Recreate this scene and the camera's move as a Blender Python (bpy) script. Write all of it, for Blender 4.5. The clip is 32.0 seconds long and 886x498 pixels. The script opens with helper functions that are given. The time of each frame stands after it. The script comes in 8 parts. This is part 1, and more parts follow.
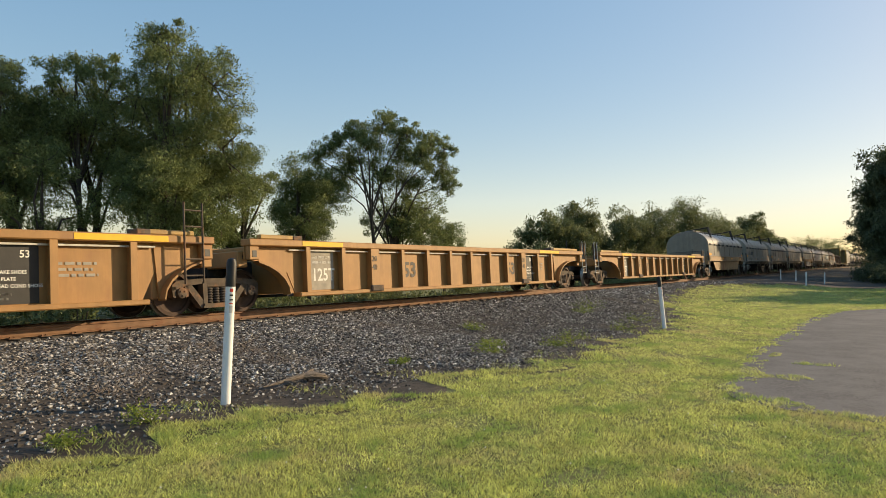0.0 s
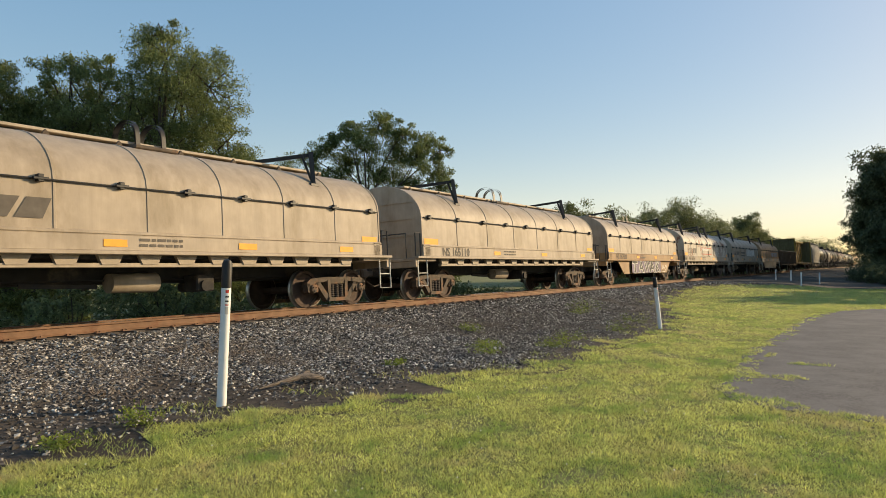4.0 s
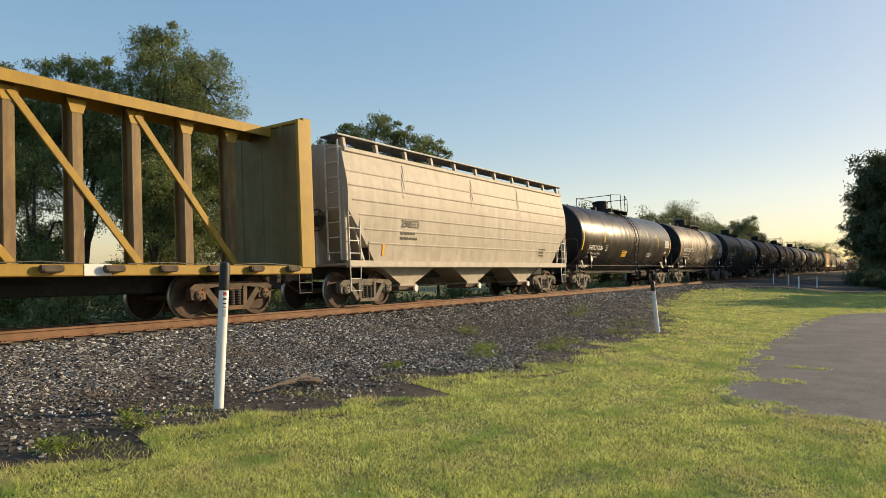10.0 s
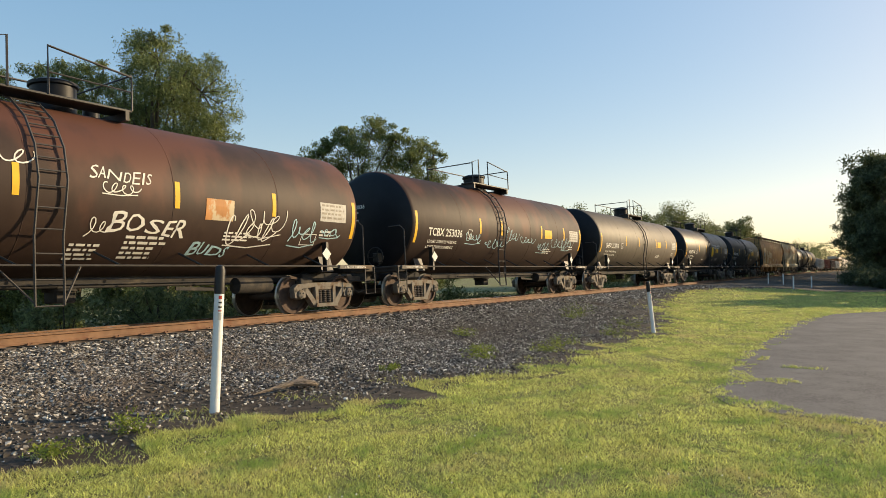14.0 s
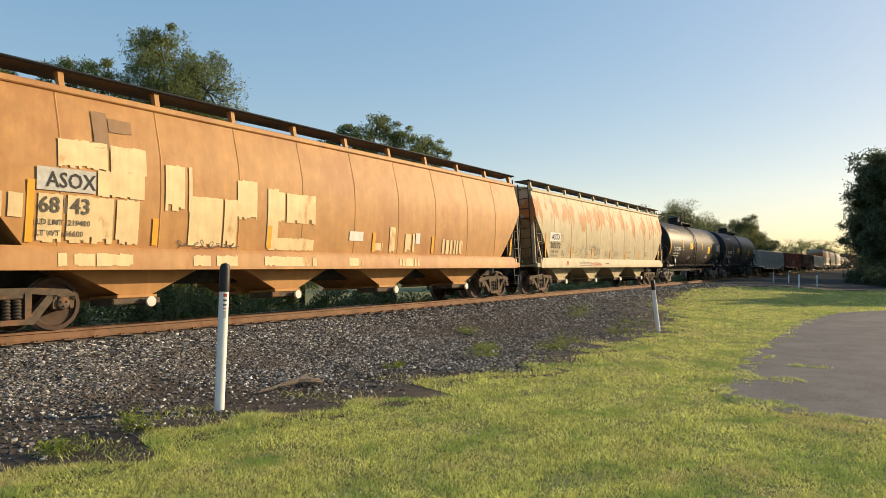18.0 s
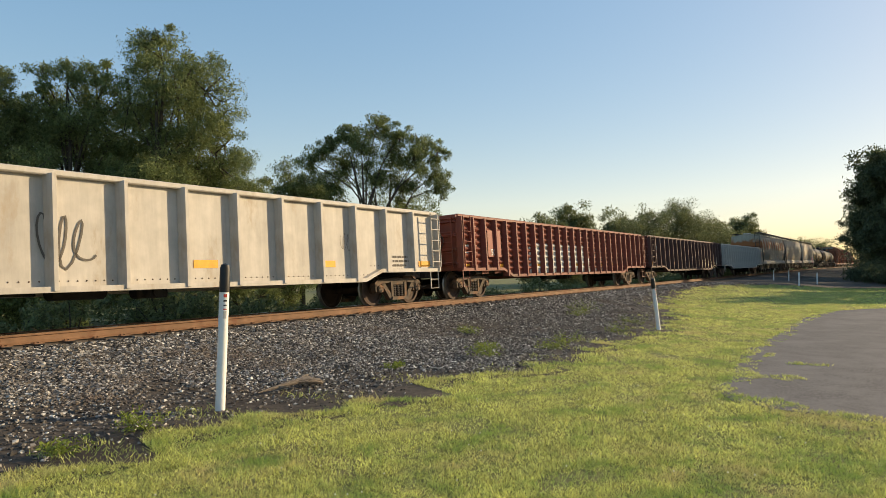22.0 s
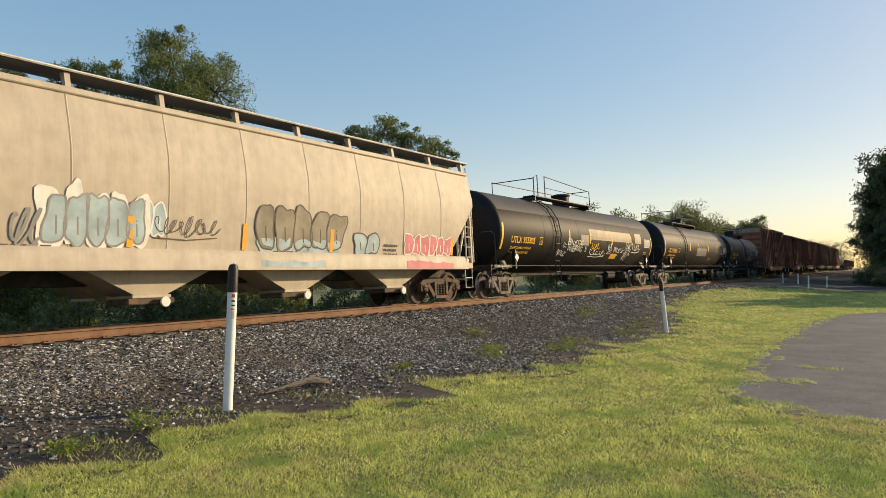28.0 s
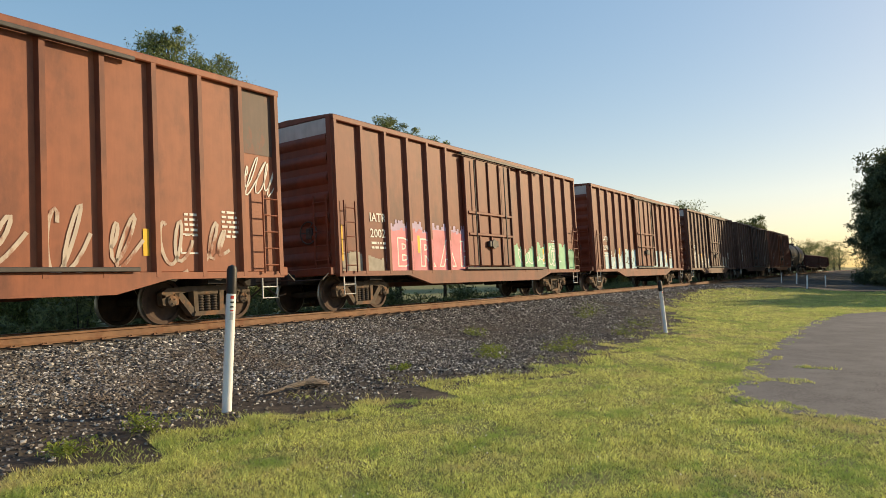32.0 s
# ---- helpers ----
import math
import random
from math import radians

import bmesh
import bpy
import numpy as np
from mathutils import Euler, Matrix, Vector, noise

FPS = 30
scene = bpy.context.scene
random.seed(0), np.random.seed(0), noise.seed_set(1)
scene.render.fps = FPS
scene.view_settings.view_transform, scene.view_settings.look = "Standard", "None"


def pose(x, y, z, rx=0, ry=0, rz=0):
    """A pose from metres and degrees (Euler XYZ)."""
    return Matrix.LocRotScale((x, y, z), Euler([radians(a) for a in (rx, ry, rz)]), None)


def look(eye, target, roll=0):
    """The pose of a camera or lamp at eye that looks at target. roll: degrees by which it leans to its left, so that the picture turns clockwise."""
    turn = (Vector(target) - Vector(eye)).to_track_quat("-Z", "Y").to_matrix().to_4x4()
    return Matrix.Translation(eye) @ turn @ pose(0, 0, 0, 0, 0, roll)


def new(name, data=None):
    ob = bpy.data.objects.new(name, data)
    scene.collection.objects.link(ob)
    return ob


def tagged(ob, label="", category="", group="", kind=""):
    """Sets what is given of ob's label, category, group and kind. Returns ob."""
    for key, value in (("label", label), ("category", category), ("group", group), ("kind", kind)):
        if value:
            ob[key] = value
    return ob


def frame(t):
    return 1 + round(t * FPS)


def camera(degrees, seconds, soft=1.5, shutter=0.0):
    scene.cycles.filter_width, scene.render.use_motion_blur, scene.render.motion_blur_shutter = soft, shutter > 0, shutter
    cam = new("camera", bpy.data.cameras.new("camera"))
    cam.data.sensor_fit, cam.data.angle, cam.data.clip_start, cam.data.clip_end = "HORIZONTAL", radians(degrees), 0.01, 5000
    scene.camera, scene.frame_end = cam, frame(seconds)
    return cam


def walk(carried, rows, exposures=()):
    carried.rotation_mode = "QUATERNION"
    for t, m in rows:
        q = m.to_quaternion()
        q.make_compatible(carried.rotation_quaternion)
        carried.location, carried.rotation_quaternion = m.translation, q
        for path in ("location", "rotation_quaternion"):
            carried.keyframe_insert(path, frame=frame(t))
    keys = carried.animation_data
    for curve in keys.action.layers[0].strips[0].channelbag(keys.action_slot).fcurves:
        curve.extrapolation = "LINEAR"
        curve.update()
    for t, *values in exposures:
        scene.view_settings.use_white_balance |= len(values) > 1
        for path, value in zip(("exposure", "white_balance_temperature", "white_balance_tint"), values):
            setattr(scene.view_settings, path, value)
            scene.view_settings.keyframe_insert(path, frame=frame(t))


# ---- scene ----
SECONDS = 32.0
cam = camera(64.64, SECONDS, soft=0.45)


def view(yaw, pitch, roll):
    return pose(0, -13.03, 1.066, 90 + pitch, 0, yaw) @ pose(0, 0, 0, 0, 0, roll)


walk(cam, [(t, view(a, b, c)) for t, a, b, c in (
    (0.0, -56.94, 1.19, 0.10), (0.5, -56.90, 1.16, 0.15), (1.0, -56.92, 1.17, 0.18), (1.5, -57.00, 1.23, 0.15),
    (2.0, -57.10, 1.31, 0.09), (2.5, -57.21, 1.35, 0.01), (3.0, -57.27, 1.33, -0.02), (3.5, -57.30, 1.28, -0.02),
    (5.5, -57.11, 1.30, 0.04), (6.0, -57.18, 1.35, 0.01), (6.5, -57.25, 1.39, -0.00), (7.0, -57.30, 1.42, 0.03),
    (7.5, -57.32, 1.42, 0.10), (8.0, -57.32, 1.42, 0.18), (8.5, -57.32, 1.42, 0.22), (9.0, -57.33, 1.44, 0.23),
    (9.5, -57.38, 1.47, 0.19), (10.0, -57.43, 1.50, 0.15), (10.5, -57.48, 1.52, 0.12), (11.0, -57.49, 1.51, 0.12),
    (11.5, -57.50, 1.50, 0.14), (12.0, -57.51, 1.49, 0.14), (12.5, -57.57, 1.52, 0.06), (13.0, -57.65, 1.58, -0.07),
    (13.5, -57.73, 1.65, -0.17), (14.0, -57.79, 1.67, -0.21), (14.5, -57.81, 1.66, -0.17), (16.5, -57.51, 1.61, -0.19),
    (17.0, -57.48, 1.58, -0.20), (17.5, -57.46, 1.55, -0.18), (18.0, -57.43, 1.52, -0.15), (18.5, -57.38, 1.52, -0.10),
    (19.0, -57.31, 1.54, -0.06), (19.5, -57.24, 1.54, -0.07), (20.0, -57.20, 1.53, -0.15), (20.5, -57.22, 1.52, -0.29),
    (21.0, -57.30, 1.52, -0.43), (21.5, -57.39, 1.51, -0.46), (22.0, -57.43, 1.48, -0.41), (22.5, -57.40, 1.45, -0.32),
    (23.0, -57.31, 1.43, -0.23), (23.5, -57.18, 1.42, -0.14), (24.0, -57.06, 1.41, -0.10), (24.5, -56.99, 1.41, -0.13),
    (25.0, -56.98, 1.43, -0.18), (25.5, -57.01, 1.47, -0.22), (27.5, -56.89, 1.48, -0.08), (28.0, -56.81, 1.59, -0.12),
    (28.5, -56.78, 1.67, -0.18), (29.0, -56.82, 1.70, -0.24), (29.5, -56.88, 1.70, -0.24), (30.0, -56.93, 1.69, -0.23),
    (30.5, -56.98, 1.69, -0.24), (31.0, -57.00, 1.69, -0.27), (31.5, -56.97, 1.67, -0.28), (32.0, -56.91, 1.65, -0.28),
)], exposures=((0.0, 0.50), (6.0, 0.46), (9.0, 0.49), (11.0, 0.47), (12.0, 0.56), (13.0, 0.65), (14.0, 0.63), (17.0, 0.62), (18.0, 0.52), (19.0, 0.42), (20.0, 0.51), (21.0, 0.59), (22.0, 0.55), (25.0, 0.51), (28.0, 0.46), (29.0, 0.54), (30.0, 0.60), (31.0, 0.61), (32.0, 0.51)))

# ---- world, sun and exposure ----
SUN_AZ, SUN_EL = -37.0, 17.5          # degrees from +x (along the track), height
sun_way = Vector((math.cos(radians(SUN_EL)) * math.cos(radians(SUN_AZ)), math.cos(radians(SUN_EL)) * math.sin(radians(SUN_AZ)), math.sin(radians(SUN_EL))))
world = bpy.data.worlds.new("world")
scene.world = world
world.use_nodes = True
wn = world.node_tree
wn.nodes.clear()
sky = wn.nodes.new("ShaderNodeTexSky")
sky.sky_type, sky.sun_disc = "NISHITA", False
sky.sun_elevation, sky.sun_rotation = radians(SUN_EL), radians(90 - SUN_AZ)
sky.altitude, sky.air_density, sky.dust_density, sky.ozone_density = 200, 1.0, 1.0, 2.0
haze = wn.nodes.new("ShaderNodeGamma")          # morning haze evens the sky out
haze.inputs[1].default_value = 0.42
blue = wn.nodes.new("ShaderNodeHueSaturation")
blue.inputs["Saturation"].default_value, blue.inputs["Hue"].default_value = 2.10, 0.503
bg = wn.nodes.new("ShaderNodeBackground")
bg.inputs[1].default_value = 0.305
out = wn.nodes.new("ShaderNodeOutputWorld")
wn.links.new(sky.outputs[0], haze.inputs[0])
wn.links.new(haze.outputs[0], blue.inputs["Color"])
wn.links.new(blue.outputs[0], bg.inputs[0])
wn.links.new(bg.outputs[0], out.inputs[0])
lamp = bpy.data.lights.new("sun", "SUN")
lamp.energy, lamp.angle, lamp.color = 3.8, radians(0.6), (1.0, 0.85, 0.57)
sun = new("sun", lamp)
sun.matrix_world = look(sun_way * 50, (0, 0, 0))
scene.view_settings.use_white_balance = True
scene.view_settings.white_balance_temperature, scene.view_settings.white_balance_tint = 7600, 16


# ---- materials ----
def links(nt, *pairs):
    for a, b in pairs:
        nt.links.new(a, b)


def mat(name, rgb, rough=0.7, metal=0.0, vary=0.25, scale=6.0, bump=0.2, second=None, mix=(0.5, 0.62), coarse=0.7, streak=0.0, island=0.0, rand=0.0, spec=0.4, stretch=(1, 1, 1)):
    """A surface of colour rgb with grain and, over it, stains of a second colour."""
    m = bpy.data.materials.new(name)
    m.use_nodes = True
    nt = m.node_tree
    b = nt.nodes["Principled BSDF"]
    b.inputs["Roughness"].default_value, b.inputs["Metallic"].default_value = rough, metal
    b.inputs["Specular IOR Level"].default_value = spec
    tc = nt.nodes.new("ShaderNodeTexCoord")
    mp = nt.nodes.new("ShaderNodeMapping")
    mp.inputs["Scale"].default_value = stretch
    mp.inputs["Location"].default_value = (len(bpy.data.materials) * 7.3, len(bpy.data.materials) * 3.1, 0)
    nt.links.new(tc.outputs["Object"], mp.inputs[0])
    n1 = nt.nodes.new("ShaderNodeTexNoise")
    n1.inputs["Scale"].default_value, n1.inputs["Detail"].default_value = scale, 6
    nt.links.new(mp.outputs[0], n1.inputs["Vector"])
    hsv = nt.nodes.new("ShaderNodeHueSaturation")
    hsv.inputs["Color"].default_value = (*rgb, 1)
    val = nt.nodes.new("ShaderNodeMapRange")
    val.inputs[1].default_value, val.inputs[2].default_value = 0.25, 0.75
    val.inputs[3].default_value, val.inputs[4].default_value = 1 - vary, 1 + vary
    nt.links.new(n1.outputs["Fac"], val.inputs[0])
    source = val.outputs[0]
    if island or rand:
        geo = nt.nodes.new("ShaderNodeNewGeometry") if island else nt.nodes.new("ShaderNodeObjectInfo")
        r = nt.nodes.new("ShaderNodeMapRange")
        amount = island or rand
        r.inputs[3].default_value, r.inputs[4].default_value = 1 - amount, 1 + amount
        nt.links.new(geo.outputs["Random Per Island"] if island else geo.outputs["Random"], r.inputs[0])
        mu = nt.nodes.new("ShaderNodeMath")
        mu.operation = "MULTIPLY"
        links(nt, (source, mu.inputs[0]), (r.outputs[0], mu.inputs[1]))
        source = mu.outputs[0]
    if streak:
        m3 = nt.nodes.new("ShaderNodeMapping")
        m3.inputs["Scale"].default_value = (1, 1, 0.10)
        m3.inputs["Location"].default_value = (len(bpy.data.materials) * 1.7, 4.0, 0)
        n3 = nt.nodes.new("ShaderNodeTexNoise")
        n3.inputs["Scale"].default_value, n3.inputs["Detail"].default_value, n3.inputs["Roughness"].default_value = 3.2, 7, 0.72
        r3 = nt.nodes.new("ShaderNodeMapRange")
        for k, v in ((1, 0.32), (2, 0.62), (3, 0.84), (4, 1.06)):
            r3.inputs[k].default_value = v
        mu = nt.nodes.new("ShaderNodeMath")
        mu.operation = "MULTIPLY"
        links(nt, (tc.outputs["Object"], m3.inputs[0]), (m3.outputs[0], n3.inputs["Vector"]), (n3.outputs["Fac"], r3.inputs[0]), (source, mu.inputs[0]), (r3.outputs[0], mu.inputs[1]))
        source = mu.outputs[0]
    nt.links.new(source, hsv.inputs["Value"])
    colour = hsv.outputs[0]
    if second:
        n2 = nt.nodes.new("ShaderNodeTexNoise")
        n2.inputs["Scale"].default_value, n2.inputs["Detail"].default_value, n2.inputs["Roughness"].default_value = coarse, 8, 0.68
        m2 = nt.nodes.new("ShaderNodeMapping")
        m2.inputs["Scale"].default_value = (1, 1, 1 - 0.85 * streak)
        m2.inputs["Location"].default_value = (len(bpy.data.materials) * 5.7, 2.0, 1.3 * len(bpy.data.materials))
        links(nt, (tc.outputs["Object"], m2.inputs[0]), (m2.outputs[0], n2.inputs["Vector"]))
        ramp = nt.nodes.new("ShaderNodeMapRange")
        ramp.inputs[1].default_value, ramp.inputs[2].default_value = mix
        ramp.interpolation_type = "SMOOTHSTEP"
        mx = nt.nodes.new("ShaderNodeMix")
        mx.data_type = "RGBA"
        mx.inputs[7].default_value = (*second, 1)
        links(nt, (n2.outputs["Fac"], ramp.inputs[0]), (ramp.outputs[0], mx.inputs[0]), (colour, mx.inputs[6]))
        colour = mx.outputs[2]
    nt.links.new(colour, b.inputs["Base Color"])
    if bump:
        bp = nt.nodes.new("ShaderNodeBump")
        bp.inputs["Strength"].default_value, bp.inputs["Distance"].default_value = bump, 0.02
        links(nt, (n1.outputs["Fac"], bp.inputs["Height"]), (bp.outputs[0], b.inputs["Normal"]))
    return m


def leaf_mat(name, rgb, vary=0.45, other=None):
    m = mat(name, rgb, rough=0.6, vary=0.2, scale=2.0, bump=0, island=vary, second=other or (rgb[0] * 0.65, rgb[1] * 0.72, rgb[2] * 0.75), coarse=0.9 if other else 0.5, mix=(0.50, 0.74) if other else (0.45, 0.65), spec=0.25)
    nt = m.node_tree
    b = nt.nodes["Principled BSDF"]
    tr = nt.nodes.new("ShaderNodeBsdfTranslucent")
    mix = nt.nodes.new("ShaderNodeMixShader")
    mix.inputs[0].default_value = 0.42 if other else 0.40
    o = nt.nodes["Material Output"]
    source = b.inputs["Base Color"].links[0].from_socket
    links(nt, (source, tr.inputs["Color"]), (b.outputs[0], mix.inputs[1]), (tr.outputs[0], mix.inputs[2]), (mix.outputs[0], o.inputs[0]))
    return m


RUST = (0.20, 0.075, 0.03)
DIRT = (0.10, 0.08, 0.06)
m_truck = mat("truck_steel", (0.10, 0.075, 0.055), 0.85, vary=0.35, second=(0.19, 0.10, 0.055), coarse=2.5)
m_truck_grey = mat("truck_grey_steel", (0.17, 0.15, 0.125), 0.85, vary=0.3, second=(0.12, 0.08, 0.05), coarse=2.5)
m_wheel = mat("wheel_steel", (0.075, 0.045, 0.032), 0.8, metal=0.0, vary=0.3, scale=9)
m_tread = mat("wheel_rim_steel", (0.40, 0.37, 0.33), 0.4, metal=0.8, vary=0.25)
m_spring = mat("spring_steel", (0.07, 0.055, 0.045), 0.8)
m_under = mat("underframe_black", (0.028, 0.026, 0.025), 0.85, vary=0.3, second=DIRT, coarse=1.2, mix=(0.5, 0.7))
m_black = mat("black_paint", (0.016, 0.015, 0.014), 0.5, vary=0.2, second=(0.045, 0.037, 0.03), coarse=1.0, mix=(0.5, 0.75))
# near black, for the tank ends and the manways
m_end_black = mat("near_black_end", (0.009, 0.010, 0.013), 0.5, vary=0.2, scale=3, bump=0.05, spec=0.22)
m_grab = mat("handrail_paint", (0.05, 0.045, 0.042), 0.6)
m_white_rail = mat("white_handrail_paint", (0.6, 0.58, 0.52), 0.6)
m_mark_white = mat("white_lettering", (0.72, 0.70, 0.64), 0.7, vary=0.12, bump=0)
m_mark_black = mat("black_lettering", (0.03, 0.03, 0.03), 0.7, bump=0)
m_mark_yellow = mat("yellow_marking", (0.75, 0.42, 0.02), 0.6, vary=0.12, bump=0)
m_orange = mat("orange_marking", (0.85, 0.36, 0.03), 0.6, vary=0.12, bump=0)
m_red = mat("red_marking", (0.55, 0.05, 0.03), 0.6, vary=0.15, bump=0)
m_blue = mat("blue_marking", (0.16, 0.33, 0.5), 0.6, vary=0.15, bump=0)
m_pink = mat("pink_spray_paint", (0.58, 0.17, 0.20), 0.6, vary=0.25, scale=2, bump=0)
m_cyan = mat("pale_blue_spray_paint", (0.36, 0.55, 0.6), 0.6, vary=0.25, scale=2, bump=0)
m_green = mat("green_spray_paint", (0.22, 0.5, 0.3), 0.6, vary=0.25, scale=2, bump=0)
m_grey_spray = mat("grey_spray_paint", (0.25, 0.24, 0.23), 0.6, vary=0.25, scale=2, bump=0)
m_rail = mat("rusty_rail", (0.21, 0.115, 0.065), 0.75, vary=0.3, scale=4, second=(0.17, 0.07, 0.035), coarse=1.5)
m_railtop = mat("polished_rail_head", (0.5, 0.46, 0.42), 0.3, metal=1.0, vary=0.1)
m_tie = mat("weathered_tie", (0.10, 0.08, 0.065), 0.9, vary=0.4, scale=5, stretch=(6, 1, 6))
m_stone = mat("ballast_stone", (0.18, 0.163, 0.142), 0.7, vary=0.3, scale=9, second=(0.13, 0.095, 0.068), coarse=0.5, mix=(0.52, 0.75))
m_ballast = mat("ballast_bed", (0.060, 0.046, 0.034), 0.95, vary=0.6, scale=14, bump=1.0, second=(0.034, 0.024, 0.017), coarse=0.5)
m_soil = mat("lawn_soil", (0.17, 0.17, 0.055), 0.95, vary=0.5, scale=9, bump=0.6, second=(0.16, 0.125, 0.06), coarse=0.8, mix=(0.48, 0.66))
m_asphalt = mat("worn_asphalt", (0.118, 0.108, 0.102), 0.9, vary=0.6, scale=40, bump=0.3, second=(0.165, 0.152, 0.142), coarse=0.9, mix=(0.40, 0.66))
m_bark = mat("bark", (0.075, 0.06, 0.045), 0.95, vary=0.4, scale=6, bump=0.8, stretch=(3, 3, 0.5))
m_post = mat("white_plastic", (0.78, 0.78, 0.76), 0.5, vary=0.06, second=(0.5, 0.48, 0.44), coarse=3, mix=(0.6, 0.75))
m_leaf_a = leaf_mat("locust_leaf", (0.180, 0.215, 0.078), 0.5)
# green of far trees and scrub, lightened to stand in for distance haze
m_leaf_b = leaf_mat("haze_paled_leaf", (0.18, 0.20, 0.085), 0.5)
m_leaf_c = leaf_mat("dark_leaf", (0.105, 0.125, 0.062))
m_weed = leaf_mat("weed_leaf", (0.20, 0.25, 0.05))
m_clover = mat("white_clover", (0.75, 0.74, 0.66), 0.7, bump=0)


def sorted_stones(m):
    """Crushed stone of mixed kinds: most of it dark, some grey, a few pale pieces."""
    nt = m.node_tree
    hsv = [n for n in nt.nodes if n.type == "HUE_SAT"][0]
    geo = nt.nodes.new("ShaderNodeNewGeometry")
    ramp = nt.nodes.new("ShaderNodeValToRGB")
    e = ramp.color_ramp.elements
    e[0].position, e[0].color = 0.0, (0.030, 0.026, 0.023, 1)
    e[1].position, e[1].color = 1.0, (0.72, 0.69, 0.63, 1)
    for at, c in ((0.38, (0.075, 0.064, 0.053)), (0.66, (0.170, 0.154, 0.135)), (0.88, (0.35, 0.32, 0.28))):
        e.new(at).color = (*c, 1)
    links(nt, (geo.outputs["Random Per Island"], ramp.inputs[0]), (ramp.outputs[0], hsv.inputs["Color"]))


sorted_stones(m_stone)


def grass_mat():
    """Lawn blades: yellow-green, with patches of deep green and of dry straw."""
    m = leaf_mat("grass_blade", (0.58, 0.60, 0.20), 0.6, (0.62, 0.52, 0.26))
    nt = m.node_tree
    b = nt.nodes["Principled BSDF"]
    source = b.inputs["Base Color"].links[0].from_socket
    tc = [n for n in nt.nodes if n.type == "TEX_COORD"][0]
    nz = nt.nodes.new("ShaderNodeTexNoise")
    nz.inputs["Scale"].default_value, nz.inputs["Detail"].default_value, nz.inputs["Roughness"].default_value = 1.3, 7, 0.7
    ramp = nt.nodes.new("ShaderNodeMapRange")
    ramp.interpolation_type = "SMOOTHSTEP"
    ramp.inputs[1].default_value, ramp.inputs[2].default_value = 0.46, 0.66
    mx = nt.nodes.new("ShaderNodeMix")
    mx.data_type = "RGBA"
    mx.inputs[7].default_value = (0.30, 0.42, 0.11, 1)
    links(nt, (tc.outputs["Object"], nz.inputs["Vector"]), (nz.outputs["Fac"], ramp.inputs[0]), (ramp.outputs[0], mx.inputs[0]), (source, mx.inputs[6]))
    for user in list(source.links):
        if user.to_node != mx:
            nt.links.new(mx.outputs[2], user.to_socket)
    return m


m_grass = grass_mat()


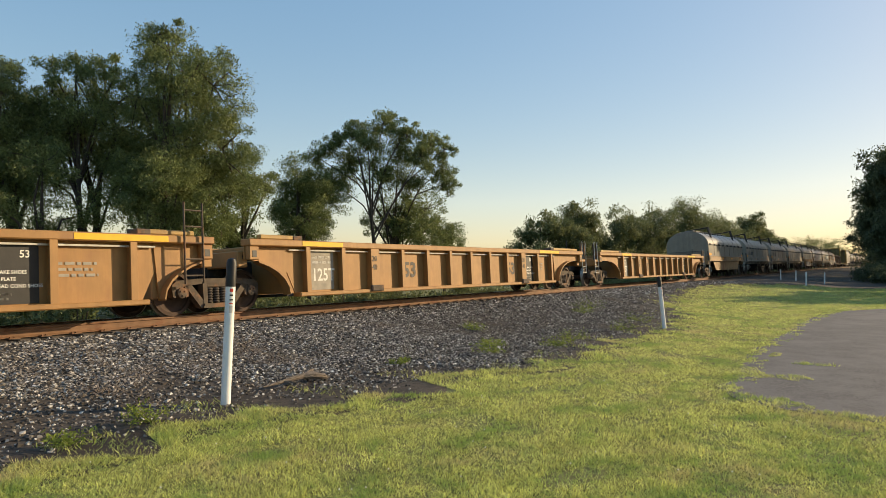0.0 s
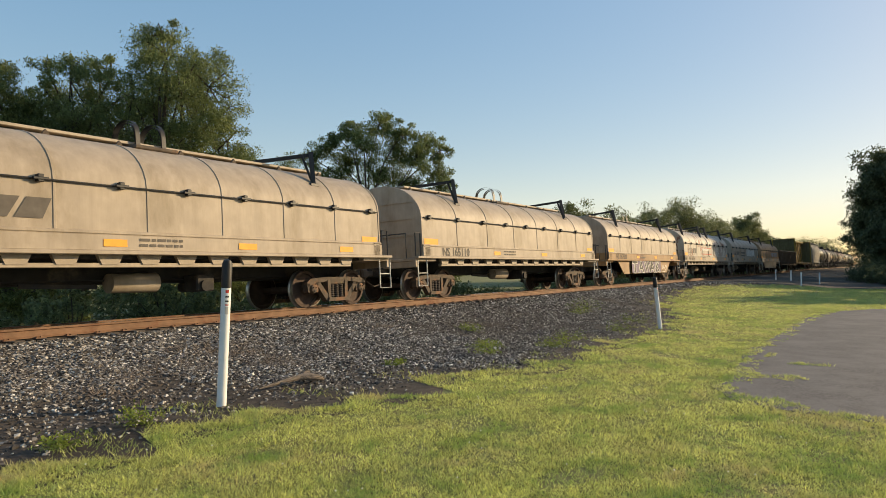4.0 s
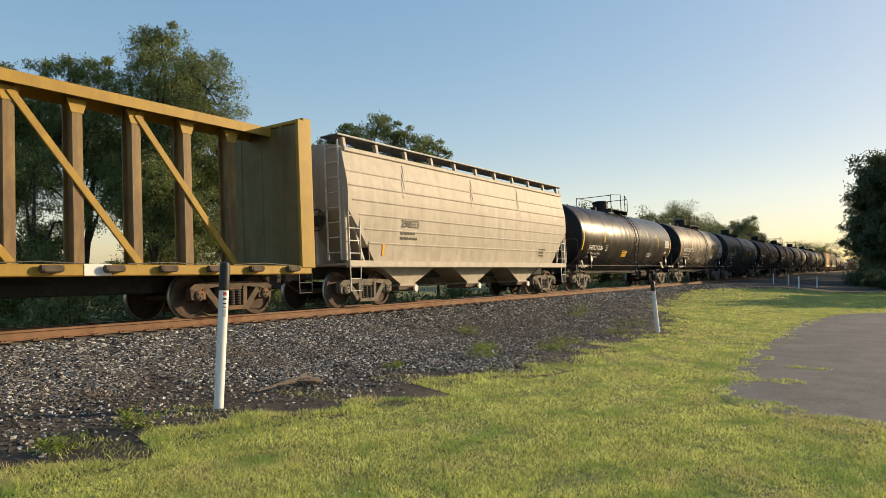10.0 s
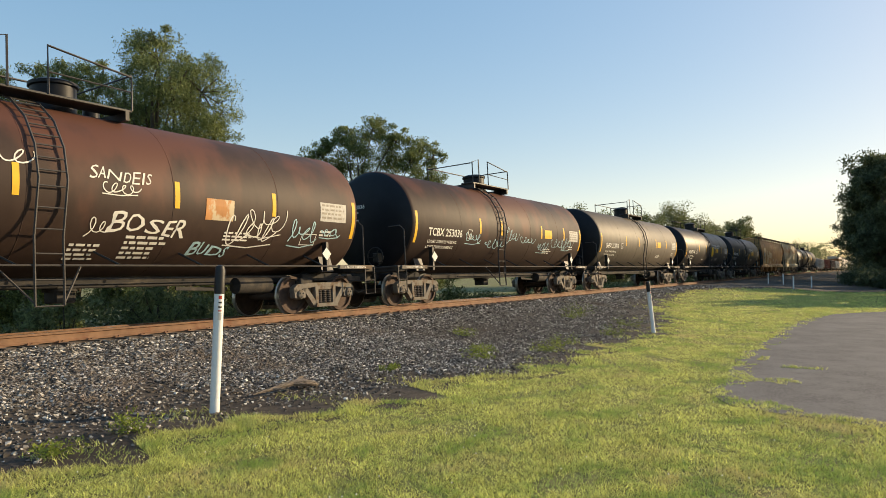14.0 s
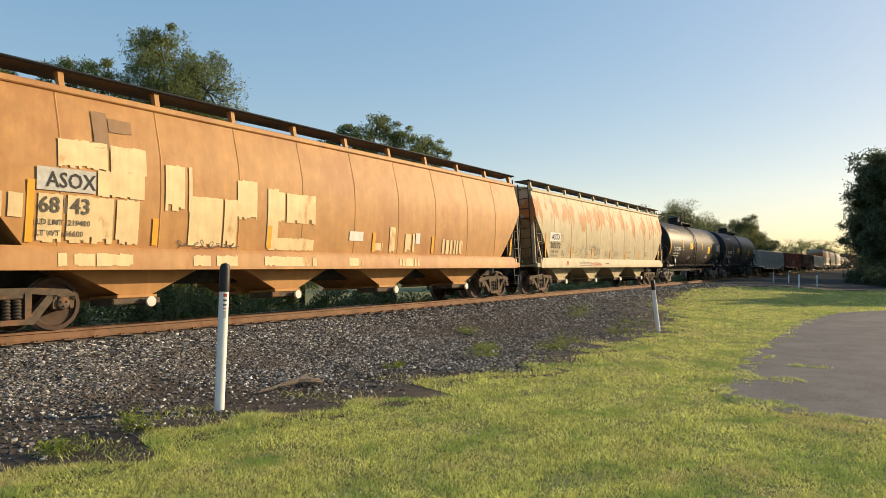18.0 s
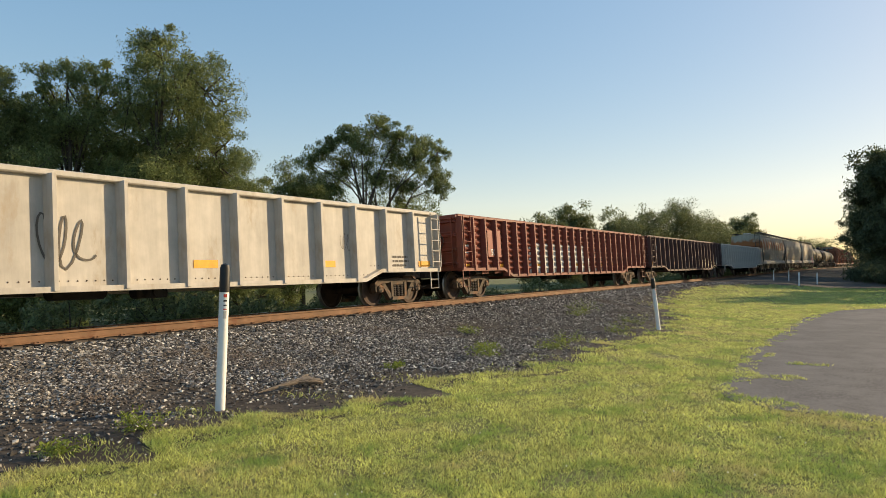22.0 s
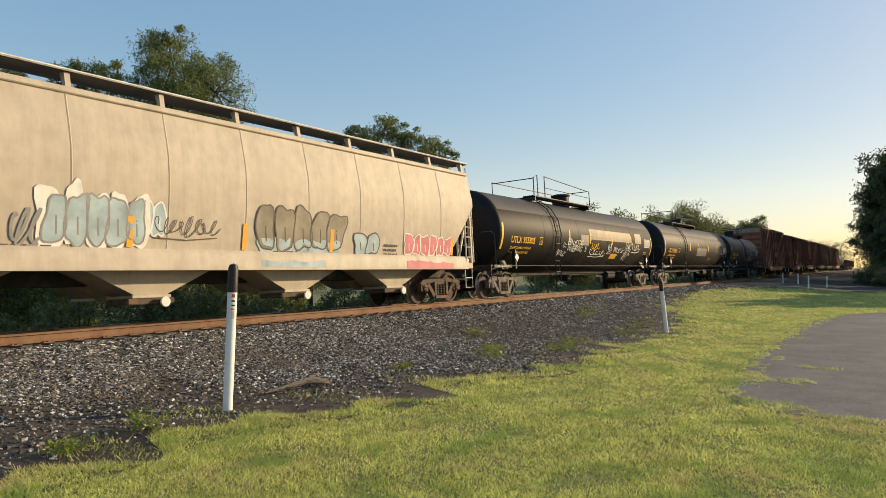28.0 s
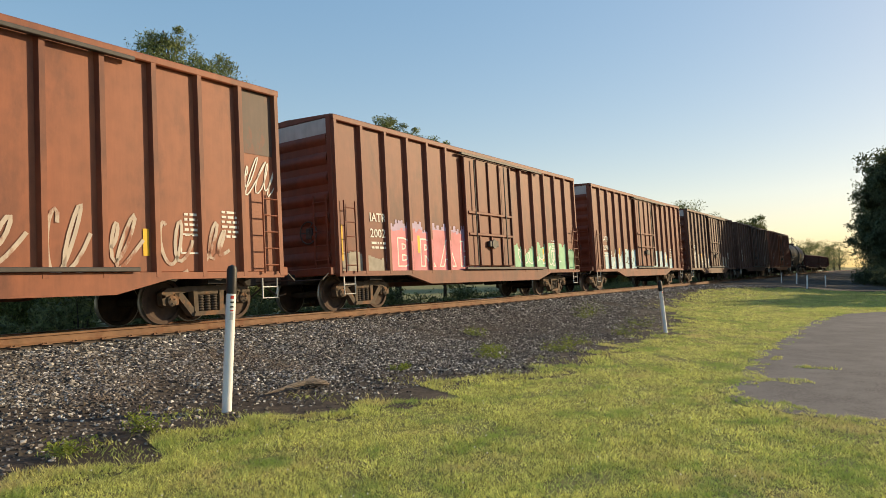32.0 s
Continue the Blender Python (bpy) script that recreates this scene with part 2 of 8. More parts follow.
# ---- mesh building ----
class Shape:
    """Collects solids and sheets into one mesh."""

    def __init__(self):
        self.v, self.f = [], []

    def add(self, verts, faces):
        n = len(self.v)
        self.v.extend([tuple(p) for p in verts])
        self.f.extend([tuple(i + n for i in face) for face in faces])
        return self

    def box(self, x0, x1, y0, y1, z0, z1, b=0.0):
        x0, x1, y0, y1, z0, z1 = min(x0, x1), max(x0, x1), min(y0, y1), max(y0, y1), min(z0, z1), max(z0, z1)
        b = min(b, (x1 - x0) * 0.45, (y1 - y0) * 0.45, (z1 - z0) * 0.45)
        if b <= 0:
            v = [(x, y, z) for x in (x0, x1) for y in (y0, y1) for z in (z0, z1)]
            return self.add(v, [(0, 1, 3, 2), (4, 6, 7, 5), (0, 4, 5, 1), (2, 3, 7, 6), (0, 2, 6, 4), (1, 5, 7, 3)])
        v, at = [], {}
        lim = ((x0, x1), (y0, y1), (z0, z1))
        for i in range(8):
            s = (i >> 2 & 1, i >> 1 & 1, i & 1)
            for a in range(3):
                at[i, a] = len(v)
                v.append(tuple(lim[k][s[k]] if k == a else lim[k][s[k]] + (b if s[k] == 0 else -b) for k in range(3)))
        faces = [(at[i, 0], at[i, 1], at[i, 2]) for i in range(8)]
        for a, ring in ((0, (0, 1, 3, 2)), (0, (4, 5, 7, 6)), (1, (0, 1, 5, 4)), (1, (2, 3, 7, 6)), (2, (0, 2, 6, 4)), (2, (1, 3, 7, 5))):
            faces.append(tuple(at[i, a] for i in ring))
        for i in range(8):
            for bit, (p, q) in ((4, (1, 2)), (2, (0, 2)), (1, (0, 1))):
                j = i ^ bit
                if i < j:
                    faces.append((at[i, p], at[i, q], at[j, q], at[j, p]))
        return self.add(v, faces)

    def beam(self, p0, p1, w, h, b=0.0):
        """A bar from p0 to p1, w wide across and h high."""
        p0, p1 = Vector(p0), Vector(p1)
        d = p1 - p0
        m = Matrix.Translation(p0) @ d.to_track_quat("X", "Z").to_matrix().to_4x4()
        s = Shape().box(0, d.length, -w / 2, w / 2, -h / 2, h / 2, b)
        return self.add([m @ Vector(q) for q in s.v], s.f)

    def tube(self, path, r, n=6, closed=False):
        path = [Vector(p) for p in path]
        v, rings = [], len(path)
        side = None
        for i, p in enumerate(path):
            d = (path[min(i + 1, rings - 1)] - path[max(i - 1, 0)]).normalized()
            if side is None:
                side = d.orthogonal().normalized()
            side = (side - d * side.dot(d)).normalized()
            up = d.cross(side)
            rr = r[i] if isinstance(r, (list, tuple)) else r
            v += [p + (side * math.cos(2 * math.pi * k / n) + up * math.sin(2 * math.pi * k / n)) * rr for k in range(n)]
        f = [(i * n + k, i * n + (k + 1) % n, (i + 1) * n + (k + 1) % n, (i + 1) * n + k) for i in range(rings - 1) for k in range(n)]
        f += [tuple(range(n))[::-1], tuple((rings - 1) * n + k for k in range(n))]
        return self.add(v, f)

    def lathe(self, profile, axis="y", at=(0, 0, 0), n=24):
        """profile: (radius, place along the axis)."""
        v = []
        for r, h in profile:
            for k in range(n):
                a = 2 * math.pi * k / n
                c, s = r * math.cos(a), r * math.sin(a)
                p = {"x": (h, c, s), "y": (c, h, s), "z": (c, s, h)}[axis]
                v.append((p[0] + at[0], p[1] + at[1], p[2] + at[2]))
        m = len(profile)
        f = [(i * n + k, i * n + (k + 1) % n, (i + 1) * n + (k + 1) % n, (i + 1) * n + k) for i in range(m - 1) for k in range(n)]
        if profile[0][0] > 1e-4:
            f.append(tuple(range(n)))
        if profile[-1][0] > 1e-4:
            f.append(tuple((m - 1) * n + k for k in range(n)))
        return self.add(v, f)

    def prism(self, poly, axis, c0, c1):
        """poly: points in the plane across the axis, pushed from c0 to c1."""
        put = {"x": lambda a, b, c: (c, a, b), "y": lambda a, b, c: (a, c, b), "z": lambda a, b, c: (a, b, c)}[axis]
        n = len(poly)
        v = [put(a, b, c0) for a, b in poly] + [put(a, b, c1) for a, b in poly]
        f = [tuple(range(n)), tuple(range(n, 2 * n))] + [(i, (i + 1) % n, n + (i + 1) % n, n + i) for i in range(n)]
        return self.add(v, f)

    def skin(self, rows, thick=None):
        """A sheet over rows of points."""
        w = len(rows[0])
        v = [p for row in rows for p in row]
        f = [(i * w + k, i * w + k + 1, (i + 1) * w + k + 1, (i + 1) * w + k) for i in range(len(rows) - 1) for k in range(w - 1)]
        return self.add(v, f)

    def mirrored(self, other, axis=1):
        v = [tuple(-c if i == axis else c for i, c in enumerate(p)) for p in other.v]
        return self.add(v, [face[::-1] for face in other.f])

    def mesh(self, name, material, angle=35.0):
        me = bpy.data.meshes.new(name)
        me.from_pydata(self.v, [], self.f)
        bm = bmesh.new()
        bm.from_mesh(me)
        bmesh.ops.recalc_face_normals(bm, faces=bm.faces)
        bm.to_mesh(me)
        bm.free()
        me.polygons.foreach_set("use_smooth", [True] * len(me.polygons))
        me.set_sharp_from_angle(angle=radians(angle))
        me.materials.append(material)
        return me


def sheet(name, verts, faces, material, smooth=False):
    """A mesh from arrays, all faces with as many corners."""
    me = bpy.data.meshes.new(name)
    verts, faces = np.asarray(verts, np.float32), np.asarray(faces, np.int32)
    k = faces.shape[1]
    me.vertices.add(len(verts))
    me.vertices.foreach_set("co", verts.ravel())
    me.loops.add(faces.size)
    me.loops.foreach_set("vertex_index", faces.ravel())
    me.polygons.add(len(faces))
    me.polygons.foreach_set("loop_start", np.arange(0, faces.size, k, dtype=np.int32))
    me.polygons.foreach_set("use_smooth", np.full(len(faces), smooth))
    me.update(calc_edges=True)
    me.materials.append(material)
    return me


KEPT = {}


def part(name, shape, material, parent, label="", key=None, at=None, angle=35.0):
    """One mesh object under a thing or a part. key: shapes of one key share their mesh."""
    if key is not None and (key, material.name) in KEPT:
        me = KEPT[key, material.name]
    else:
        me = shape() if callable(shape) else shape
        me = me if isinstance(me, bpy.types.Mesh) else me.mesh(name, material, angle)
        if key is not None:
            KEPT[key, material.name] = me
    ob = new(name, me)
    ob.parent = parent
    if at is not None:
        ob.location = at
    return tagged(ob, label=label) if label else ob


def thing(name, label, category, group="", kind="", at=(0, 0, 0)):
    ob = new(name)
    ob.empty_display_size = 0.3
    ob.location = at
    return tagged(ob, label, category, group, kind)


def setting(name, me, label, category="", kind="structure"):
    return tagged(new(name, me), label, category, "", kind)


# ---- writing and spray paint ----
GLYPHS = {}


def glyphs(text, size, bold=0.014):
    """Vertices and triangles of a line of text, starting at 0, 0."""
    if (text, bold) not in GLYPHS:
        cu = bpy.data.curves.new("text", "FONT")
        cu.body, cu.size, cu.resolution_u, cu.offset = text, 1.0, 2, bold
        ob = bpy.data.objects.new("text", cu)
        scene.collection.objects.link(ob)
        dg = bpy.context.evaluated_depsgraph_get()
        me = bpy.data.meshes.new_from_object(ob.evaluated_get(dg))
        GLYPHS[text, bold] = ([tuple(v.co)[:2] for v in me.vertices], [tuple(p.vertices) for p in me.polygons])
        bpy.data.objects.remove(ob)
        bpy.data.curves.remove(cu)
        bpy.data.meshes.remove(me)
    v, f = GLYPHS[text, bold]
    return [(x * size, y * size) for x, y in v], f


def flat_side(y, lean=0.0):
    """Maps length and height onto a flat side at y; lean: how far it goes back per metre of height."""
    return lambda u, w, off=0.0: (u, y - off + lean * w, w)


def round_side(radius, zc):
    """Maps length and height above the axis, along the shell, onto a tank."""
    def put(u, w, off=0.0):
        a = (w - zc) / radius
        return (u, -(radius + off) * math.cos(a), zc + (radius + off) * math.sin(a))
    return put


class Paint:
    """Flat marks on a side; each mark is a part of its own."""

    def __init__(self, put):
        self.put, self.items = put, []

    def begin(self, name, material):
        self.items.append((name, material, Shape()))

    def raw(self, verts, faces, material=None, off=0.006, name="emblem"):
        if material is not None:
            self.begin(name, material)
        self.items[-1][2].add([self.put(u, w, off) for u, w in verts], faces)

    def patch(self, u, w, du, dw, off=0.005, cut=1):
        n = max(cut, 1)
        v = [(u + i * du, w + dw * j / n) for j in range(n + 1) for i in (0, 1)]
        self.raw(v, [(2 * j, 2 * j + 1, 2 * j + 3, 2 * j + 2) for j in range(n)], None, off)

    def bar(self, u, w, du, dw, material, off=0.005, cut=1, name="marking"):
        self.begin(name, material)
        self.patch(u, w, du, dw, off, cut)

    def text(self, body, u, w, size, material, off=0.006, wide=1.0, bold=0.014, name="lettering"):
        if not body:
            return
        v, f = glyphs(body, size, bold)
        if name == "spray_tag":
            v = [(a + 0.25 * b + 0.10 * size * math.sin(4.0 * a / size), b * (1.0 + 0.18 * math.sin(2.3 * a / size + 1.0)) + 0.10 * size * math.sin(1.7 * a / size)) for a, b in v]
        self.raw([(u + a * wide, w + b) for a, b in v], f, material, off, name)

    def outlined(self, body, u, w, size, fill, edge, wide=1.0):
        """Fat sprayed letters with a dark or pale rim."""
        self.text(body, u, w, size, edge, 0.006, wide, 0.055, "spray_outline")
        self.text(body, u, w, size, fill, 0.009, wide, 0.015, "spray_fill")

    def lines(self, u, w, du, rows, step, material, seed=1):
        """Small writing that cannot be read."""
        r = random.Random(seed)
        self.begin("small_lettering", material)
        for i in range(rows):
            x = u
            end = u + du * r.uniform(0.7, 1.0)
            while x < end:
                k = r.uniform(0.06, 0.22)
                self.patch(x, w - i * step, min(k, end - x), step * 0.5)
                x += k + 0.04

    def outline(self, u, w, du, dw, t, material):
        self.begin("outline_box", material)
        self.patch(u, w, du, t)
        self.patch(u, w + dw - t, du, t)
        self.patch(u, w, t, dw)
        self.patch(u + du - t, w, t, dw)

    def stroke(self, points, width, off=0.007):
        v, f = [], []
        n = len(points)
        for i, (a, b) in enumerate(points):
            p, q = points[max(i - 1, 0)], points[min(i + 1, n - 1)]
            dx, dy = q[0] - p[0], q[1] - p[1]
            k = math.hypot(dx, dy) or 1.0
            v += [(a - dy / k * width / 2, b + dx / k * width / 2), (a + dy / k * width / 2, b - dx / k * width / 2)]
        f = [(2 * i, 2 * i + 1, 2 * i + 3, 2 * i + 2) for i in range(n - 1)]
        self.raw(v, f, None, off)

    def scrawl(self, u, w, du, dw, material, seed, width=0.03, letters=5):
        """Spray-painted loops that spell nothing."""
        r = random.Random(seed)
        self.begin("spray_tag", material)
        n = 14 * letters
        tall = [r.choice((0.45, 0.6, 0.75, 1.0)) for _ in range(letters + 2)]
        lean, wob = r.uniform(0.1, 0.5), r.uniform(0, 6.28)
        path = []
        for k in range(n + 1):
            s = k / n
            q = s * letters
            j = int(q)
            b = (tall[j] + (tall[j + 1] - tall[j]) * (q - j)) * dw * 0.5
            a = 2 * math.pi * q + 0.8 * math.sin(3.1 * q + wob)
            z = b * math.sin(a) + 0.12 * dw * math.sin(5 * q + wob)
            path.append((u + du * s + du / letters * 0.42 * math.cos(a + 0.6 * math.sin(2.3 * q)) + lean * z, w + dw * 0.5 + z))
        self.stroke(path, width)
        if r.random() < 0.6:
            self.stroke([(u, w - 0.12 * dw), (u + du * 0.5, w - 0.2 * dw), (u + du, w - 0.02 * dw)], width)

    def blobs(self, u, w, du, dw, material, edge, seed, letters=5, off=0.005):
        """Fat outlined spray-painted shapes."""
        for part_of in (0, 1):
            r = random.Random(seed)
            if part_of and not edge:
                break
            for i in range(letters):
                self.begin("spray_outline" if part_of else "spray_fill", edge if part_of else material)
                cu, cw = u + du * (i + 0.5) / letters, w + dw / 2
                top, foot, lean, wide = r.uniform(0.85, 1.15), r.uniform(0.9, 1.1), r.uniform(-0.25, 0.25), r.uniform(0.8, 1.15)
                hole = r.uniform(-0.25, 0.35)
                pts = []
                for j in range(24):
                    s = 2 * math.pi * j / 24
                    c, q = math.cos(s), math.sin(s)
                    k = (abs(c) ** 4 + abs(q) ** 4) ** -0.25 * (1 + 0.10 * math.sin(3 * s + i * 1.9 + seed) + 0.06 * math.sin(5 * s + seed))
                    pts.append((cu + du / letters * 0.52 * wide * k * (c + lean * q), cw + dw * 0.5 * k * q * (top if q > 0 else foot)))
                if part_of:
                    self.stroke(pts + pts[:1], 0.035, off + 0.002)
                    self.stroke([(cu + du / letters * 0.1 * lean, cw + dw * 0.05), (cu + du / letters * 0.08, cw - dw * 0.32)], 0.03, off + 0.002)
                else:
                    self.raw([(cu, cw)] + pts, [(0, j + 1, (j + 1) % 24 + 1) for j in range(24)], None, off + 0.0004 * i)

    def done(self, car):
        for name, material, shape in self.items:
            me = bpy.data.meshes.new(name)
            me.from_pydata(shape.v, [], shape.f)
            me.materials.append(material)
            ob = new(name, me)
            ob.parent = car
            if name in ("flaked_block", "small_lettering", "spray_field"):
                tagged(ob, kind="stuff")


# ---- ground, ballast and paving ----
def wave(x, seed=0.0):
    return noise.noise((x, seed * 7.1, 3.3))


LAWN_EDGE = ((-40, -7.4), (2.7, -7.3), (4.8, -7.2), (6.2, -7.6), (7.1, -8.0), (8.4, -7.3), (9.5, -8.3), (13.4, -8.15), (18, -8.3), (23.3, -7.1), (27.7, -5.3), (39.6, -3.8), (44, -4.4), (49, -8.0), (54, -12.5), (60, -16.6), (900, -16.6))


def lawn_edge(x):
    return np.interp(x, [p[0] for p in LAWN_EDGE], [p[1] for p in LAWN_EDGE])


def rise(x):
    """The height of the near rail along the track."""
    s = np.clip(np.asarray(x, float) - 4.7, 0, 130)
    return 1.9e-5 * s * s


def step(a, b, x):
    k = np.clip((np.asarray(x, float) - a) / (b - a), 0, 1)
    return k * k * (3 - 2 * k)


def ground_z(x, y):
    """The lie of the land: lawn, a mound beside the track further on, the track bed, the land behind."""
    x, y = np.asarray(x, float), np.asarray(y, float)
    near = -0.55 + 0.30 * step(-6.2, -2.4, y)
    mound = 0.42 * np.exp(-((x - 52) / 13.0) ** 2) * np.exp(-((y + 6.0) / 3.0) ** 2)
    far = rise(x) * step(-14, -3, y)
    back = -0.9 * step(1.8, 6.0, y)
    hills = 6.0 * step(250, 1500, np.hypot(x - 60, y - 20)) * 0.15
    return near + mound + far + back + hills


def grid_mesh(name, xs, ys, height, material):
    X, Y = np.meshgrid(xs, ys, indexing="ij")
    v = np.stack([X, Y, height(X, Y)], -1).reshape(-1, 3)
    n, m = len(xs), len(ys)
    i = (np.arange(n - 1)[:, None] * m + np.arange(m - 1)[None, :]).ravel()
    return sheet(name, v, np.stack([i, i + m, i + m + 1, i + 1], 1), material, True)


far_steps = [130, 160, 200, 260, 340, 450, 600, 800, 1100, 1500, 2200, 3200]
xs = np.r_[[-a for a in far_steps[::-1]], np.arange(-100, 0, 10), np.arange(0, 90, 0.75), np.arange(90, 126, 6), far_steps]
ys = np.r_[[-a for a in far_steps[::-1]], np.arange(-100, -20, 10), np.arange(-20, 8, 0.4), np.arange(8, 126, 8), far_steps]


def ground_sheet(x, y):
    """The ground, cut down a little under the track bed."""
    bed = step(-0.25, 0.2, y - lawn_edge(x)) * (1 - step(3.0, 3.4, y))
    return ground_z(x, y) - 0.09 * bed


setting("ground", grid_mesh("ground", xs, ys, ground_sheet, m_soil), "mown lawn and rough land beside a railway line", "ground")


def ballast_top(X, Y):
    edge = lawn_edge(X) - 0.35
    bed = -0.19 + rise(X) + (0.0 * Y)
    slope = np.where(Y < -1.7, -0.19 + (Y + 1.7) * 0.085 + rise(X), bed)
    slope = np.where(Y > 1.7, bed - 0.06 - (Y - 1.7) * 0.45, slope)
    lumps = 0.02 * np.sin(X * 3.1 + Y * 2.3) * np.cos(X * 1.7 - Y * 4.1)
    top = np.maximum(slope, ground_z(X, Y) + 0.006) + lumps * (Y < -1.6) * (Y > lawn_edge(X) + 0.4)
    return np.where(Y < edge - 0.2, ground_z(X, Y) - 0.12, np.where(Y > 3.4, ground_z(X, Y) - 0.2, top))


bx = np.r_[np.arange(-40, 0, 4), np.arange(0, 60, 0.3), np.arange(60, 130, 5), np.arange(130, 860, 40)]
by = np.r_[np.arange(-17.5, -9.0, 0.5), np.arange(-9.0, 4.01, 0.2)]
setting("ballast", grid_mesh("ballast", bx, by, ballast_top, m_ballast), "grey crushed stone track bed with dark dirt at its foot", "ballast")


def ballast_stones(count, x0, x1, power, chunky, seed=3):
    """Loose crushed stone: coarse by the rail, finer towards its foot, thinning out over the dirt."""
    rng = np.random.default_rng(seed)
    x = x0 + (x1 - x0) * rng.random(count) ** power
    top, low = -1.45, lawn_edge(x) + 0.05
    u = rng.random(count)
    foot = np.clip(1.25 + 0.7 * np.sin(x * 1.7) * np.sin(x * 0.63 + 1), 0.4, 1.9) + 0.9 * (x < 6.0) + 0.4 * (x < 9.0)
    y = np.where(rng.random(count) < 0.945, top + (low + foot - top) * u ** 0.95, low + foot * rng.random(count) ** 0.55)
    z = ballast_top(x, y)
    size = (0.009 + 0.014 * rng.random(count) ** 1.5) * (1.0 + 0.45 * step(-4.6, -2.2, y))
    size *= np.where(rng.random(count) < 0.006, 1.6, 1.0)
    size *= np.where(x > 13, 1.0 + (x - 13) * 0.04, 1.0)
    if chunky:
        base = np.array([(a, b, c) for a in (-0.72, 0.72) for b in (-0.72, 0.72) for c in (-0.72, 0.72)], float)
        tri = np.array([(0, 1, 3, 2), (4, 6, 7, 5), (0, 4, 5, 1), (2, 3, 7, 6), (0, 2, 6, 4), (1, 5, 7, 3)])
    else:
        base = np.array([(1, 0, 0), (0, 1, 0), (-1, 0, 0), (0, -1, 0), (0, 0, 1), (0, 0, -1)], float)
        tri = np.array([(0, 1, 4), (1, 2, 4), (2, 3, 4), (3, 0, 4), (1, 0, 5), (2, 1, 5), (3, 2, 5), (0, 3, 5)])
    k = len(base)
    v = np.repeat(base[None], count, 0) * rng.uniform(0.55, 1.3, (count, k, 1)) + rng.normal(0, 0.17, (count, k, 3))
    v *= rng.uniform(0.75, 1.2, (count, 1, 3))
    a, b = rng.uniform(0, 6.28, count), rng.uniform(-1.2, 1.2, count)
    ca, sa, cb, sb = np.cos(a), np.sin(a), np.cos(b), np.sin(b)
    zero, one = np.zeros(count), np.ones(count)
    rot = np.stack([np.stack([ca, -sa, zero], -1), np.stack([sa, ca, zero], -1), np.stack([zero, zero, one], -1)], 1) @ np.stack([np.stack([one, zero, zero], -1), np.stack([zero, cb, -sb], -1), np.stack([zero, sb, cb], -1)], 1)
    v = np.einsum("nij,nkj->nki", rot, v) * size[:, None, None] * np.array((1.15, 1.0, 0.8))
    v += np.stack([x, y, z + size * rng.uniform(0.0, 0.7, count)], -1)[:, None]
    f = (np.arange(count)[:, None, None] * k + tri[None]).reshape(-1, tri.shape[1])
    return sheet("ballast_stones", v.reshape(-1, 3), f, m_stone)


LOOSE = "loose grey, dark and pale crushed stones of the track bed"
tagged(new("ballast_stones", ballast_stones(105000, 2.4, 13.0, 1.15, True)), LOOSE, "stones", "", "stuff")
tagged(new("ballast_stones", ballast_stones(66000, 11.5, 48.0, 1.6, False, 4)), LOOSE, "stones", "", "stuff")

PAVING = ((8.44, -40), (8.42, -13), (8.5, -12.3), (8.75, -11.5), (9.3, -11.2), (9.75, -10.95), (10.6, -11.1), (12, -10.92), (14.5, -10.75), (17.2, -10.8), (21, -10.78), (25.1, -10.9), (27.8, -11.4), (30.3, -12.8), (36, -18), (48, -26), (60, -40))
poly = Shape()
ring = []
for (x0, y0), (x1, y1) in zip(PAVING, PAVING[1:] + PAVING[:1]):
    k = max(1, int(min(math.hypot(x1 - x0, y1 - y0), 30) / 0.18)) if y0 > -20 and y1 > -20 else 1
    for i in range(k):
        x, y = x0 + (x1 - x0) * i / k, y0 + (y1 - y0) * i / k
        ring.append((x + (0.10 * wave(y * 1.6, 1) + 0.05 * wave(y * 6, 2)) * (y > -30), y + (0.13 * wave(x * 1.3, 4) + 0.05 * wave(x * 6, 5)) * (y > -30)))
poly.prism(ring, "z", -0.70, -0.540)
setting("pavement", poly.mesh("pavement", m_asphalt), "worn grey asphalt lot with ragged grassy edges", "pavement")


def inside_paving(x, y):
    hit = np.zeros(len(x), bool)
    for (x0, y0), (x1, y1) in zip(ring, ring[1:] + ring[:1]):
        cross = (y0 > y) != (y1 > y)
        with np.errstate(divide="ignore", invalid="ignore"):
            hit ^= cross & (x < (x1 - x0) * (y - y0) / (y1 - y0) + x0)
    return hit


# patches of grass that have grown over the asphalt: middle, half sizes
TUFTS = ((11.0, -11.45, 0.32, 0.50), (10.9, -10.95, 0.25, 0.22), (8.95, -11.75, 0.25, 0.50), (12.65, -11.85, 0.14, 0.35), (8.55, -12.7, 0.14, 0.35), (9.6, -11.15, 0.28, 0.18), (13.6, -11.2, 0.30, 0.10))


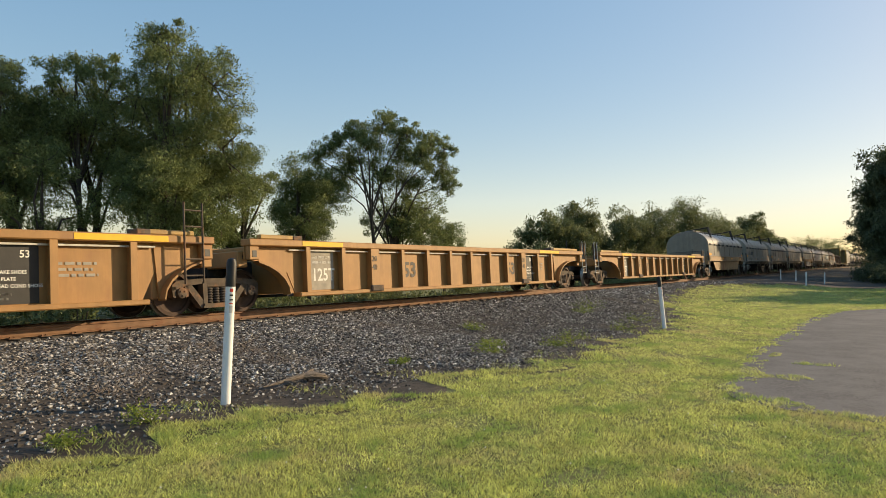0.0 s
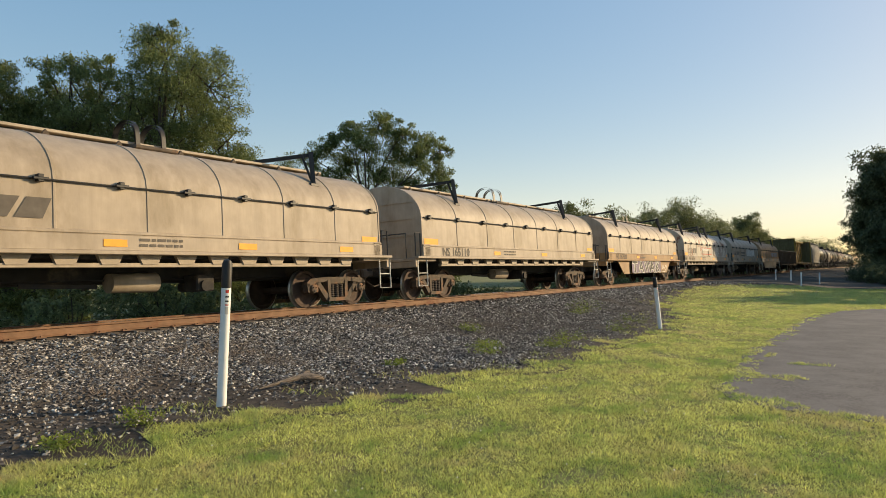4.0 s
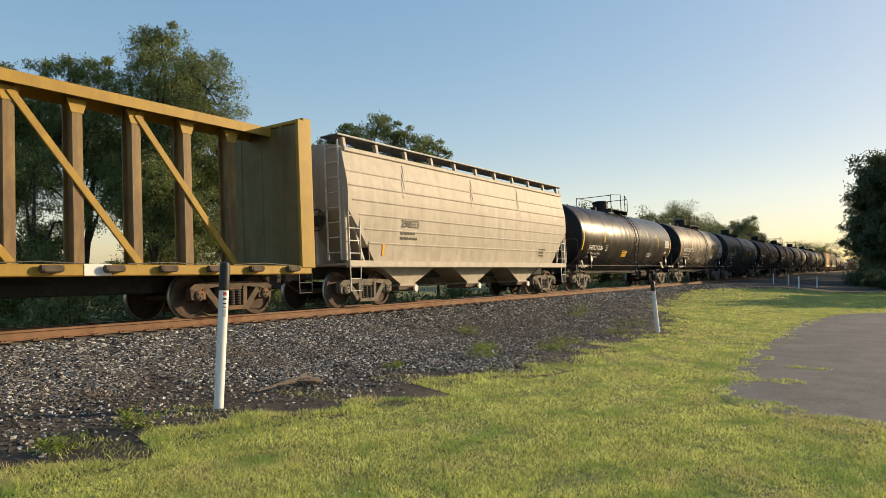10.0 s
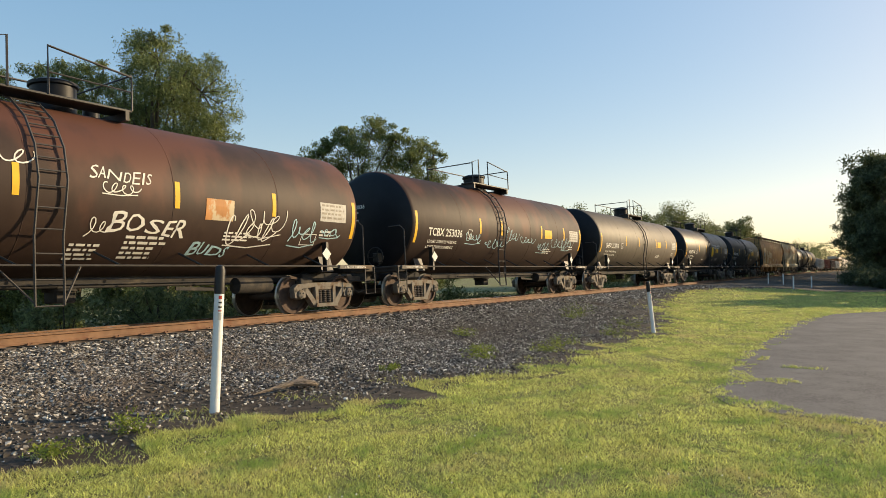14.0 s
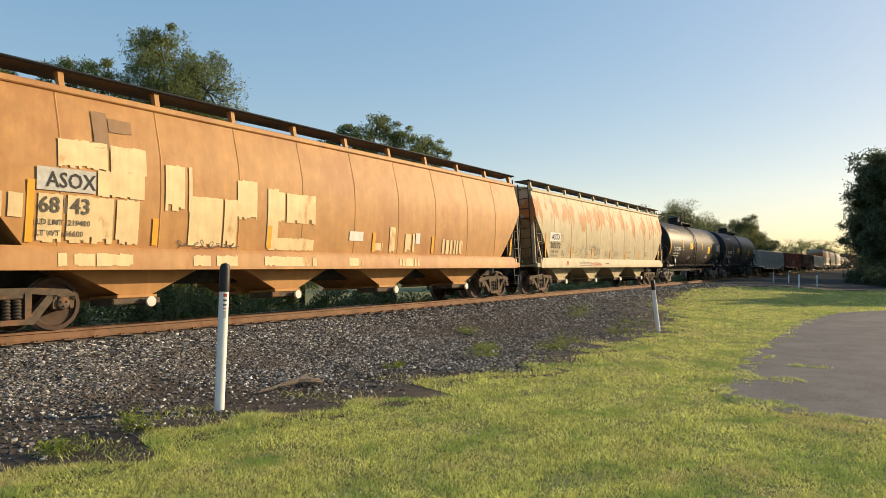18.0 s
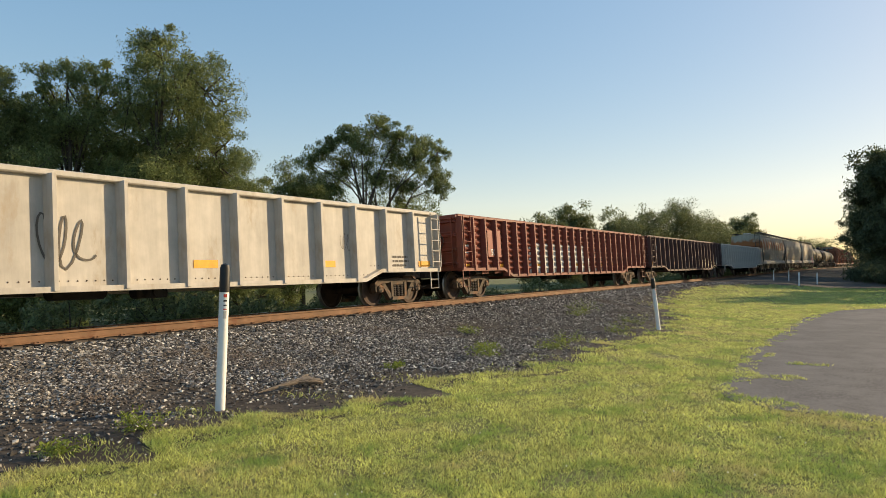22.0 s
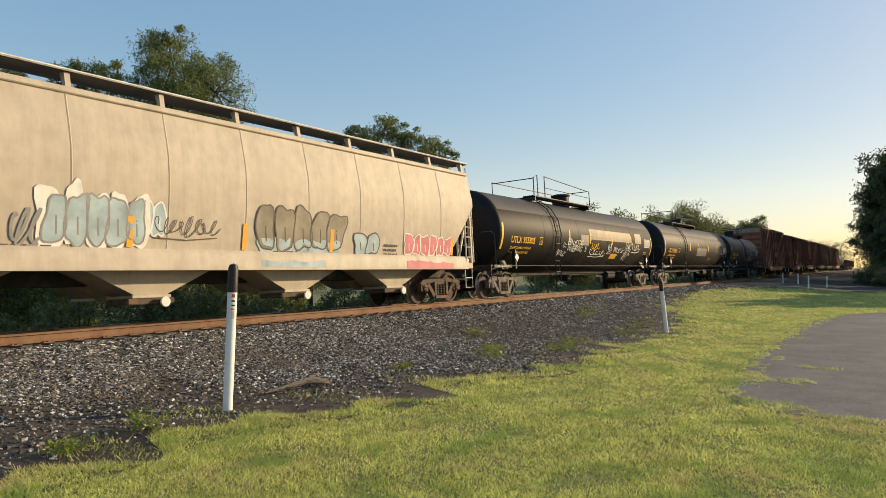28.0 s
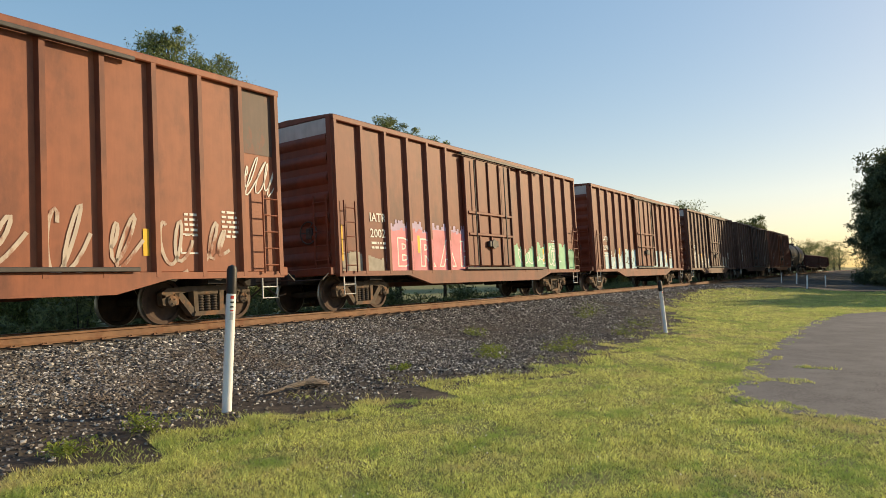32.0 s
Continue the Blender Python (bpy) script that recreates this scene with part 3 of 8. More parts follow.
def grass_blades(count, seed=5):
    rng = np.random.default_rng(seed)
    depth = 3.6 * (62 / 3.6) ** (rng.random(count) ** 0.95)
    side = rng.uniform(-0.72, 0.72, count)
    ax, ay = math.cos(radians(32.7)), math.sin(radians(32.7))
    x = depth * (ax + side * ay)
    y = -13.03 + depth * (ay - side * ax)
    # the rest of the lawn, more sparsely
    more = count // 4
    xe, ye = rng.uniform(-18, 42, more), rng.uniform(-27, -7.2, more)
    de = (xe * ax + (ye + 13.03) * ay)
    se = (xe * ay - (ye + 13.03) * ax) / np.where(np.abs(de) < 0.1, 0.1, de)
    out = (de < 3.6) | (np.abs(se) > 0.72)
    xe, ye = xe[out], ye[out]
    x, y, depth = np.r_[x, xe], np.r_[y, ye], np.r_[depth, np.full(len(xe), 14.0)]
    count = len(x)
    ragged = 0.35 * np.sin(x * 2.3) * np.sin(x * 0.9 + 1) + 0.25 * np.sin(x * 5.1 + y)
    over = y - lawn_edge(x) - ragged
    keep = (over < 0) | ((over < 0.9) & (rng.random(count) < 0.10 * (np.sin(x * 4) > 0.2)))
    ripple = 0.85 * np.sin(x * 7 + 2 * np.sin(y * 5)) * np.sin(y * 9 + 2 * np.sin(x * 6))
    notch = np.zeros(count, bool)
    for cx, cy, rx, ry in TUFTS:
        notch |= ((x - cx) / rx) ** 2 + ((y - cy) / ry) ** 2 + ripple < 0.8
    fringe = inside_paving(x, y + 0.12 + 0.3 * ripple) & inside_paving(x - 0.10 - 0.25 * ripple, y)
    bare = np.sin(x * 1.9 + 3 * np.sin(y * 1.1)) * np.sin(y * 2.3 + 2 * np.sin(x * 0.8)) > 0.80
    keep &= (~inside_paving(x, y) | (notch & (rng.random(count) < 0.6)) | (~fringe & (rng.random(count) < 0.62))) & (~bare | (rng.random(count) < 0.45))
    x, y, depth, over = x[keep], y[keep], depth[keep], over[keep]
    n = len(x)
    tuft = 0.5 + 0.5 * np.sin(x * 3.7 + 2 * np.sin(y * 2.9)) * np.sin(y * 4.3 + 1.7 * np.sin(x * 2.1))
    fine = 0.5 + 0.5 * np.sin(x * 11 + 3 * np.sin(y * 7)) * np.sin(y * 13 + 2 * np.sin(x * 9))
    h = (0.011 + 0.023 * rng.random(n)) * (0.5 + 0.75 * tuft + 0.6 * fine) * np.where(over > -0.4, 1.6, 1.0)
    w = 0.0016 + 0.00062 * depth
    a = rng.uniform(0, 6.28, n)
    lean = rng.normal(0, 0.75, (n, 2)) * h[:, None]
    z = ground_z(x, y) - 0.004 + 0.012 * inside_paving(x, y)
    dx, dy = np.cos(a) * w, np.sin(a) * w
    v = np.stack([np.stack([x - dx, y - dy, z], -1), np.stack([x + dx, y + dy, z], -1), np.stack([x + lean[:, 0], y + lean[:, 1], z + h * (1 + 0.012 * depth)], -1)], 1)
    return sheet("lawn_grass", v.reshape(-1, 3), np.arange(3 * n).reshape(-1, 3), m_grass)


tagged(new("lawn_grass", grass_blades(860000)), "short mown sunlit yellow-green lawn grass, ragged at the gravel", "grass", "", "stuff")



def clover(count, seed=9):
    """Small white flower heads in the near lawn."""
    rng = np.random.default_rng(seed)
    d, side = rng.uniform(4.0, 11.0, count), rng.uniform(-0.6, 0.55, count)
    ax, ay = math.cos(radians(32.7)), math.sin(radians(32.7))
    x, y = d * (ax + side * ay), -13.03 + d * (ay - side * ax)
    keep = (y < lawn_edge(x) - 0.4) & ~inside_paving(x, y)
    x, y = x[keep], y[keep]
    s = Shape()
    for a, b in zip(x, y):
        s.lathe(((0.0001, 0.0), (0.008, 0.006), (0.0001, 0.015)), "z", (a, b, float(ground_z(a, b)) + 0.045), 5)
    return s.mesh("clover_flowers", m_clover)


tagged(new("clover_flowers", clover(110)), "scattered small white clover heads in the lawn", "flowers", "", "stuff")

# ---- the track ----
CANT = -3.3          # the track leans away from the lawn


def rail_profile():
    return ((-0.069, -0.172), (0.069, -0.172), (0.069, -0.160), (0.018, -0.142), (0.009, -0.13), (0.009, -0.048), (0.036, -0.036), (0.036, -0.006), (0.028, 0.0), (-0.028, 0.0), (-0.036, -0.006), (-0.036, -0.036), (-0.009, -0.048), (-0.009, -0.13), (-0.018, -0.142), (-0.069, -0.160))


rail_xs = [-60] + list(range(-20, 140, 4)) + [160, 220, 300, 420, 600, 860]
for name, yc in (("rail", -0.7525), ("rail", 0.7525)):
    track = thing(name, "rusty steel rail with a polished running head", "rail", "rails of the track")
    zc = -0.046 + yc * math.sin(radians(CANT))
    body = Shape()
    prof = rail_profile()
    rows = [[(x, yc + a, float(rise(x)) + zc + b) for a, b in prof + prof[:1]] for x in rail_xs]
    body.skin(rows)
    part("rail_body", body, m_rail, track)
    head = Shape()
    head.skin([[(x, yc + a, float(rise(x)) + zc + 0.002) for a in (-0.024, 0.026)] for x in rail_xs])
    part("running_surface", head, m_railtop, track, "polished running surface")

tie_mesh = Shape().box(-0.115, 0.115, -1.3, 1.3, -0.19, -0.012, 0.01).mesh("tie", m_tie)
bed = thing("ties", "dark weathered wooden ties under the rails", "ties")
plate_mesh = Shape().box(-0.09, 0.09, -0.92, -0.59, -0.012, 0.0).box(-0.05, -0.02, -0.86, -0.83, 0, 0.02).box(0.02, 0.05, -0.86, -0.83, 0, 0.02).mesh("tie_plate", m_rail)
for i in range(170):
    x = -8 + 0.53 * i
    ob = new("tie", tie_mesh)
    ob.parent = bed
    ob.matrix_basis = pose(x + 0.03 * wave(i * 3.7), 0.05 * wave(i * 1.9, 2), float(rise(x)) - 0.218, CANT, 0, 0.6 * wave(i * 2.2, 3))
    if i < 110:
        pl = new("tie_plate", plate_mesh)
        pl.parent = ob


# ---- plants ----
def leaf_cloud(centres, radii, per, size, rng, flat=0.8):
    """Small leaf triangles about many clump centres."""
    centres, radii = np.asarray(centres), np.asarray(radii)
    n = len(centres) * per
    c = np.repeat(centres, per, 0)
    d = rng.normal(0, 1, (n, 3))
    d /= np.linalg.norm(d, axis=1, keepdims=True)
    r = np.repeat(radii, per) * rng.random(n) ** 0.45 * np.where(rng.random(n) < 0.15, 1.35, 1.0)
    p = c + d * r[:, None] * np.array((1, 1, flat))
    a = rng.normal(0, 1, (n, 3))
    a /= np.linalg.norm(a, axis=1, keepdims=True)
    b = np.cross(a, rng.normal(0, 1, (n, 3)))
    b /= np.linalg.norm(b, axis=1, keepdims=True)
    s = size * rng.uniform(0.6, 1.4, n)[:, None]
    a[:, 2] -= 0.25
    v = np.stack([p - a * s + b * s * 0.40, p + a * s, p - a * s - b * s * 0.40], 1)
    return v.reshape(-1, 3), np.arange(3 * n).reshape(-1, 3)


def tree(label, x, y, height, radius, seed, leaf, material, low=0.15, lobes=9, clumps=100, per=110, stems=1, lean=0.0, clump=0.26, shape=(), slim=1.0):
    """A tapered forking trunk whose limbs carry lobes of leaf clumps, with gaps between them."""
    r = random.Random(seed)
    rng = np.random.default_rng(seed)
    z0 = float(ground_z(x, y)) - 0.05
    ob = thing("tree", label, "tree", at=(x, y, z0))
    wood = Shape()
    mid, half = height * (1 + low) / 2, height * (1 - low) / 2
    balls = [(Vector((lean * radius, 0, height - radius * 0.45)), radius * 0.48)]
    if shape:
        balls = [(Vector((a * 0.545 + d * 0.839, d * 0.545 - a * 0.839, h)), b * (1.2 if h < 0.86 * height else 1.05)) for a, d, h, b in shape]
        lobes = len(balls)
    while len(balls) < lobes:
        a, q, h = r.uniform(0, 6.28), r.random() ** 0.5, r.uniform(-0.85, 0.7)
        wide = math.sqrt(max(0.1, 1 - (h * 0.9) ** 2))
        balls.append((Vector((math.cos(a) * q * radius * 0.72 * wide, math.sin(a) * q * radius * 0.72 * wide, mid + h * half)), radius * r.uniform(0.32, 0.55)))
    forks = []
    for k in range(stems):
        a = 2 * math.pi * k / stems + r.random()
        spread = 0.28 * radius * (stems > 1)
        p = [Vector((0.12 * k, 0.05 * k, 0)), Vector((math.cos(a) * spread * 0.5, math.sin(a) * spread * 0.5, height * 0.22)), Vector((math.cos(a) * spread, math.sin(a) * spread, height * 0.48)), Vector((math.cos(a) * spread * 1.2, math.sin(a) * spread * 1.2, height * 0.8))]
        wood.tube(p, [k_ * height * slim for k_ in (0.024, 0.019, 0.012, 0.004)], 8)
        forks.append(p)
    cs, rs = [], []
    for k, (c, br) in enumerate(balls):
        p = r.choice(forks)
        t = min(max(c.z * r.uniform(0.45, 0.7) / height, 0.12), 0.75)
        q = t / 0.8 * 3
        j0 = min(int(q), 2)
        start = p[j0].lerp(p[j0 + 1], q - j0)
        bend = start.lerp(c, 0.5) + Vector((r.uniform(-0.2, 0.2), r.uniform(-0.2, 0.2), 0.12 * height * r.random()))
        wood.tube([start, bend, c], [k_ * height * slim for k_ in (0.009, 0.006, 0.003)], 5)
        n = max(4, int(clumps * br * br / sum(b * b for _, b in balls)))
        for m in range(n):
            d = Vector((r.gauss(0, 1), r.gauss(0, 1), r.gauss(0, 0.85))).normalized()
            e = c + d * br * r.uniform(0.35, 1.18 if shape else 1.05)
            cs.append(tuple(e))
            rs.append((br * 0.50 if shape else radius * clump) * r.uniform(0.6, 1.2))
            if m % 3 == 0:
                wood.tube([c, c.lerp(e, 0.6) + Vector((0, 0, 0.04 * height * r.uniform(-1, 1))), e], [0.003 * height, 0.002 * height, 0.001 * height], 4)
    part("trunk", wood, m_bark, ob)
    v, f = leaf_cloud(cs, rs, per, leaf, rng, 0.75)
    part("crown", sheet("crown", v, f, material), material, ob)
    return ob


def bush(label, x, y, w, h, seed, leaf, material, per=60, clumps=26):
    r = random.Random(seed)
    rng = np.random.default_rng(seed)
    z0 = float(ground_z(x, y)) - 0.05
    ob = thing("bush", label, "bush", at=(x, y, z0))
    wood, cs, rs = Shape(), [], []
    for i in range(clumps):
        a, q = r.uniform(0, 6.28), r.random() ** 0.5
        zz = h * (0.12 + 0.8 * r.random() * (1 - 0.45 * q))
        cs.append((w * 0.5 * q * math.cos(a), w * 0.5 * q * math.sin(a), zz))
        rs.append(0.16 * w * r.uniform(0.6, 1.3))
        if i % 3 == 0:
            wood.tube([(0.1 * math.cos(a), 0.1 * math.sin(a), 0), (cs[-1][0] * 0.6, cs[-1][1] * 0.6, zz * 0.6), cs[-1]], [0.03, 0.02, 0.008], 4)
    part("stem", wood, m_bark, ob)
    v, f = leaf_cloud(cs, rs, per, leaf, rng)
    part("foliage", sheet("foliage", v, f, material), material, ob)
    return ob


# the tall clump behind the track and the open-crowned tree beside it
BIG = "tall feathery dark green locust tree behind the track"
# lobes of each crown: across the view, away, height, radius
TALL = ((-0.3, 0, 11.2, 0.6), (-0.95, 0.4, 10.7, 0.85), (0, -0.3, 10.3, 1.05), (1.0, 0.5, 10.0, 0.95), (1.65, -0.4, 9.05, 0.85), (1.9, 0.3, 8.1, 0.75), (0.7, -0.8, 8.8, 1.2), (-0.6, 0.9, 9.5, 1.05), (-1.2, -0.5, 8.6, 0.95), (0, 0.8, 7.75, 1.2), (1.55, -0.6, 7.2, 0.85), (-1.05, 0.6, 7.3, 1.0), (0.45, -0.9, 6.6, 1.0), (-0.9, 0, 5.9, 1.0), (1.0, 0.4, 5.5, 1.1), (0.1, -0.5, 4.8, 1.1), (-1.1, 0.3, 4.2, 1.0), (2.2, 0.2, 7.1, 0.7), (2.1, -0.3, 6.2, 0.85), (1.9, 0.5, 5.2, 1.0))
WIDE = ((-0.5, 0, 10.3, 0.6), (0.3, 0.6, 10.3, 0.65), (-1.2, -0.4, 9.8, 0.6), (-1.7, 0.4, 9.3, 0.6), (1.1, 0, 9.9, 0.6), (-0.1, -0.8, 9.4, 0.95), (0.9, 0.7, 8.9, 0.95), (-1.0, 0.8, 8.5, 1.0), (-1.95, -0.6, 8.2, 0.95), (0.1, -0.6, 8.0, 1.05), (1.45, -0.5, 7.5, 1.05), (-1.3, 0, 7.1, 1.1), (0.1, 0.8, 6.6, 1.1), (-2.6, 0.3, 8.7, 0.6), (1.2, 0.3, 6.0, 1.0), (-1.2, -0.6, 5.6, 1.1))
EDGE = ((0.1, 0, 9.3, 0.7), (0.4, -0.5, 8.6, 0.8), (0.8, 0.4, 7.7, 0.7), (-0.4, 0.5, 9.5, 0.8), (0.3, -0.4, 6.9, 0.95), (1.1, 0.2, 6.6, 0.85), (-0.7, 0, 7.6, 1.0), (-0.2, 0.5, 5.4, 1.1))
for i, (x, y, h, r_, form, cl, seed) in enumerate(((17.0, 10.5, 11.5, 2.9, TALL, 430, 11), (15.7, 14.2, 10.6, 2.9, WIDE, 330, 12), (12.9, 15.4, 10.0, 2.4, EDGE, 190, 13))):
    tree(BIG, x, y, h, r_, seed, 0.048, m_leaf_a, 0.05, 0, cl, 230, stems=2, shape=form, slim=0.75)
for i, (x, y, h, r_, cl) in enumerate(((18.8, 11.2, 6.9, 2.0, 200), (13.9, 16.2, 8.4, 2.4, 230), (11.4, 17.4, 9.6, 2.2, 200), (18.0, 13.6, 8.0, 2.4, 240), (21.4, 11.6, 7.9, 2.3, 230), (24.4, 11.2, 7.5, 2.3, 230), (15.6, 9.2, 6.4, 2.3, 240), (12.8, 12.0, 6.8, 2.4, 230), (9.6, 15.5, 9.0, 2.4, 160))):
    tree(BIG, x, y, h, r_, 21 + i, 0.050, m_leaf_a, 0.02, 14, cl, 190, clump=0.19)
OPEN = ((0.05, 0, 9.5, 0.7), (-1.25, 0.4, 9.0, 0.7), (-2.1, -0.4, 8.8, 0.55), (1.2, -0.4, 9.0, 0.65), (2.4, 0.4, 8.7, 0.65), (3.2, 0, 8.2, 0.45), (-0.65, -0.6, 8.2, 0.65), (0.8, 0.6, 8.0, 0.7), (-2.85, 0.2, 8.4, 0.45), (-3.3, -0.2, 7.7, 0.5), (1.95, -0.5, 7.7, 0.65), (3.1, 0.3, 7.1, 0.55), (-1.8, 0.5, 7.4, 0.7), (-0.1, -0.4, 6.9, 0.75), (1.4, 0.4, 6.5, 0.7), (3.3, -0.3, 6.4, 0.5), (-2.6, 0.2, 6.5, 0.65))
tree("open-crowned locust tree with forked bare stems and airy foliage", 28.7, 9.4, 9.8, 4.0, 31, 0.055, m_leaf_a, 0.40, 0, 400, 130, stems=2, shape=OPEN, slim=0.6)
tree("leafy locust tree with forked stems", 30.4, 9.6, 6.6, 2.8, 37, 0.055, m_leaf_a, 0.10, 16, 220, 150, stems=2, clump=0.15)
tree("low leafy tree behind the track", 33.7, 8.8, 5.0, 2.0, 33, 0.055, m_leaf_a, 0.05, 9, 110, 150, clump=0.2)
tree("low leafy tree behind the track", 26.4, 12.4, 7.0, 2.4, 34, 0.055, m_leaf_a, 0.05, 12, 200, 150, clump=0.18)
# distant trees along the line, their leaf colour lightened in place of haze
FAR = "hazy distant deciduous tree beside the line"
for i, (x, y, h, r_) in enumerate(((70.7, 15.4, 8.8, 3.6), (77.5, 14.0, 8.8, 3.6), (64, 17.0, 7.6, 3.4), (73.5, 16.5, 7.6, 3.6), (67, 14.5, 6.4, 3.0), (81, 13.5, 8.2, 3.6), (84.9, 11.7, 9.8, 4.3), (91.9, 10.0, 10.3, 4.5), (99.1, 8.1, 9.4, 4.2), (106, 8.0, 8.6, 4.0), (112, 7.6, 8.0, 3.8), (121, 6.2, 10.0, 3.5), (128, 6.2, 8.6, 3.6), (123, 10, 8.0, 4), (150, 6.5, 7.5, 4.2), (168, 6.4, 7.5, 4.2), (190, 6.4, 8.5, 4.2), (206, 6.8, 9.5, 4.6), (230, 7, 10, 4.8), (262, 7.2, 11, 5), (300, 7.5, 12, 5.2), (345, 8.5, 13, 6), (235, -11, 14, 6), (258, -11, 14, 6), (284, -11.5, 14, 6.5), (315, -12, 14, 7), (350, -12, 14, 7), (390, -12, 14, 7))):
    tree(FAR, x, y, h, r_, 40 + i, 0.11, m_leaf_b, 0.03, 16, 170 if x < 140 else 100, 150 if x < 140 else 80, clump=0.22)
# trees on the lawn side, out to the edge of the view
NEAR = "dark leafy tree in the row along the lawn"
for i, (x, y, h, r_) in enumerate(((76, -13.5, 12.6, 2.9), (79, -15.2, 13.0, 3.4), (81, -13.2, 13.0, 3.2), (84, -14.2, 13.5, 3.6), (87, -12.8, 13.5, 3.8), (92, -13.8, 13.5, 4.0), (97, -12.6, 13.5, 4.0), (102, -13.4, 14, 4.4), (108, -12.4, 14, 4.6), (114, -13, 14, 4.6), (121, -12, 14, 5.0), (128, -12.8, 14, 5.0), (136, -12.0, 14, 5.0), (145, -12, 15, 5.5), (155, -11.6, 15, 6), (167, -11.4, 15, 6), (181, -11, 15, 6.5), (197, -10.8, 15, 7), (215, -10.5, 15, 7))):
    tree(NEAR, x, y, h, r_, 60 + i, 0.15, m_leaf_c, 0.02, 20, 190, 150 if x < 90 else 70, clump=0.24)
for i, (x, y, h, r_) in enumerate(((50, -17, 4.6, 1.7), (54.5, -18.8, 6.0, 1.9), (59, -17.6, 6.6, 2.0), (63.5, -19.4, 7.8, 2.3), (68.5, -18.4, 8.2, 2.5), (46.5, -16.2, 4.6, 1.6), (48, -19.5, 6.6, 2.0), (41, -15.6, 3.2, 1.1), (43.5, -18.6, 5.2, 1.7), (53, -21.5, 8.0, 2.2), (57, -15.0, 5.2, 1.7), (66, -16, 8.0, 2.2), (72, -17, 9.5, 2.6), (62.5, -14.6, 4.6, 1.3))):
    tree("low leafy tree beside the lawn", x, y, h, r_, 90 + i, 0.12, m_leaf_c, 0.05, 9, 110, 90, clump=0.25)
for i, (x, y, w, h) in enumerate(((64, -13.4, 3.0, 1.3), (68, -12.9, 3.4, 1.8), (73, -12.0, 3.8, 2.2), (78, -11.4, 4.0, 2.4), (84, -10.8, 4.5, 2.8))):
    bush("dark shaded bush at the foot of the trees", x, y, w, h, 80 + i, 0.1, m_leaf_c, per=110)
rb = random.Random(8)
for i in range(36):
    x = 3 + 2.0 * i
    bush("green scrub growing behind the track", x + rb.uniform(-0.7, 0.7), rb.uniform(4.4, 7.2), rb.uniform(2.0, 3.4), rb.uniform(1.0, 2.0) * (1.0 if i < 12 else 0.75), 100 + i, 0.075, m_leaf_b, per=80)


# ---- marker posts and the fallen stick ----
m_mark_grey_post = mat("faded_grey_sticker", (0.45, 0.44, 0.42), 0.6, bump=0)


def marker_post(x, y, z, h, lean_x, lean_y, r=0.055, cap=True, label="white plastic utility marker post with a black cap"):
    ob = thing("marker_post", label, "post", "marker posts along the line", at=(x, y, z))
    ob.rotation_euler = (radians(lean_x), radians(lean_y), 0)
    part("post", Shape().lathe(((r, -0.1), (r, h * 0.5), (r * 1.04, h * 0.5), (r * 1.04, h * 0.508), (r, h * 0.508), (r, h * 0.87)), "z", n=16), m_post, ob)
    if cap:
        part("cap", Shape().lathe(((r * 1.06, h * 0.80), (r * 1.06, h * 0.965), (r * 0.8, h * 0.99), (0.0001, h)), "z", n=16), m_black, ob, "black domed cap")
        for k, (z, m_, w) in enumerate(((0.765, m_red, 0.022), (0.735, m_mark_black, 0.012), (0.705, m_mark_black, 0.010), (0.68, m_red, 0.008), (0.62, m_mark_grey_post, 0.05))):
            n0 = [(-r * 1.03 * math.sin(q) , -r * 1.03 * math.cos(q)) for q in (0.1, 0.45, 0.8)]
            v = [(a_, b_, h * z + c) for c in (0, h * w) for a_, b_ in n0]
            part("sticker", Shape().add(v, [(0, 1, 4, 3), (1, 2, 5, 4)]), m_, ob)
    return ob


marker_post(5.37, -6.58, -0.53, 1.66, 0.6, 2.0)
marker_post(17.67, -8.12, -0.55, 1.32, -4, -7, 0.05)
for x, y, h in ((62.5, -5.0, 1.0), (61.6, -6.2, 1.0), (49.3, -8.15, 1.0), (56.5, -8.6, 0.95)):
    marker_post(x, y, float(ground_z(x, y)), h, 0, rb.uniform(-3, 3), 0.045, False, "small white marker post on the mound")
stick = Shape()
stick.tube([(6.20, -6.29, -0.50), (6.42, -6.31, -0.478), (6.65, -6.32, -0.455), (6.85, -6.34, -0.44), (7.02, -6.35, -0.44), (7.16, -6.36, -0.465)], [0.010, 0.022, 0.030, 0.040, 0.048, 0.026], 8)
stick.tube([(6.84, -6.34, -0.44), (6.98, -6.42, -0.445), (7.14, -6.46, -0.47), (7.20, -6.46, -0.50)], [0.032, 0.046, 0.038, 0.012], 7)
stick.tube([(6.92, -6.33, -0.43), (7.04, -6.29, -0.40), (7.12, -6.28, -0.395)], [0.030, 0.024, 0.008], 6)
stick.tube([(6.5, -6.31, -0.47), (6.58, -6.39, -0.47), (6.70, -6.46, -0.50)], [0.016, 0.012, 0.006], 5)
tagged(new("driftwood", stick.mesh("driftwood", mat("dead_wood", (0.17, 0.135, 0.105), 0.9, vary=0.6, scale=10, bump=1.0, stretch=(1, 6, 6)))), "pale dead branch with a broken root end on the gravel", "branch")


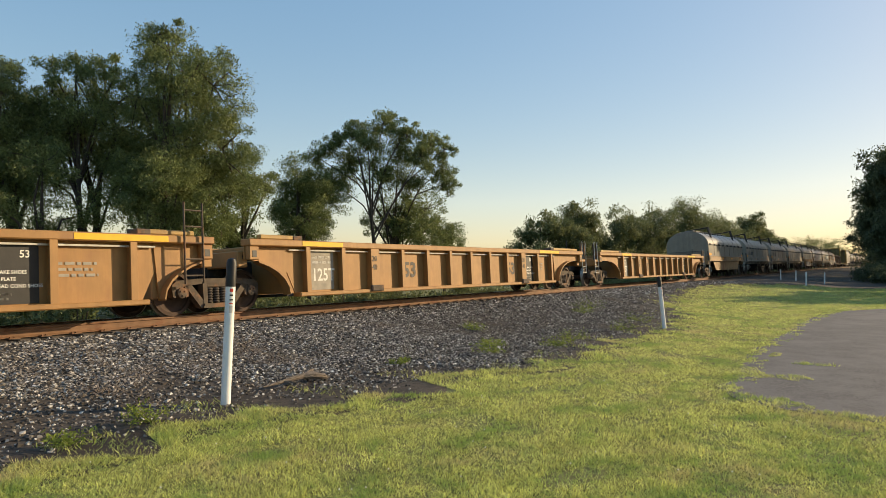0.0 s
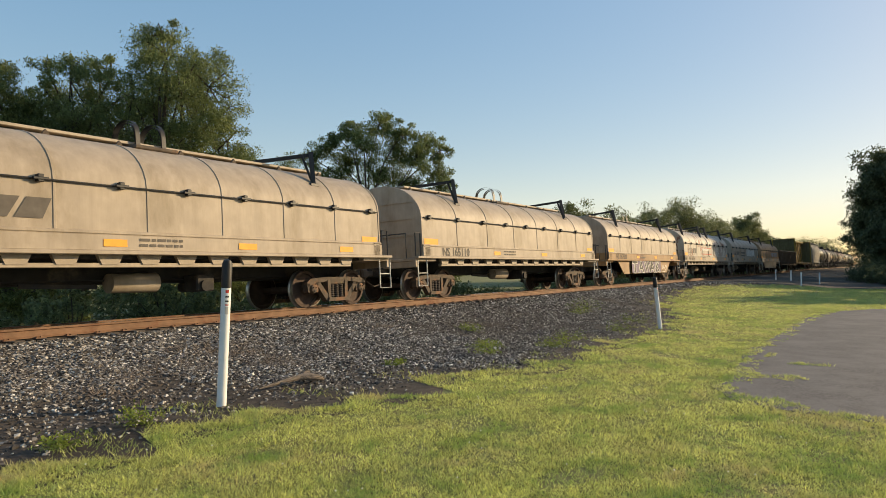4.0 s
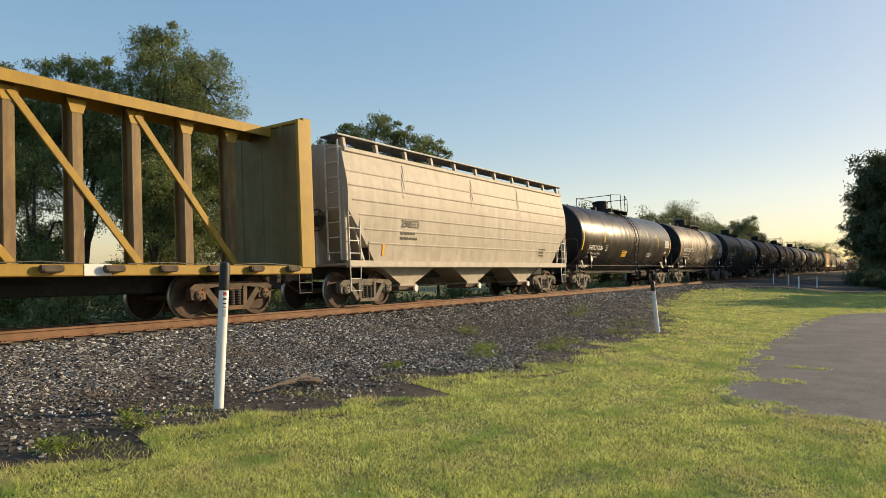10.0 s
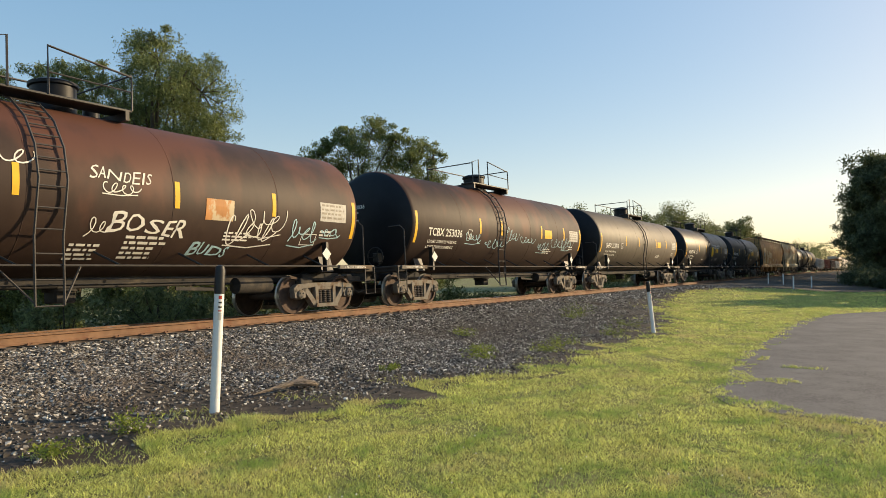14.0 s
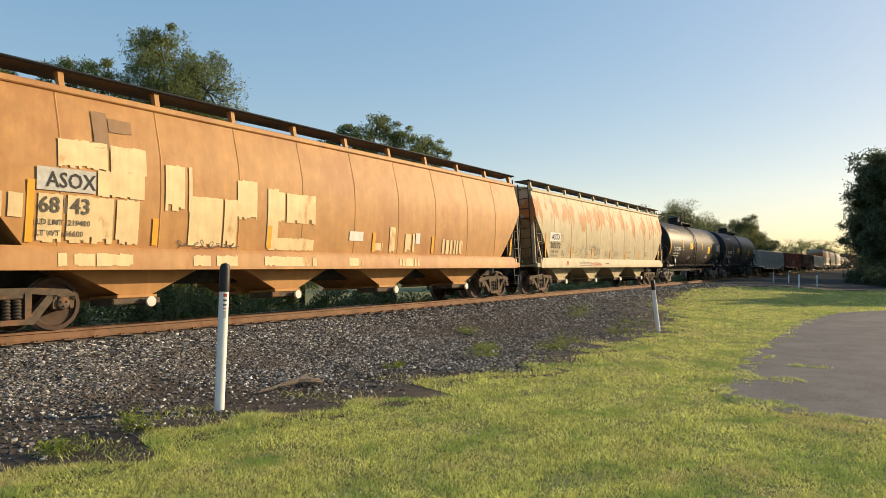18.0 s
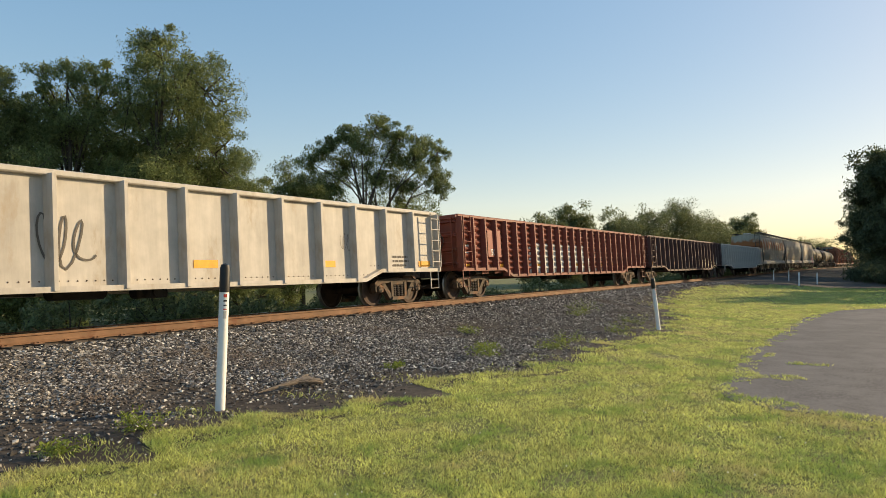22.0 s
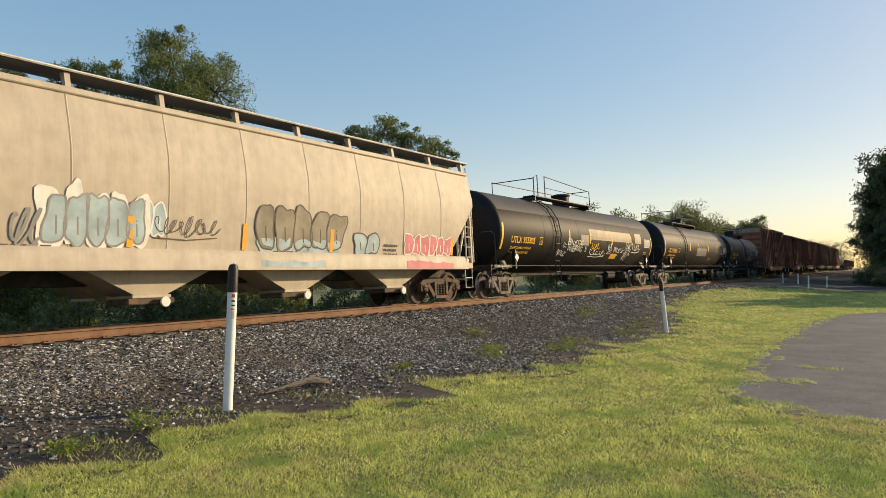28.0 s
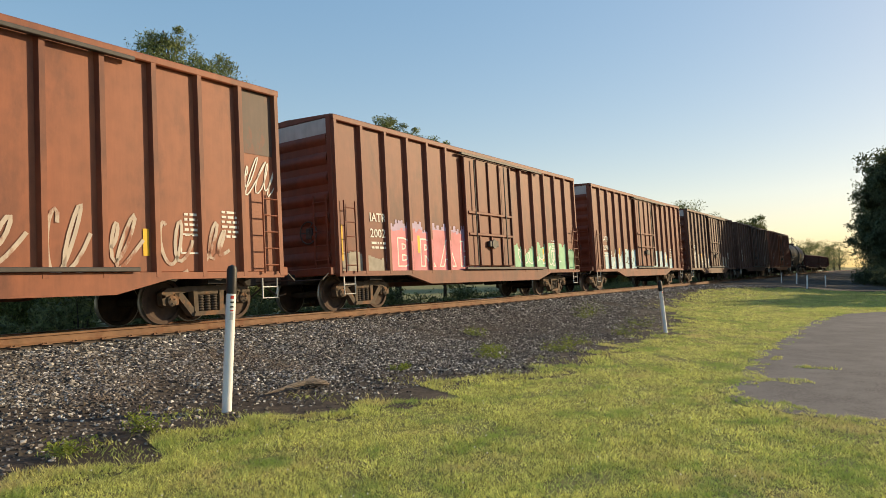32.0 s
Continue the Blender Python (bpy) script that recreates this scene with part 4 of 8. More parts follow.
def weed(x, y, w, h, seed):
    r, rng = random.Random(seed), np.random.default_rng(seed)
    ob = thing("weed", "small yellow-green weed growing in the gravel", "weed", at=(x, y, float(ballast_top(x, y))))
    stem, cs, rs = Shape(), [], []
    for k in range(9):
        a, q = r.uniform(0, 6.28), r.random() ** 0.5
        p = (w / 2 * q * math.cos(a), w / 2 * q * math.sin(a), h * r.uniform(0.25, 0.9))
        stem.tube([(0, 0, 0), (p[0] * 0.5, p[1] * 0.5, p[2] * 0.7), p], [0.006, 0.005, 0.002], 4)
        cs.append(p)
        rs.append(0.22 * w)
    tagged(part("stem", stem, m_weed, ob), kind="stuff")
    v, f = leaf_cloud(cs, rs, 30, 0.022, rng)
    part("foliage", sheet("foliage", v, f, m_weed), m_weed, ob)


for i, (x, y, w, h) in enumerate(((11.0, -7.0, 0.7, 0.16), (11.9, -6.5, 0.5, 0.12), (21.9, -4.6, 1.1, 0.3), (20.4, -4.9, 0.6, 0.2), (13.8, -4.9, 0.6, 0.16), (14.0, -7.2, 0.8, 0.14), (9.1, -6.3, 0.35, 0.08), (4.3, -6.75, 0.5, 0.16), (3.4, -6.9, 0.4, 0.12), (16.5, -7.3, 0.9, 0.16), (19.5, -6.9, 0.8, 0.14), (12.8, -7.4, 0.6, 0.12))):
    weed(x, y, w, h, 300 + i)


# ---- railway cars ----
def two_tone(shape, name, first, second, is_second):
    me = shape.mesh(name, first)
    me.materials.append(second)
    me.polygons.foreach_set("material_index", [1 if is_second(p.center) else 0 for p in me.polygons])
    return me


def wheelset_mesh():
    s = Shape()
    prof = ((0.06, -0.60), (0.10, -0.64), (0.14, -0.66), (0.30, -0.73), (0.36, -0.745), (0.38, -0.69), (0.455, -0.68), (0.483, -0.69), (0.483, -0.715), (0.458, -0.735), (0.455, -0.82), (0.385, -0.825), (0.375, -0.775), (0.30, -0.755), (0.14, -0.79), (0.12, -0.84), (0.06, -0.86))
    s.lathe(prof, "y", n=36)
    o = Shape().lathe([(r, -h) for r, h in prof], "y", n=36)
    s.add(o.v, o.f)
    s.lathe(((0.085, -0.9), (0.085, 0.9)), "y", n=12)
    return two_tone(s, "wheelset", m_wheel, m_tread, lambda c: math.hypot(c.x, c.z) > 0.425)


def side_frame_shape():
    """A cast truck side frame with two windows and the spring seat."""
    s = Shape()
    y0, y1 = -1.09, -0.93
    s.prism(((-1.10, 0.50), (-1.10, 0.62), (-0.98, 0.70), (-0.40, 0.735), (0.40, 0.735), (0.98, 0.70), (1.10, 0.62), (1.10, 0.50), (0.98, 0.53), (0.80, 0.585), (0.40, 0.63), (-0.40, 0.63), (-0.80, 0.585), (-0.98, 0.53)), "y", y0, y1)
    for k in (-1, 1):
        s.prism(((k * 0.80, 0.60), (k * 0.64, 0.61), (k * 0.30, 0.22), (k * 0.34, 0.12), (k * 0.42, 0.14)), "y", y0, y1)
        s.prism(((k * 0.26, 0.20), (k * 0.36, 0.22), (k * 0.38, 0.66), (k * 0.27, 0.66)), "y", y0 - 0.01, y1)
        s.prism(((k * 0.78, 0.36), (k * 0.72, 0.38), (k * 0.72, 0.6), (k * 0.80, 0.6)), "y", y0, y1)
        s.prism(((k * 1.08, 0.38), (k * 1.02, 0.36), (k * 1.00, 0.58), (k * 1.10, 0.58)), "y", y0, y1)
    s.prism(((-0.40, 0.13), (0.40, 0.13), (0.36, 0.22), (-0.36, 0.22)), "y", y0 - 0.05, y1)
    s.box(-0.27, 0.27, y0 + 0.01, y1, 0.55, 0.66, 0.02)
    return s


def spring_shape():
    return Shape().lathe([(0.074 if i % 2 else 0.054, 0.225 + i * 0.0265) for i in range(13)], "z", (0, -1.03, 0), 10)


def bearing_shape():
    s = Shape()
    s.lathe(((0.05, -0.90), (0.125, -0.92), (0.125, -1.06), (0.105, -1.09), (0.105, -1.125), (0.08, -1.14), (0.0001, -1.14)), "y", n=16)
    s.box(-0.16, 0.16, -1.06, -0.94, 0.06, 0.15, 0.02)
    for k in range(3):
        a = 2 * math.pi * k / 3 + 0.5
        s.lathe(((0.018, -1.14), (0.018, -1.16)), "y", (0.055 * math.cos(a), 0, 0.055 * math.sin(a)), 6)
    return s


def one_truck(car, xt, frame_mat, base=0.89):
    """A four-wheel truck; returns its wheelsets, which turn."""
    tk = part("truck", lambda: Shape().box(-0.2, 0.2, -0.95, 0.95, 0.42, 0.66, 0.03).box(-0.7, 0.7, -0.06, 0.06, 0.38, 0.46).box(-0.34, -0.28, -0.75, 0.75, 0.3, 0.42).box(0.28, 0.34, -0.75, 0.75, 0.3, 0.42).lathe(((0.28, 0.6), (0.28, 0.86)), "z", n=16), m_under, car, key="truck", at=(xt, 0, 0))
    for k in (-1, 1):
        ob = part("side_frame", side_frame_shape, frame_mat, tk, key="side_frame")
        ob.rotation_euler = (0, 0, math.pi if k > 0 else 0)
        for sx in (-0.17, 0.0, 0.17):
            ob = part("spring", spring_shape, m_spring, tk, key="spring", at=(sx, 0, 0))
            ob.rotation_euler = (0, 0, math.pi if k > 0 else 0)
        for w in (-1, 1):
            ob = part("bearing", bearing_shape, frame_mat, tk, key="bearing", at=(w * base, 0, 0.457))
            if k > 0:
                ob.rotation_euler = (0, 0, math.pi)
    return [part("wheelset", wheelset_mesh, m_wheel, tk, key="wheelset", at=(w * base, 0, 0.457)) for w in (-1, 1)]


def trucks(car, L, inset, frame_mat=None):
    return one_truck(car, -L / 2 + inset, frame_mat or m_truck) + one_truck(car, L / 2 - inset, frame_mat or m_truck)


def one_coupler(car, L, k):
    ob = part("coupler", lambda: Shape().box(-0.05, 0.75, -0.07, 0.07, 0.76, 0.92, 0.02).box(-0.2, 0.06, -0.13, 0.16, 0.7, 0.98, 0.04).tube([(-0.02, 0.1, 0.74), (0.1, -0.3, 0.45), (0.35, -0.3, 0.5)], 0.02, 6), m_truck, car, key="coupler", at=(k * (L / 2 - 0.08), 0, 0))
    if k > 0:
        ob.rotation_euler = (0, 0, math.pi)


def coupler(car, L):
    for k in (-1, 1):
        one_coupler(car, L, k)


def washes_on_posts(car, places, y, areas):
    """Sprayed paint that runs on over the outer faces of the side posts."""
    pt = Paint(flat_side(y))
    r = random.Random(len(places))
    for x in places:
        for u0, u1, z0, z1, m_ in areas:
            if u0 < x < u1:
                pt.bar(x - 0.034, z0, 0.068, (z1 - z0) * r.uniform(0.6, 1.05), m_, 0.004, name="spray_fill")
    pt.done(car)


def ladder(car, x, y, z0, z1, w, rungs, material, r=0.016, name="ladder", across="x"):
    s = Shape()
    pt = (lambda a, z: (x + a, y, z)) if across == "x" else (lambda a, z: (x, y + a, z))
    for a in (-w / 2, w / 2):
        s.beam(pt(a, z0), pt(a, z1), 0.045, 0.018)
    for i in range(rungs):
        z = z0 + (z1 - z0) * (i + 0.5) / rungs
        s.tube([pt(-w / 2, z), pt(w / 2, z)], r, 5)
    return part(name, s, material, car)


def grab(car, pts, material, r=0.016, name="grab_iron"):
    return part(name, Shape().tube(pts, r, 5), material, car)


def stirrup(car, x, material, top=1.0, w=0.45, y=-1.5, low=0.42, key=None):
    s = Shape()
    s.tube([(x - w / 2, y, top), (x - w / 2, y, low), (x + w / 2, y, low), (x + w / 2, y, top)], 0.018, 5)
    s.tube([(x - w / 2, y, (top + low) / 2), (x + w / 2, y, (top + low) / 2)], 0.014, 5)
    return part("sill_step", s, material, car)


def brake_wheel(car, x, y, z, material):
    s = Shape()
    ring_pts = [(x, y + 0.28 * math.cos(a), z + 0.28 * math.sin(a)) for a in [2 * math.pi * i / 16 for i in range(17)]]
    s.tube(ring_pts, 0.018, 5)
    for i in range(3):
        a = 2 * math.pi * i / 3
        s.tube([(x, y, z), (x, y + 0.28 * math.cos(a), z + 0.28 * math.sin(a))], 0.014, 5)
    s.box(x, x + 0.2, y - 0.1, y + 0.1, z - 0.16, z + 0.12, 0.02)
    return part("brake_wheel", s, material, car)


def air_gear(car, x=0.0, material=None):
    s = Shape()
    s.lathe(((0.0001, -0.55), (0.19, -0.5), (0.2, 0.5), (0.0001, 0.55)), "x", (x, -0.55, 0.72), 14)
    part("air_reservoir", s, material or m_under, car)
    s = Shape()
    s.tube([(x - 4.5, -0.45, 0.78), (x + 4.5, -0.45, 0.78)], 0.02, 5)
    s.box(x + 1.2, x + 1.65, -0.95, -0.5, 0.5, 0.85, 0.03)
    s.tube([(x + 1.4, -1.0, 0.62), (x + 1.4, -0.2, 0.62)], 0.12, 10)
    s.beam((x - 2.2, -0.7, 0.7), (x - 0.7, -0.5, 0.66), 0.03, 0.08)
    part("brake_gear", s, m_under, car)


CARS, WHEELS = [], []


def car_base(name, label, category, i, colour_group=""):
    """A car between two couplings; its middle and length come from their places."""
    a, b = COUPLINGS[i], COUPLINGS[i + 1]
    car = thing(name, label, category, colour_group or category + "s of the train")
    CARS.append((car, (a + b) / 2))
    return car, b - a


# -- tank cars --
def tank_car(i, label, shell_mat, R=1.58, zc=2.53, marks=None, frame_mat=None, bands=(), platform=0.0, big_walk=False, rail_mat=None, dome_x=0.0, end_mat=None, sill_mat=None):
    car, L = car_base("tank_car", label, "tank car", i)
    B = L / 2 - 0.95
    prof = [(0.0001, -B - 0.0)]
    for k in range(1, 8):
        a = math.pi / 2 * k / 7
        prof.append((R * math.sin(a), -B + 0.42 * (1 - math.cos(a))))
    shell = Shape().lathe(prof + [(r, -h) for r, h in prof[::-1]], "x", (0, 0, zc), 56)
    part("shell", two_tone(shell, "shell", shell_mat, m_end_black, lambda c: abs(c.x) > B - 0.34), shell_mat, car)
    for x in [-B + 0.42 + (2 * B - 0.84) * k / 5 for k in range(1, 5)]:
        part("weld_seam", lambda: Shape().lathe(((R + 0.001, -0.012), (R + 0.006, 0), (R + 0.001, 0.012)), "x", (0, 0, zc), 48), shell_mat, car, key=("seam", R, zc), at=(x, 0, 0))
    for x in bands:
        part("band", lambda: Shape().lathe(((R + 0.001, -0.035), (R + 0.018, -0.03), (R + 0.018, 0.03), (R + 0.001, 0.035)), "x", (0, 0, zc), 48), shell_mat, car, key=("band", R, zc), at=(x, 0, 0))
    part("underframe", Shape().box(-L / 2 + 0.55, L / 2 - 0.55, -0.3, 0.3, 0.78, 1.0, 0.02), sill_mat or m_under, car)
    for k in (-1, 1):
        part("end_sill", Shape().box(k * (L / 2 - 0.55), k * (L / 2 - 0.95), -1.45, 1.45, 0.98, 1.12, 0.02), sill_mat or m_under, car)
        part("bolster", Shape().box(k * (L / 2 - 2.6), k * (L / 2 - 1.2), -0.8, 0.8, 0.78, 0.98, 0.03), sill_mat or m_under, car)
    for k in (-1, 1):
        s = Shape()
        x = k * (L / 2 - 2.1)
        s.prism([(-1.2, 1.0), (1.2, 1.0)] + [(1.22 * math.cos(a) * R / 1.5 * 1.02, zc + R * 1.005 * math.sin(a)) for a in [radians(q) for q in (-38, -60, -90, -120, -142)]], "x", x - 0.22, x + 0.22)
        s.box(x - k * 0.25, x - k * 0.35, -1.48, -1.34, 1.0, 1.72, 0.01)
        part("saddle", s, m_black, car)
    rm = rail_mat or m_grab
    for y in (-1.47, 1.47):
        part("side_handrail", Shape().tube([(-L / 2 + 0.9, y, 1.12), (L / 2 - 0.9, y, 1.12)], 0.02, 6), rm, car)
    for x in [-B + 1.9 + (2 * B - 3.8) * k / 6 for k in range(7)]:
        part("handrail_bracket", lambda: Shape().tube([(0.3, -1.47, 1.12), (0, -R * 0.70, zc - R * 0.72)], 0.022, 5), m_black, car, key=("hb", R, zc), at=(x, 0, 0))
    for k in (-1, 1):
        x = k * (L / 2 - 0.75)
        part("end_platform", Shape().box(x - 0.22, x + 0.22, -1.47, 1.47, 1.10, 1.15, 0.01), m_grab, car)
        stirrup(car, x, rm, 1.1, 0.4, -1.47, 0.40)
        grab(car, [(x - k * 0.2, -1.45, 1.15), (x - k * 0.2, -1.45, 2.2), (x - k * 0.2, -1.3, 2.32), (x - k * 0.2, -0.9, 2.32)], rm, 0.02)
    brake_wheel(car, -L / 2 + 0.72, -0.55, 1.45, m_black)
    sill_marks = Paint(flat_side(-1.512))
    for k in (-1, 1):
        part("sill_plate", Shape().box(k * (L / 2 - 0.7), k * (L / 2 - 2.0), -1.51, -1.44, 1.05, 1.15, 0.005), sill_mat or m_truck_grey, car)
        sill_marks.text("2 INCH HF COMP SHOES", k * (L / 2 - 1.35) - 0.45, 1.07, 0.075, m_mark_white)
    sill_marks.done(car)
    xl = platform
    s = Shape()
    path_l = [(-1.5, 0.45), (-1.5, 1.6)] + [(-(R + 0.09) * math.cos(a), zc + (R + 0.09) * math.sin(a)) for a in [radians(q) for q in (0, 20, 40, 60, 74)]]
    for a in (-0.24, 0.24):
        s.tube([(xl + a, y, z) for y, z in path_l], 0.022, 5)
    for q in range(17):
        k = q / 16 * (len(path_l) - 1.01)
        j, fr = int(k), k - int(k)
        y, z = path_l[j][0] + (path_l[j + 1][0] - path_l[j][0]) * fr, path_l[j][1] + (path_l[j + 1][1] - path_l[j][1]) * fr
        s.tube([(xl - 0.24, y, z), (xl + 0.24, y, z)], 0.014, 5)
    s.tube([(xl - 0.24, -1.5, 0.5), (xl - 0.7, -1.2, 1.12)], 0.02, 5)
    s.tube([(xl + 0.24, -1.5, 0.5), (xl + 0.7, -1.2, 1.12)], 0.02, 5)
    part("side_ladder", s, m_grab, car)
    top = zc + R
    inward = -1 if xl > 0 else 1
    w0, w1 = (xl - 0.7, xl + 5.3) if big_walk else sorted((xl - 0.8 * inward, xl + 1.95 * inward))
    s = Shape().box(w0, w1, -0.95, -0.45, top + 0.02, top + 0.07, 0.01).box(w0, w1, 0.45, 0.95, top + 0.02, top + 0.07, 0.01)
    for x in (w0 + 0.1, w1 - 0.1):
        s.box(x - 0.04, x + 0.04, -0.95, 0.95, top - 0.15, top + 0.03)
    part("top_walkway", s, m_black, car)
    s = Shape()
    for y in (-0.95, 0.95):
        s.tube([(w0, y, top + 0.05), (w0, y, top + 0.78), (xl - 0.34, y, top + 0.92), (xl - 0.34, y, top + 0.05)] if y < 0 else [(w0, y, top + 0.05), (w0, y, top + 0.8), (w1, y, top + 0.8), (w1, y, top + 0.05)], 0.022, 5)
        if y < 0:
            s.tube([(xl + 0.34, y, top + 0.05), (xl + 0.34, y, top + 0.92), (w1, y, top + 0.72), (w1, y, top + 0.05)], 0.022, 5)
            s.tube([(xl + 0.34, y, top + 0.45), (w1, y, top + 0.42)], 0.015, 5)
    for x in (w0, w1):
        s.tube([(x, -0.95, top + 0.75), (x, 0.95, top + 0.75)], 0.02, 5)
    part("top_railing", s, m_grab, car)
    dx = xl + (4.1 if big_walk else 0.95 * inward)
    s = Shape().lathe(((0.40, top - 0.1), (0.40, top + 0.46), (0.44, top + 0.48), (0.44, top + 0.54), (0.3, top + 0.60), (0.0001, top + 0.62)), "z", (dx, 0, 0), 20)
    s.lathe(((0.16, top - 0.05), (0.16, top + 0.22), (0.0001, top + 0.24)), "z", (dx + 0.8 * inward, 0.1, 0), 12)
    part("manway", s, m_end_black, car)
    part("bottom_outlet", Shape().lathe(((0.3, 0.72), (0.3, 1.0)), "z", n=16).box(-0.2, 0.2, -0.2, 0.2, 0.5, 0.74, 0.03).tube([(-3, -0.75, 0.82), (3, -0.75, 0.82)], 0.025, 5).tube([(-5, -1.0, 0.9), (5, -1.0, 0.9)], 0.018, 5), m_under, car)
    air_gear(car, 4.2)
    coupler(car, L)
    WHEELS.append((car, trucks(car, L, 2.1, frame_mat or m_truck_grey)))
    pt = Paint(round_side(R + 0.002, zc))
    for k in (-1, 1):
        pt.bar(k * (B - 0.5) - 0.06, zc - 0.72, 0.12, 0.95, m_mark_yellow, cut=5)
        part("placard", Shape().prism([(k * (L / 2 - 2.45) + a, 1.42 + b) for a, b in ((0.16, 0), (0, 0.16), (-0.16, 0), (0, -0.16))], "y", -1.5, -1.49), m_mark_white, car, "white diamond placard")
    if marks:
        marks(pt, L, B, zc)
        head = Paint(lambda u, h, off=0.0: (-B - 0.004 - off + 0.42 * (1 - math.sqrt(max(0.0, 1 - (u * u + (h - zc) ** 2) / (R * R)))), -u, h))
        head.text(marks.number, -0.95, zc + 0.42, 0.17, m_mark_white)
        head.lines(-0.9, zc + 0.28, 0.75, 3, 0.12, m_mark_white, 6)
        head.done(car)
    pt.done(car)
    return car


# -- covered hoppers --
def hopper(i, label, paint, bays=4, seams="vertical", marks=None, top=4.32, foot=None, walk=None, frame_mat=None, bay_mat=None, end_slope=1.55, end_rise=1.85, skirt=True):
    car, L = car_base("covered_hopper", label, "hopper car", i)
    B = L / 2 - 0.72

    def wide(z):
        k = min(max((z - 1.15) / (top - 0.25 - 1.15), 0), 1)
        return 1.40 + 0.21 * math.sin(math.pi * min(k * 1.35, 1.0) * 0.62) - 0.16 * max(k - 0.72, 0) / 0.28

    def low(x):
        return 1.16 + max(0.0, (abs(x) - (B - end_slope)) / end_slope) * end_rise

    def ring_at(x, grow=0.0):
        z0, eave = low(x), top - 0.22
        zs = [z0 + (eave - z0) * k / 9 for k in range(10)]
        left_side = [(x, -wide(z) - grow, z) for z in zs]
        roof = [(x, wide(eave) * -math.cos(math.pi * k / 6), eave + 0.22 * math.sin(math.pi * k / 6) + grow) for k in range(1, 6)]
        return left_side + roof + [(x, -y, z) for _, y, z in left_side[::-1]]

    xs_ = [-B, -B + 0.5, -B + 1.0, -B + end_slope] + [-B + end_slope + (2 * B - 2 * end_slope) * k / 10 for k in range(1, 10)] + [B - end_slope, B - 1.0, B - 0.5, B]
    s = Shape()
    rows = [ring_at(x) for x in xs_]
    s.skin([r + r[:1] for r in rows])
    n = len(rows[0])
    s.add(rows[0], [tuple(range(n))])
    s.add(rows[-1], [tuple(range(n))])
    part("body", s, paint, car, angle=40)
    if seams == "vertical":
        for k in range(1, 10):
            x = -B + 2 * B * k / 10
            ss = Shape()
            a, b = ring_at(x - 0.02, 0.001), ring_at(x + 0.02, 0.001)
            c = ring_at(x, 0.010)
            ss.skin([a, c, b])
            part("panel_seam", ss, paint, car)
    else:
        for k in range(1, 7):
            z = 1.3 + (top - 1.75) * k / 7
            xe = B - max(0.0, 3.0 - z) / 1.85 * end_slope - 0.03
            ss = Shape()
            for y in (-1, 1):
                ss.add([(-xe, y * (wide(z) + 0.001), z - 0.03), (xe, y * (wide(z) + 0.001), z - 0.03), (-xe, y * (wide(z) + 0.016), z), (xe, y * (wide(z) + 0.016), z), (-xe, y * (wide(z) + 0.001), z + 0.03), (xe, y * (wide(z) + 0.001), z + 0.03)], [(0, 1, 3, 2), (2, 3, 5, 4)])
            part("side_rib", ss, paint, car)
    for y in (-1, 1):
        s = Shape().box(-L / 2 + 0.75, L / 2 - 0.75, y * 1.40, y * 1.56, 1.02, 1.2, 0.02)
        if skirt:
            s = Shape().prism([(y * 1.38, 1.02), (y * 1.54, 0.99), (y * 1.575, 1.0), (y * 1.575, 1.31), (y * 1.52, 1.40), (y * 1.43, 1.41)], "x", -B + 0.35, B - 0.35).box(-L / 2 + 0.75, L / 2 - 0.75, y * 1.40, y * 1.54, 1.02, 1.2, 0.02)
        part("side_sill", s, foot or paint, car)
        s = Shape().box(-B + 0.05, B - 0.05, y * (wide(top - 0.25) - 0.02), y * (wide(top - 0.25) + 0.06), top - 0.30, top - 0.18, 0.02)
        part("roof_rail", s, foot or paint, car)
    part("centre_sill", Shape().box(-L / 2 + 0.5, L / 2 - 0.5, -0.3, 0.3, 0.78, 1.08, 0.02), m_under, car)
    length = 2 * B - 2 * end_slope - 0.2
    for k in range(bays):
        xc, w = -length / 2 + length * (k + 0.5) / bays, length / bays * 0.41
        for yy in (-0.62, 0.62):
            s = Shape()
            t, b = [(xc - w, yy - 0.5, 1.14), (xc + w, yy - 0.5, 1.14), (xc + w, yy + 0.5, 1.14), (xc - w, yy + 0.5, 1.14)], [(xc - 0.32, yy - 0.4, 0.55), (xc + 0.32, yy - 0.4, 0.55), (xc + 0.32, yy + 0.4, 0.55), (xc - 0.32, yy + 0.4, 0.55)]
            s.add(t + b, [(0, 1, 5, 4), (1, 2, 6, 5), (2, 3, 7, 6), (3, 0, 4, 7), (4, 5, 6, 7)])
            s.box(xc - 0.42, xc + 0.42, yy - 0.44, yy + 0.44, 0.50, 0.56, 0.01)
            part("hopper_bay", s, bay_mat or paint, car)
        s = Shape().box(xc - 0.5, xc + 0.5, -1.05, -0.3, 0.38, 0.5, 0.02).tube([(xc + 0.2, -0.5, 0.42), (xc + 0.2, -1.15, 0.42)], 0.06, 8)
        part("outlet_gate", s, m_truck, car)
        part("outlet_cap", Shape().lathe(((0.10, -1.20), (0.10, -1.15)), "y", (xc + 0.2, 0, 0.42), 12), m_mark_white, car, "pale round outlet cap")
    wm = walk or m_grab
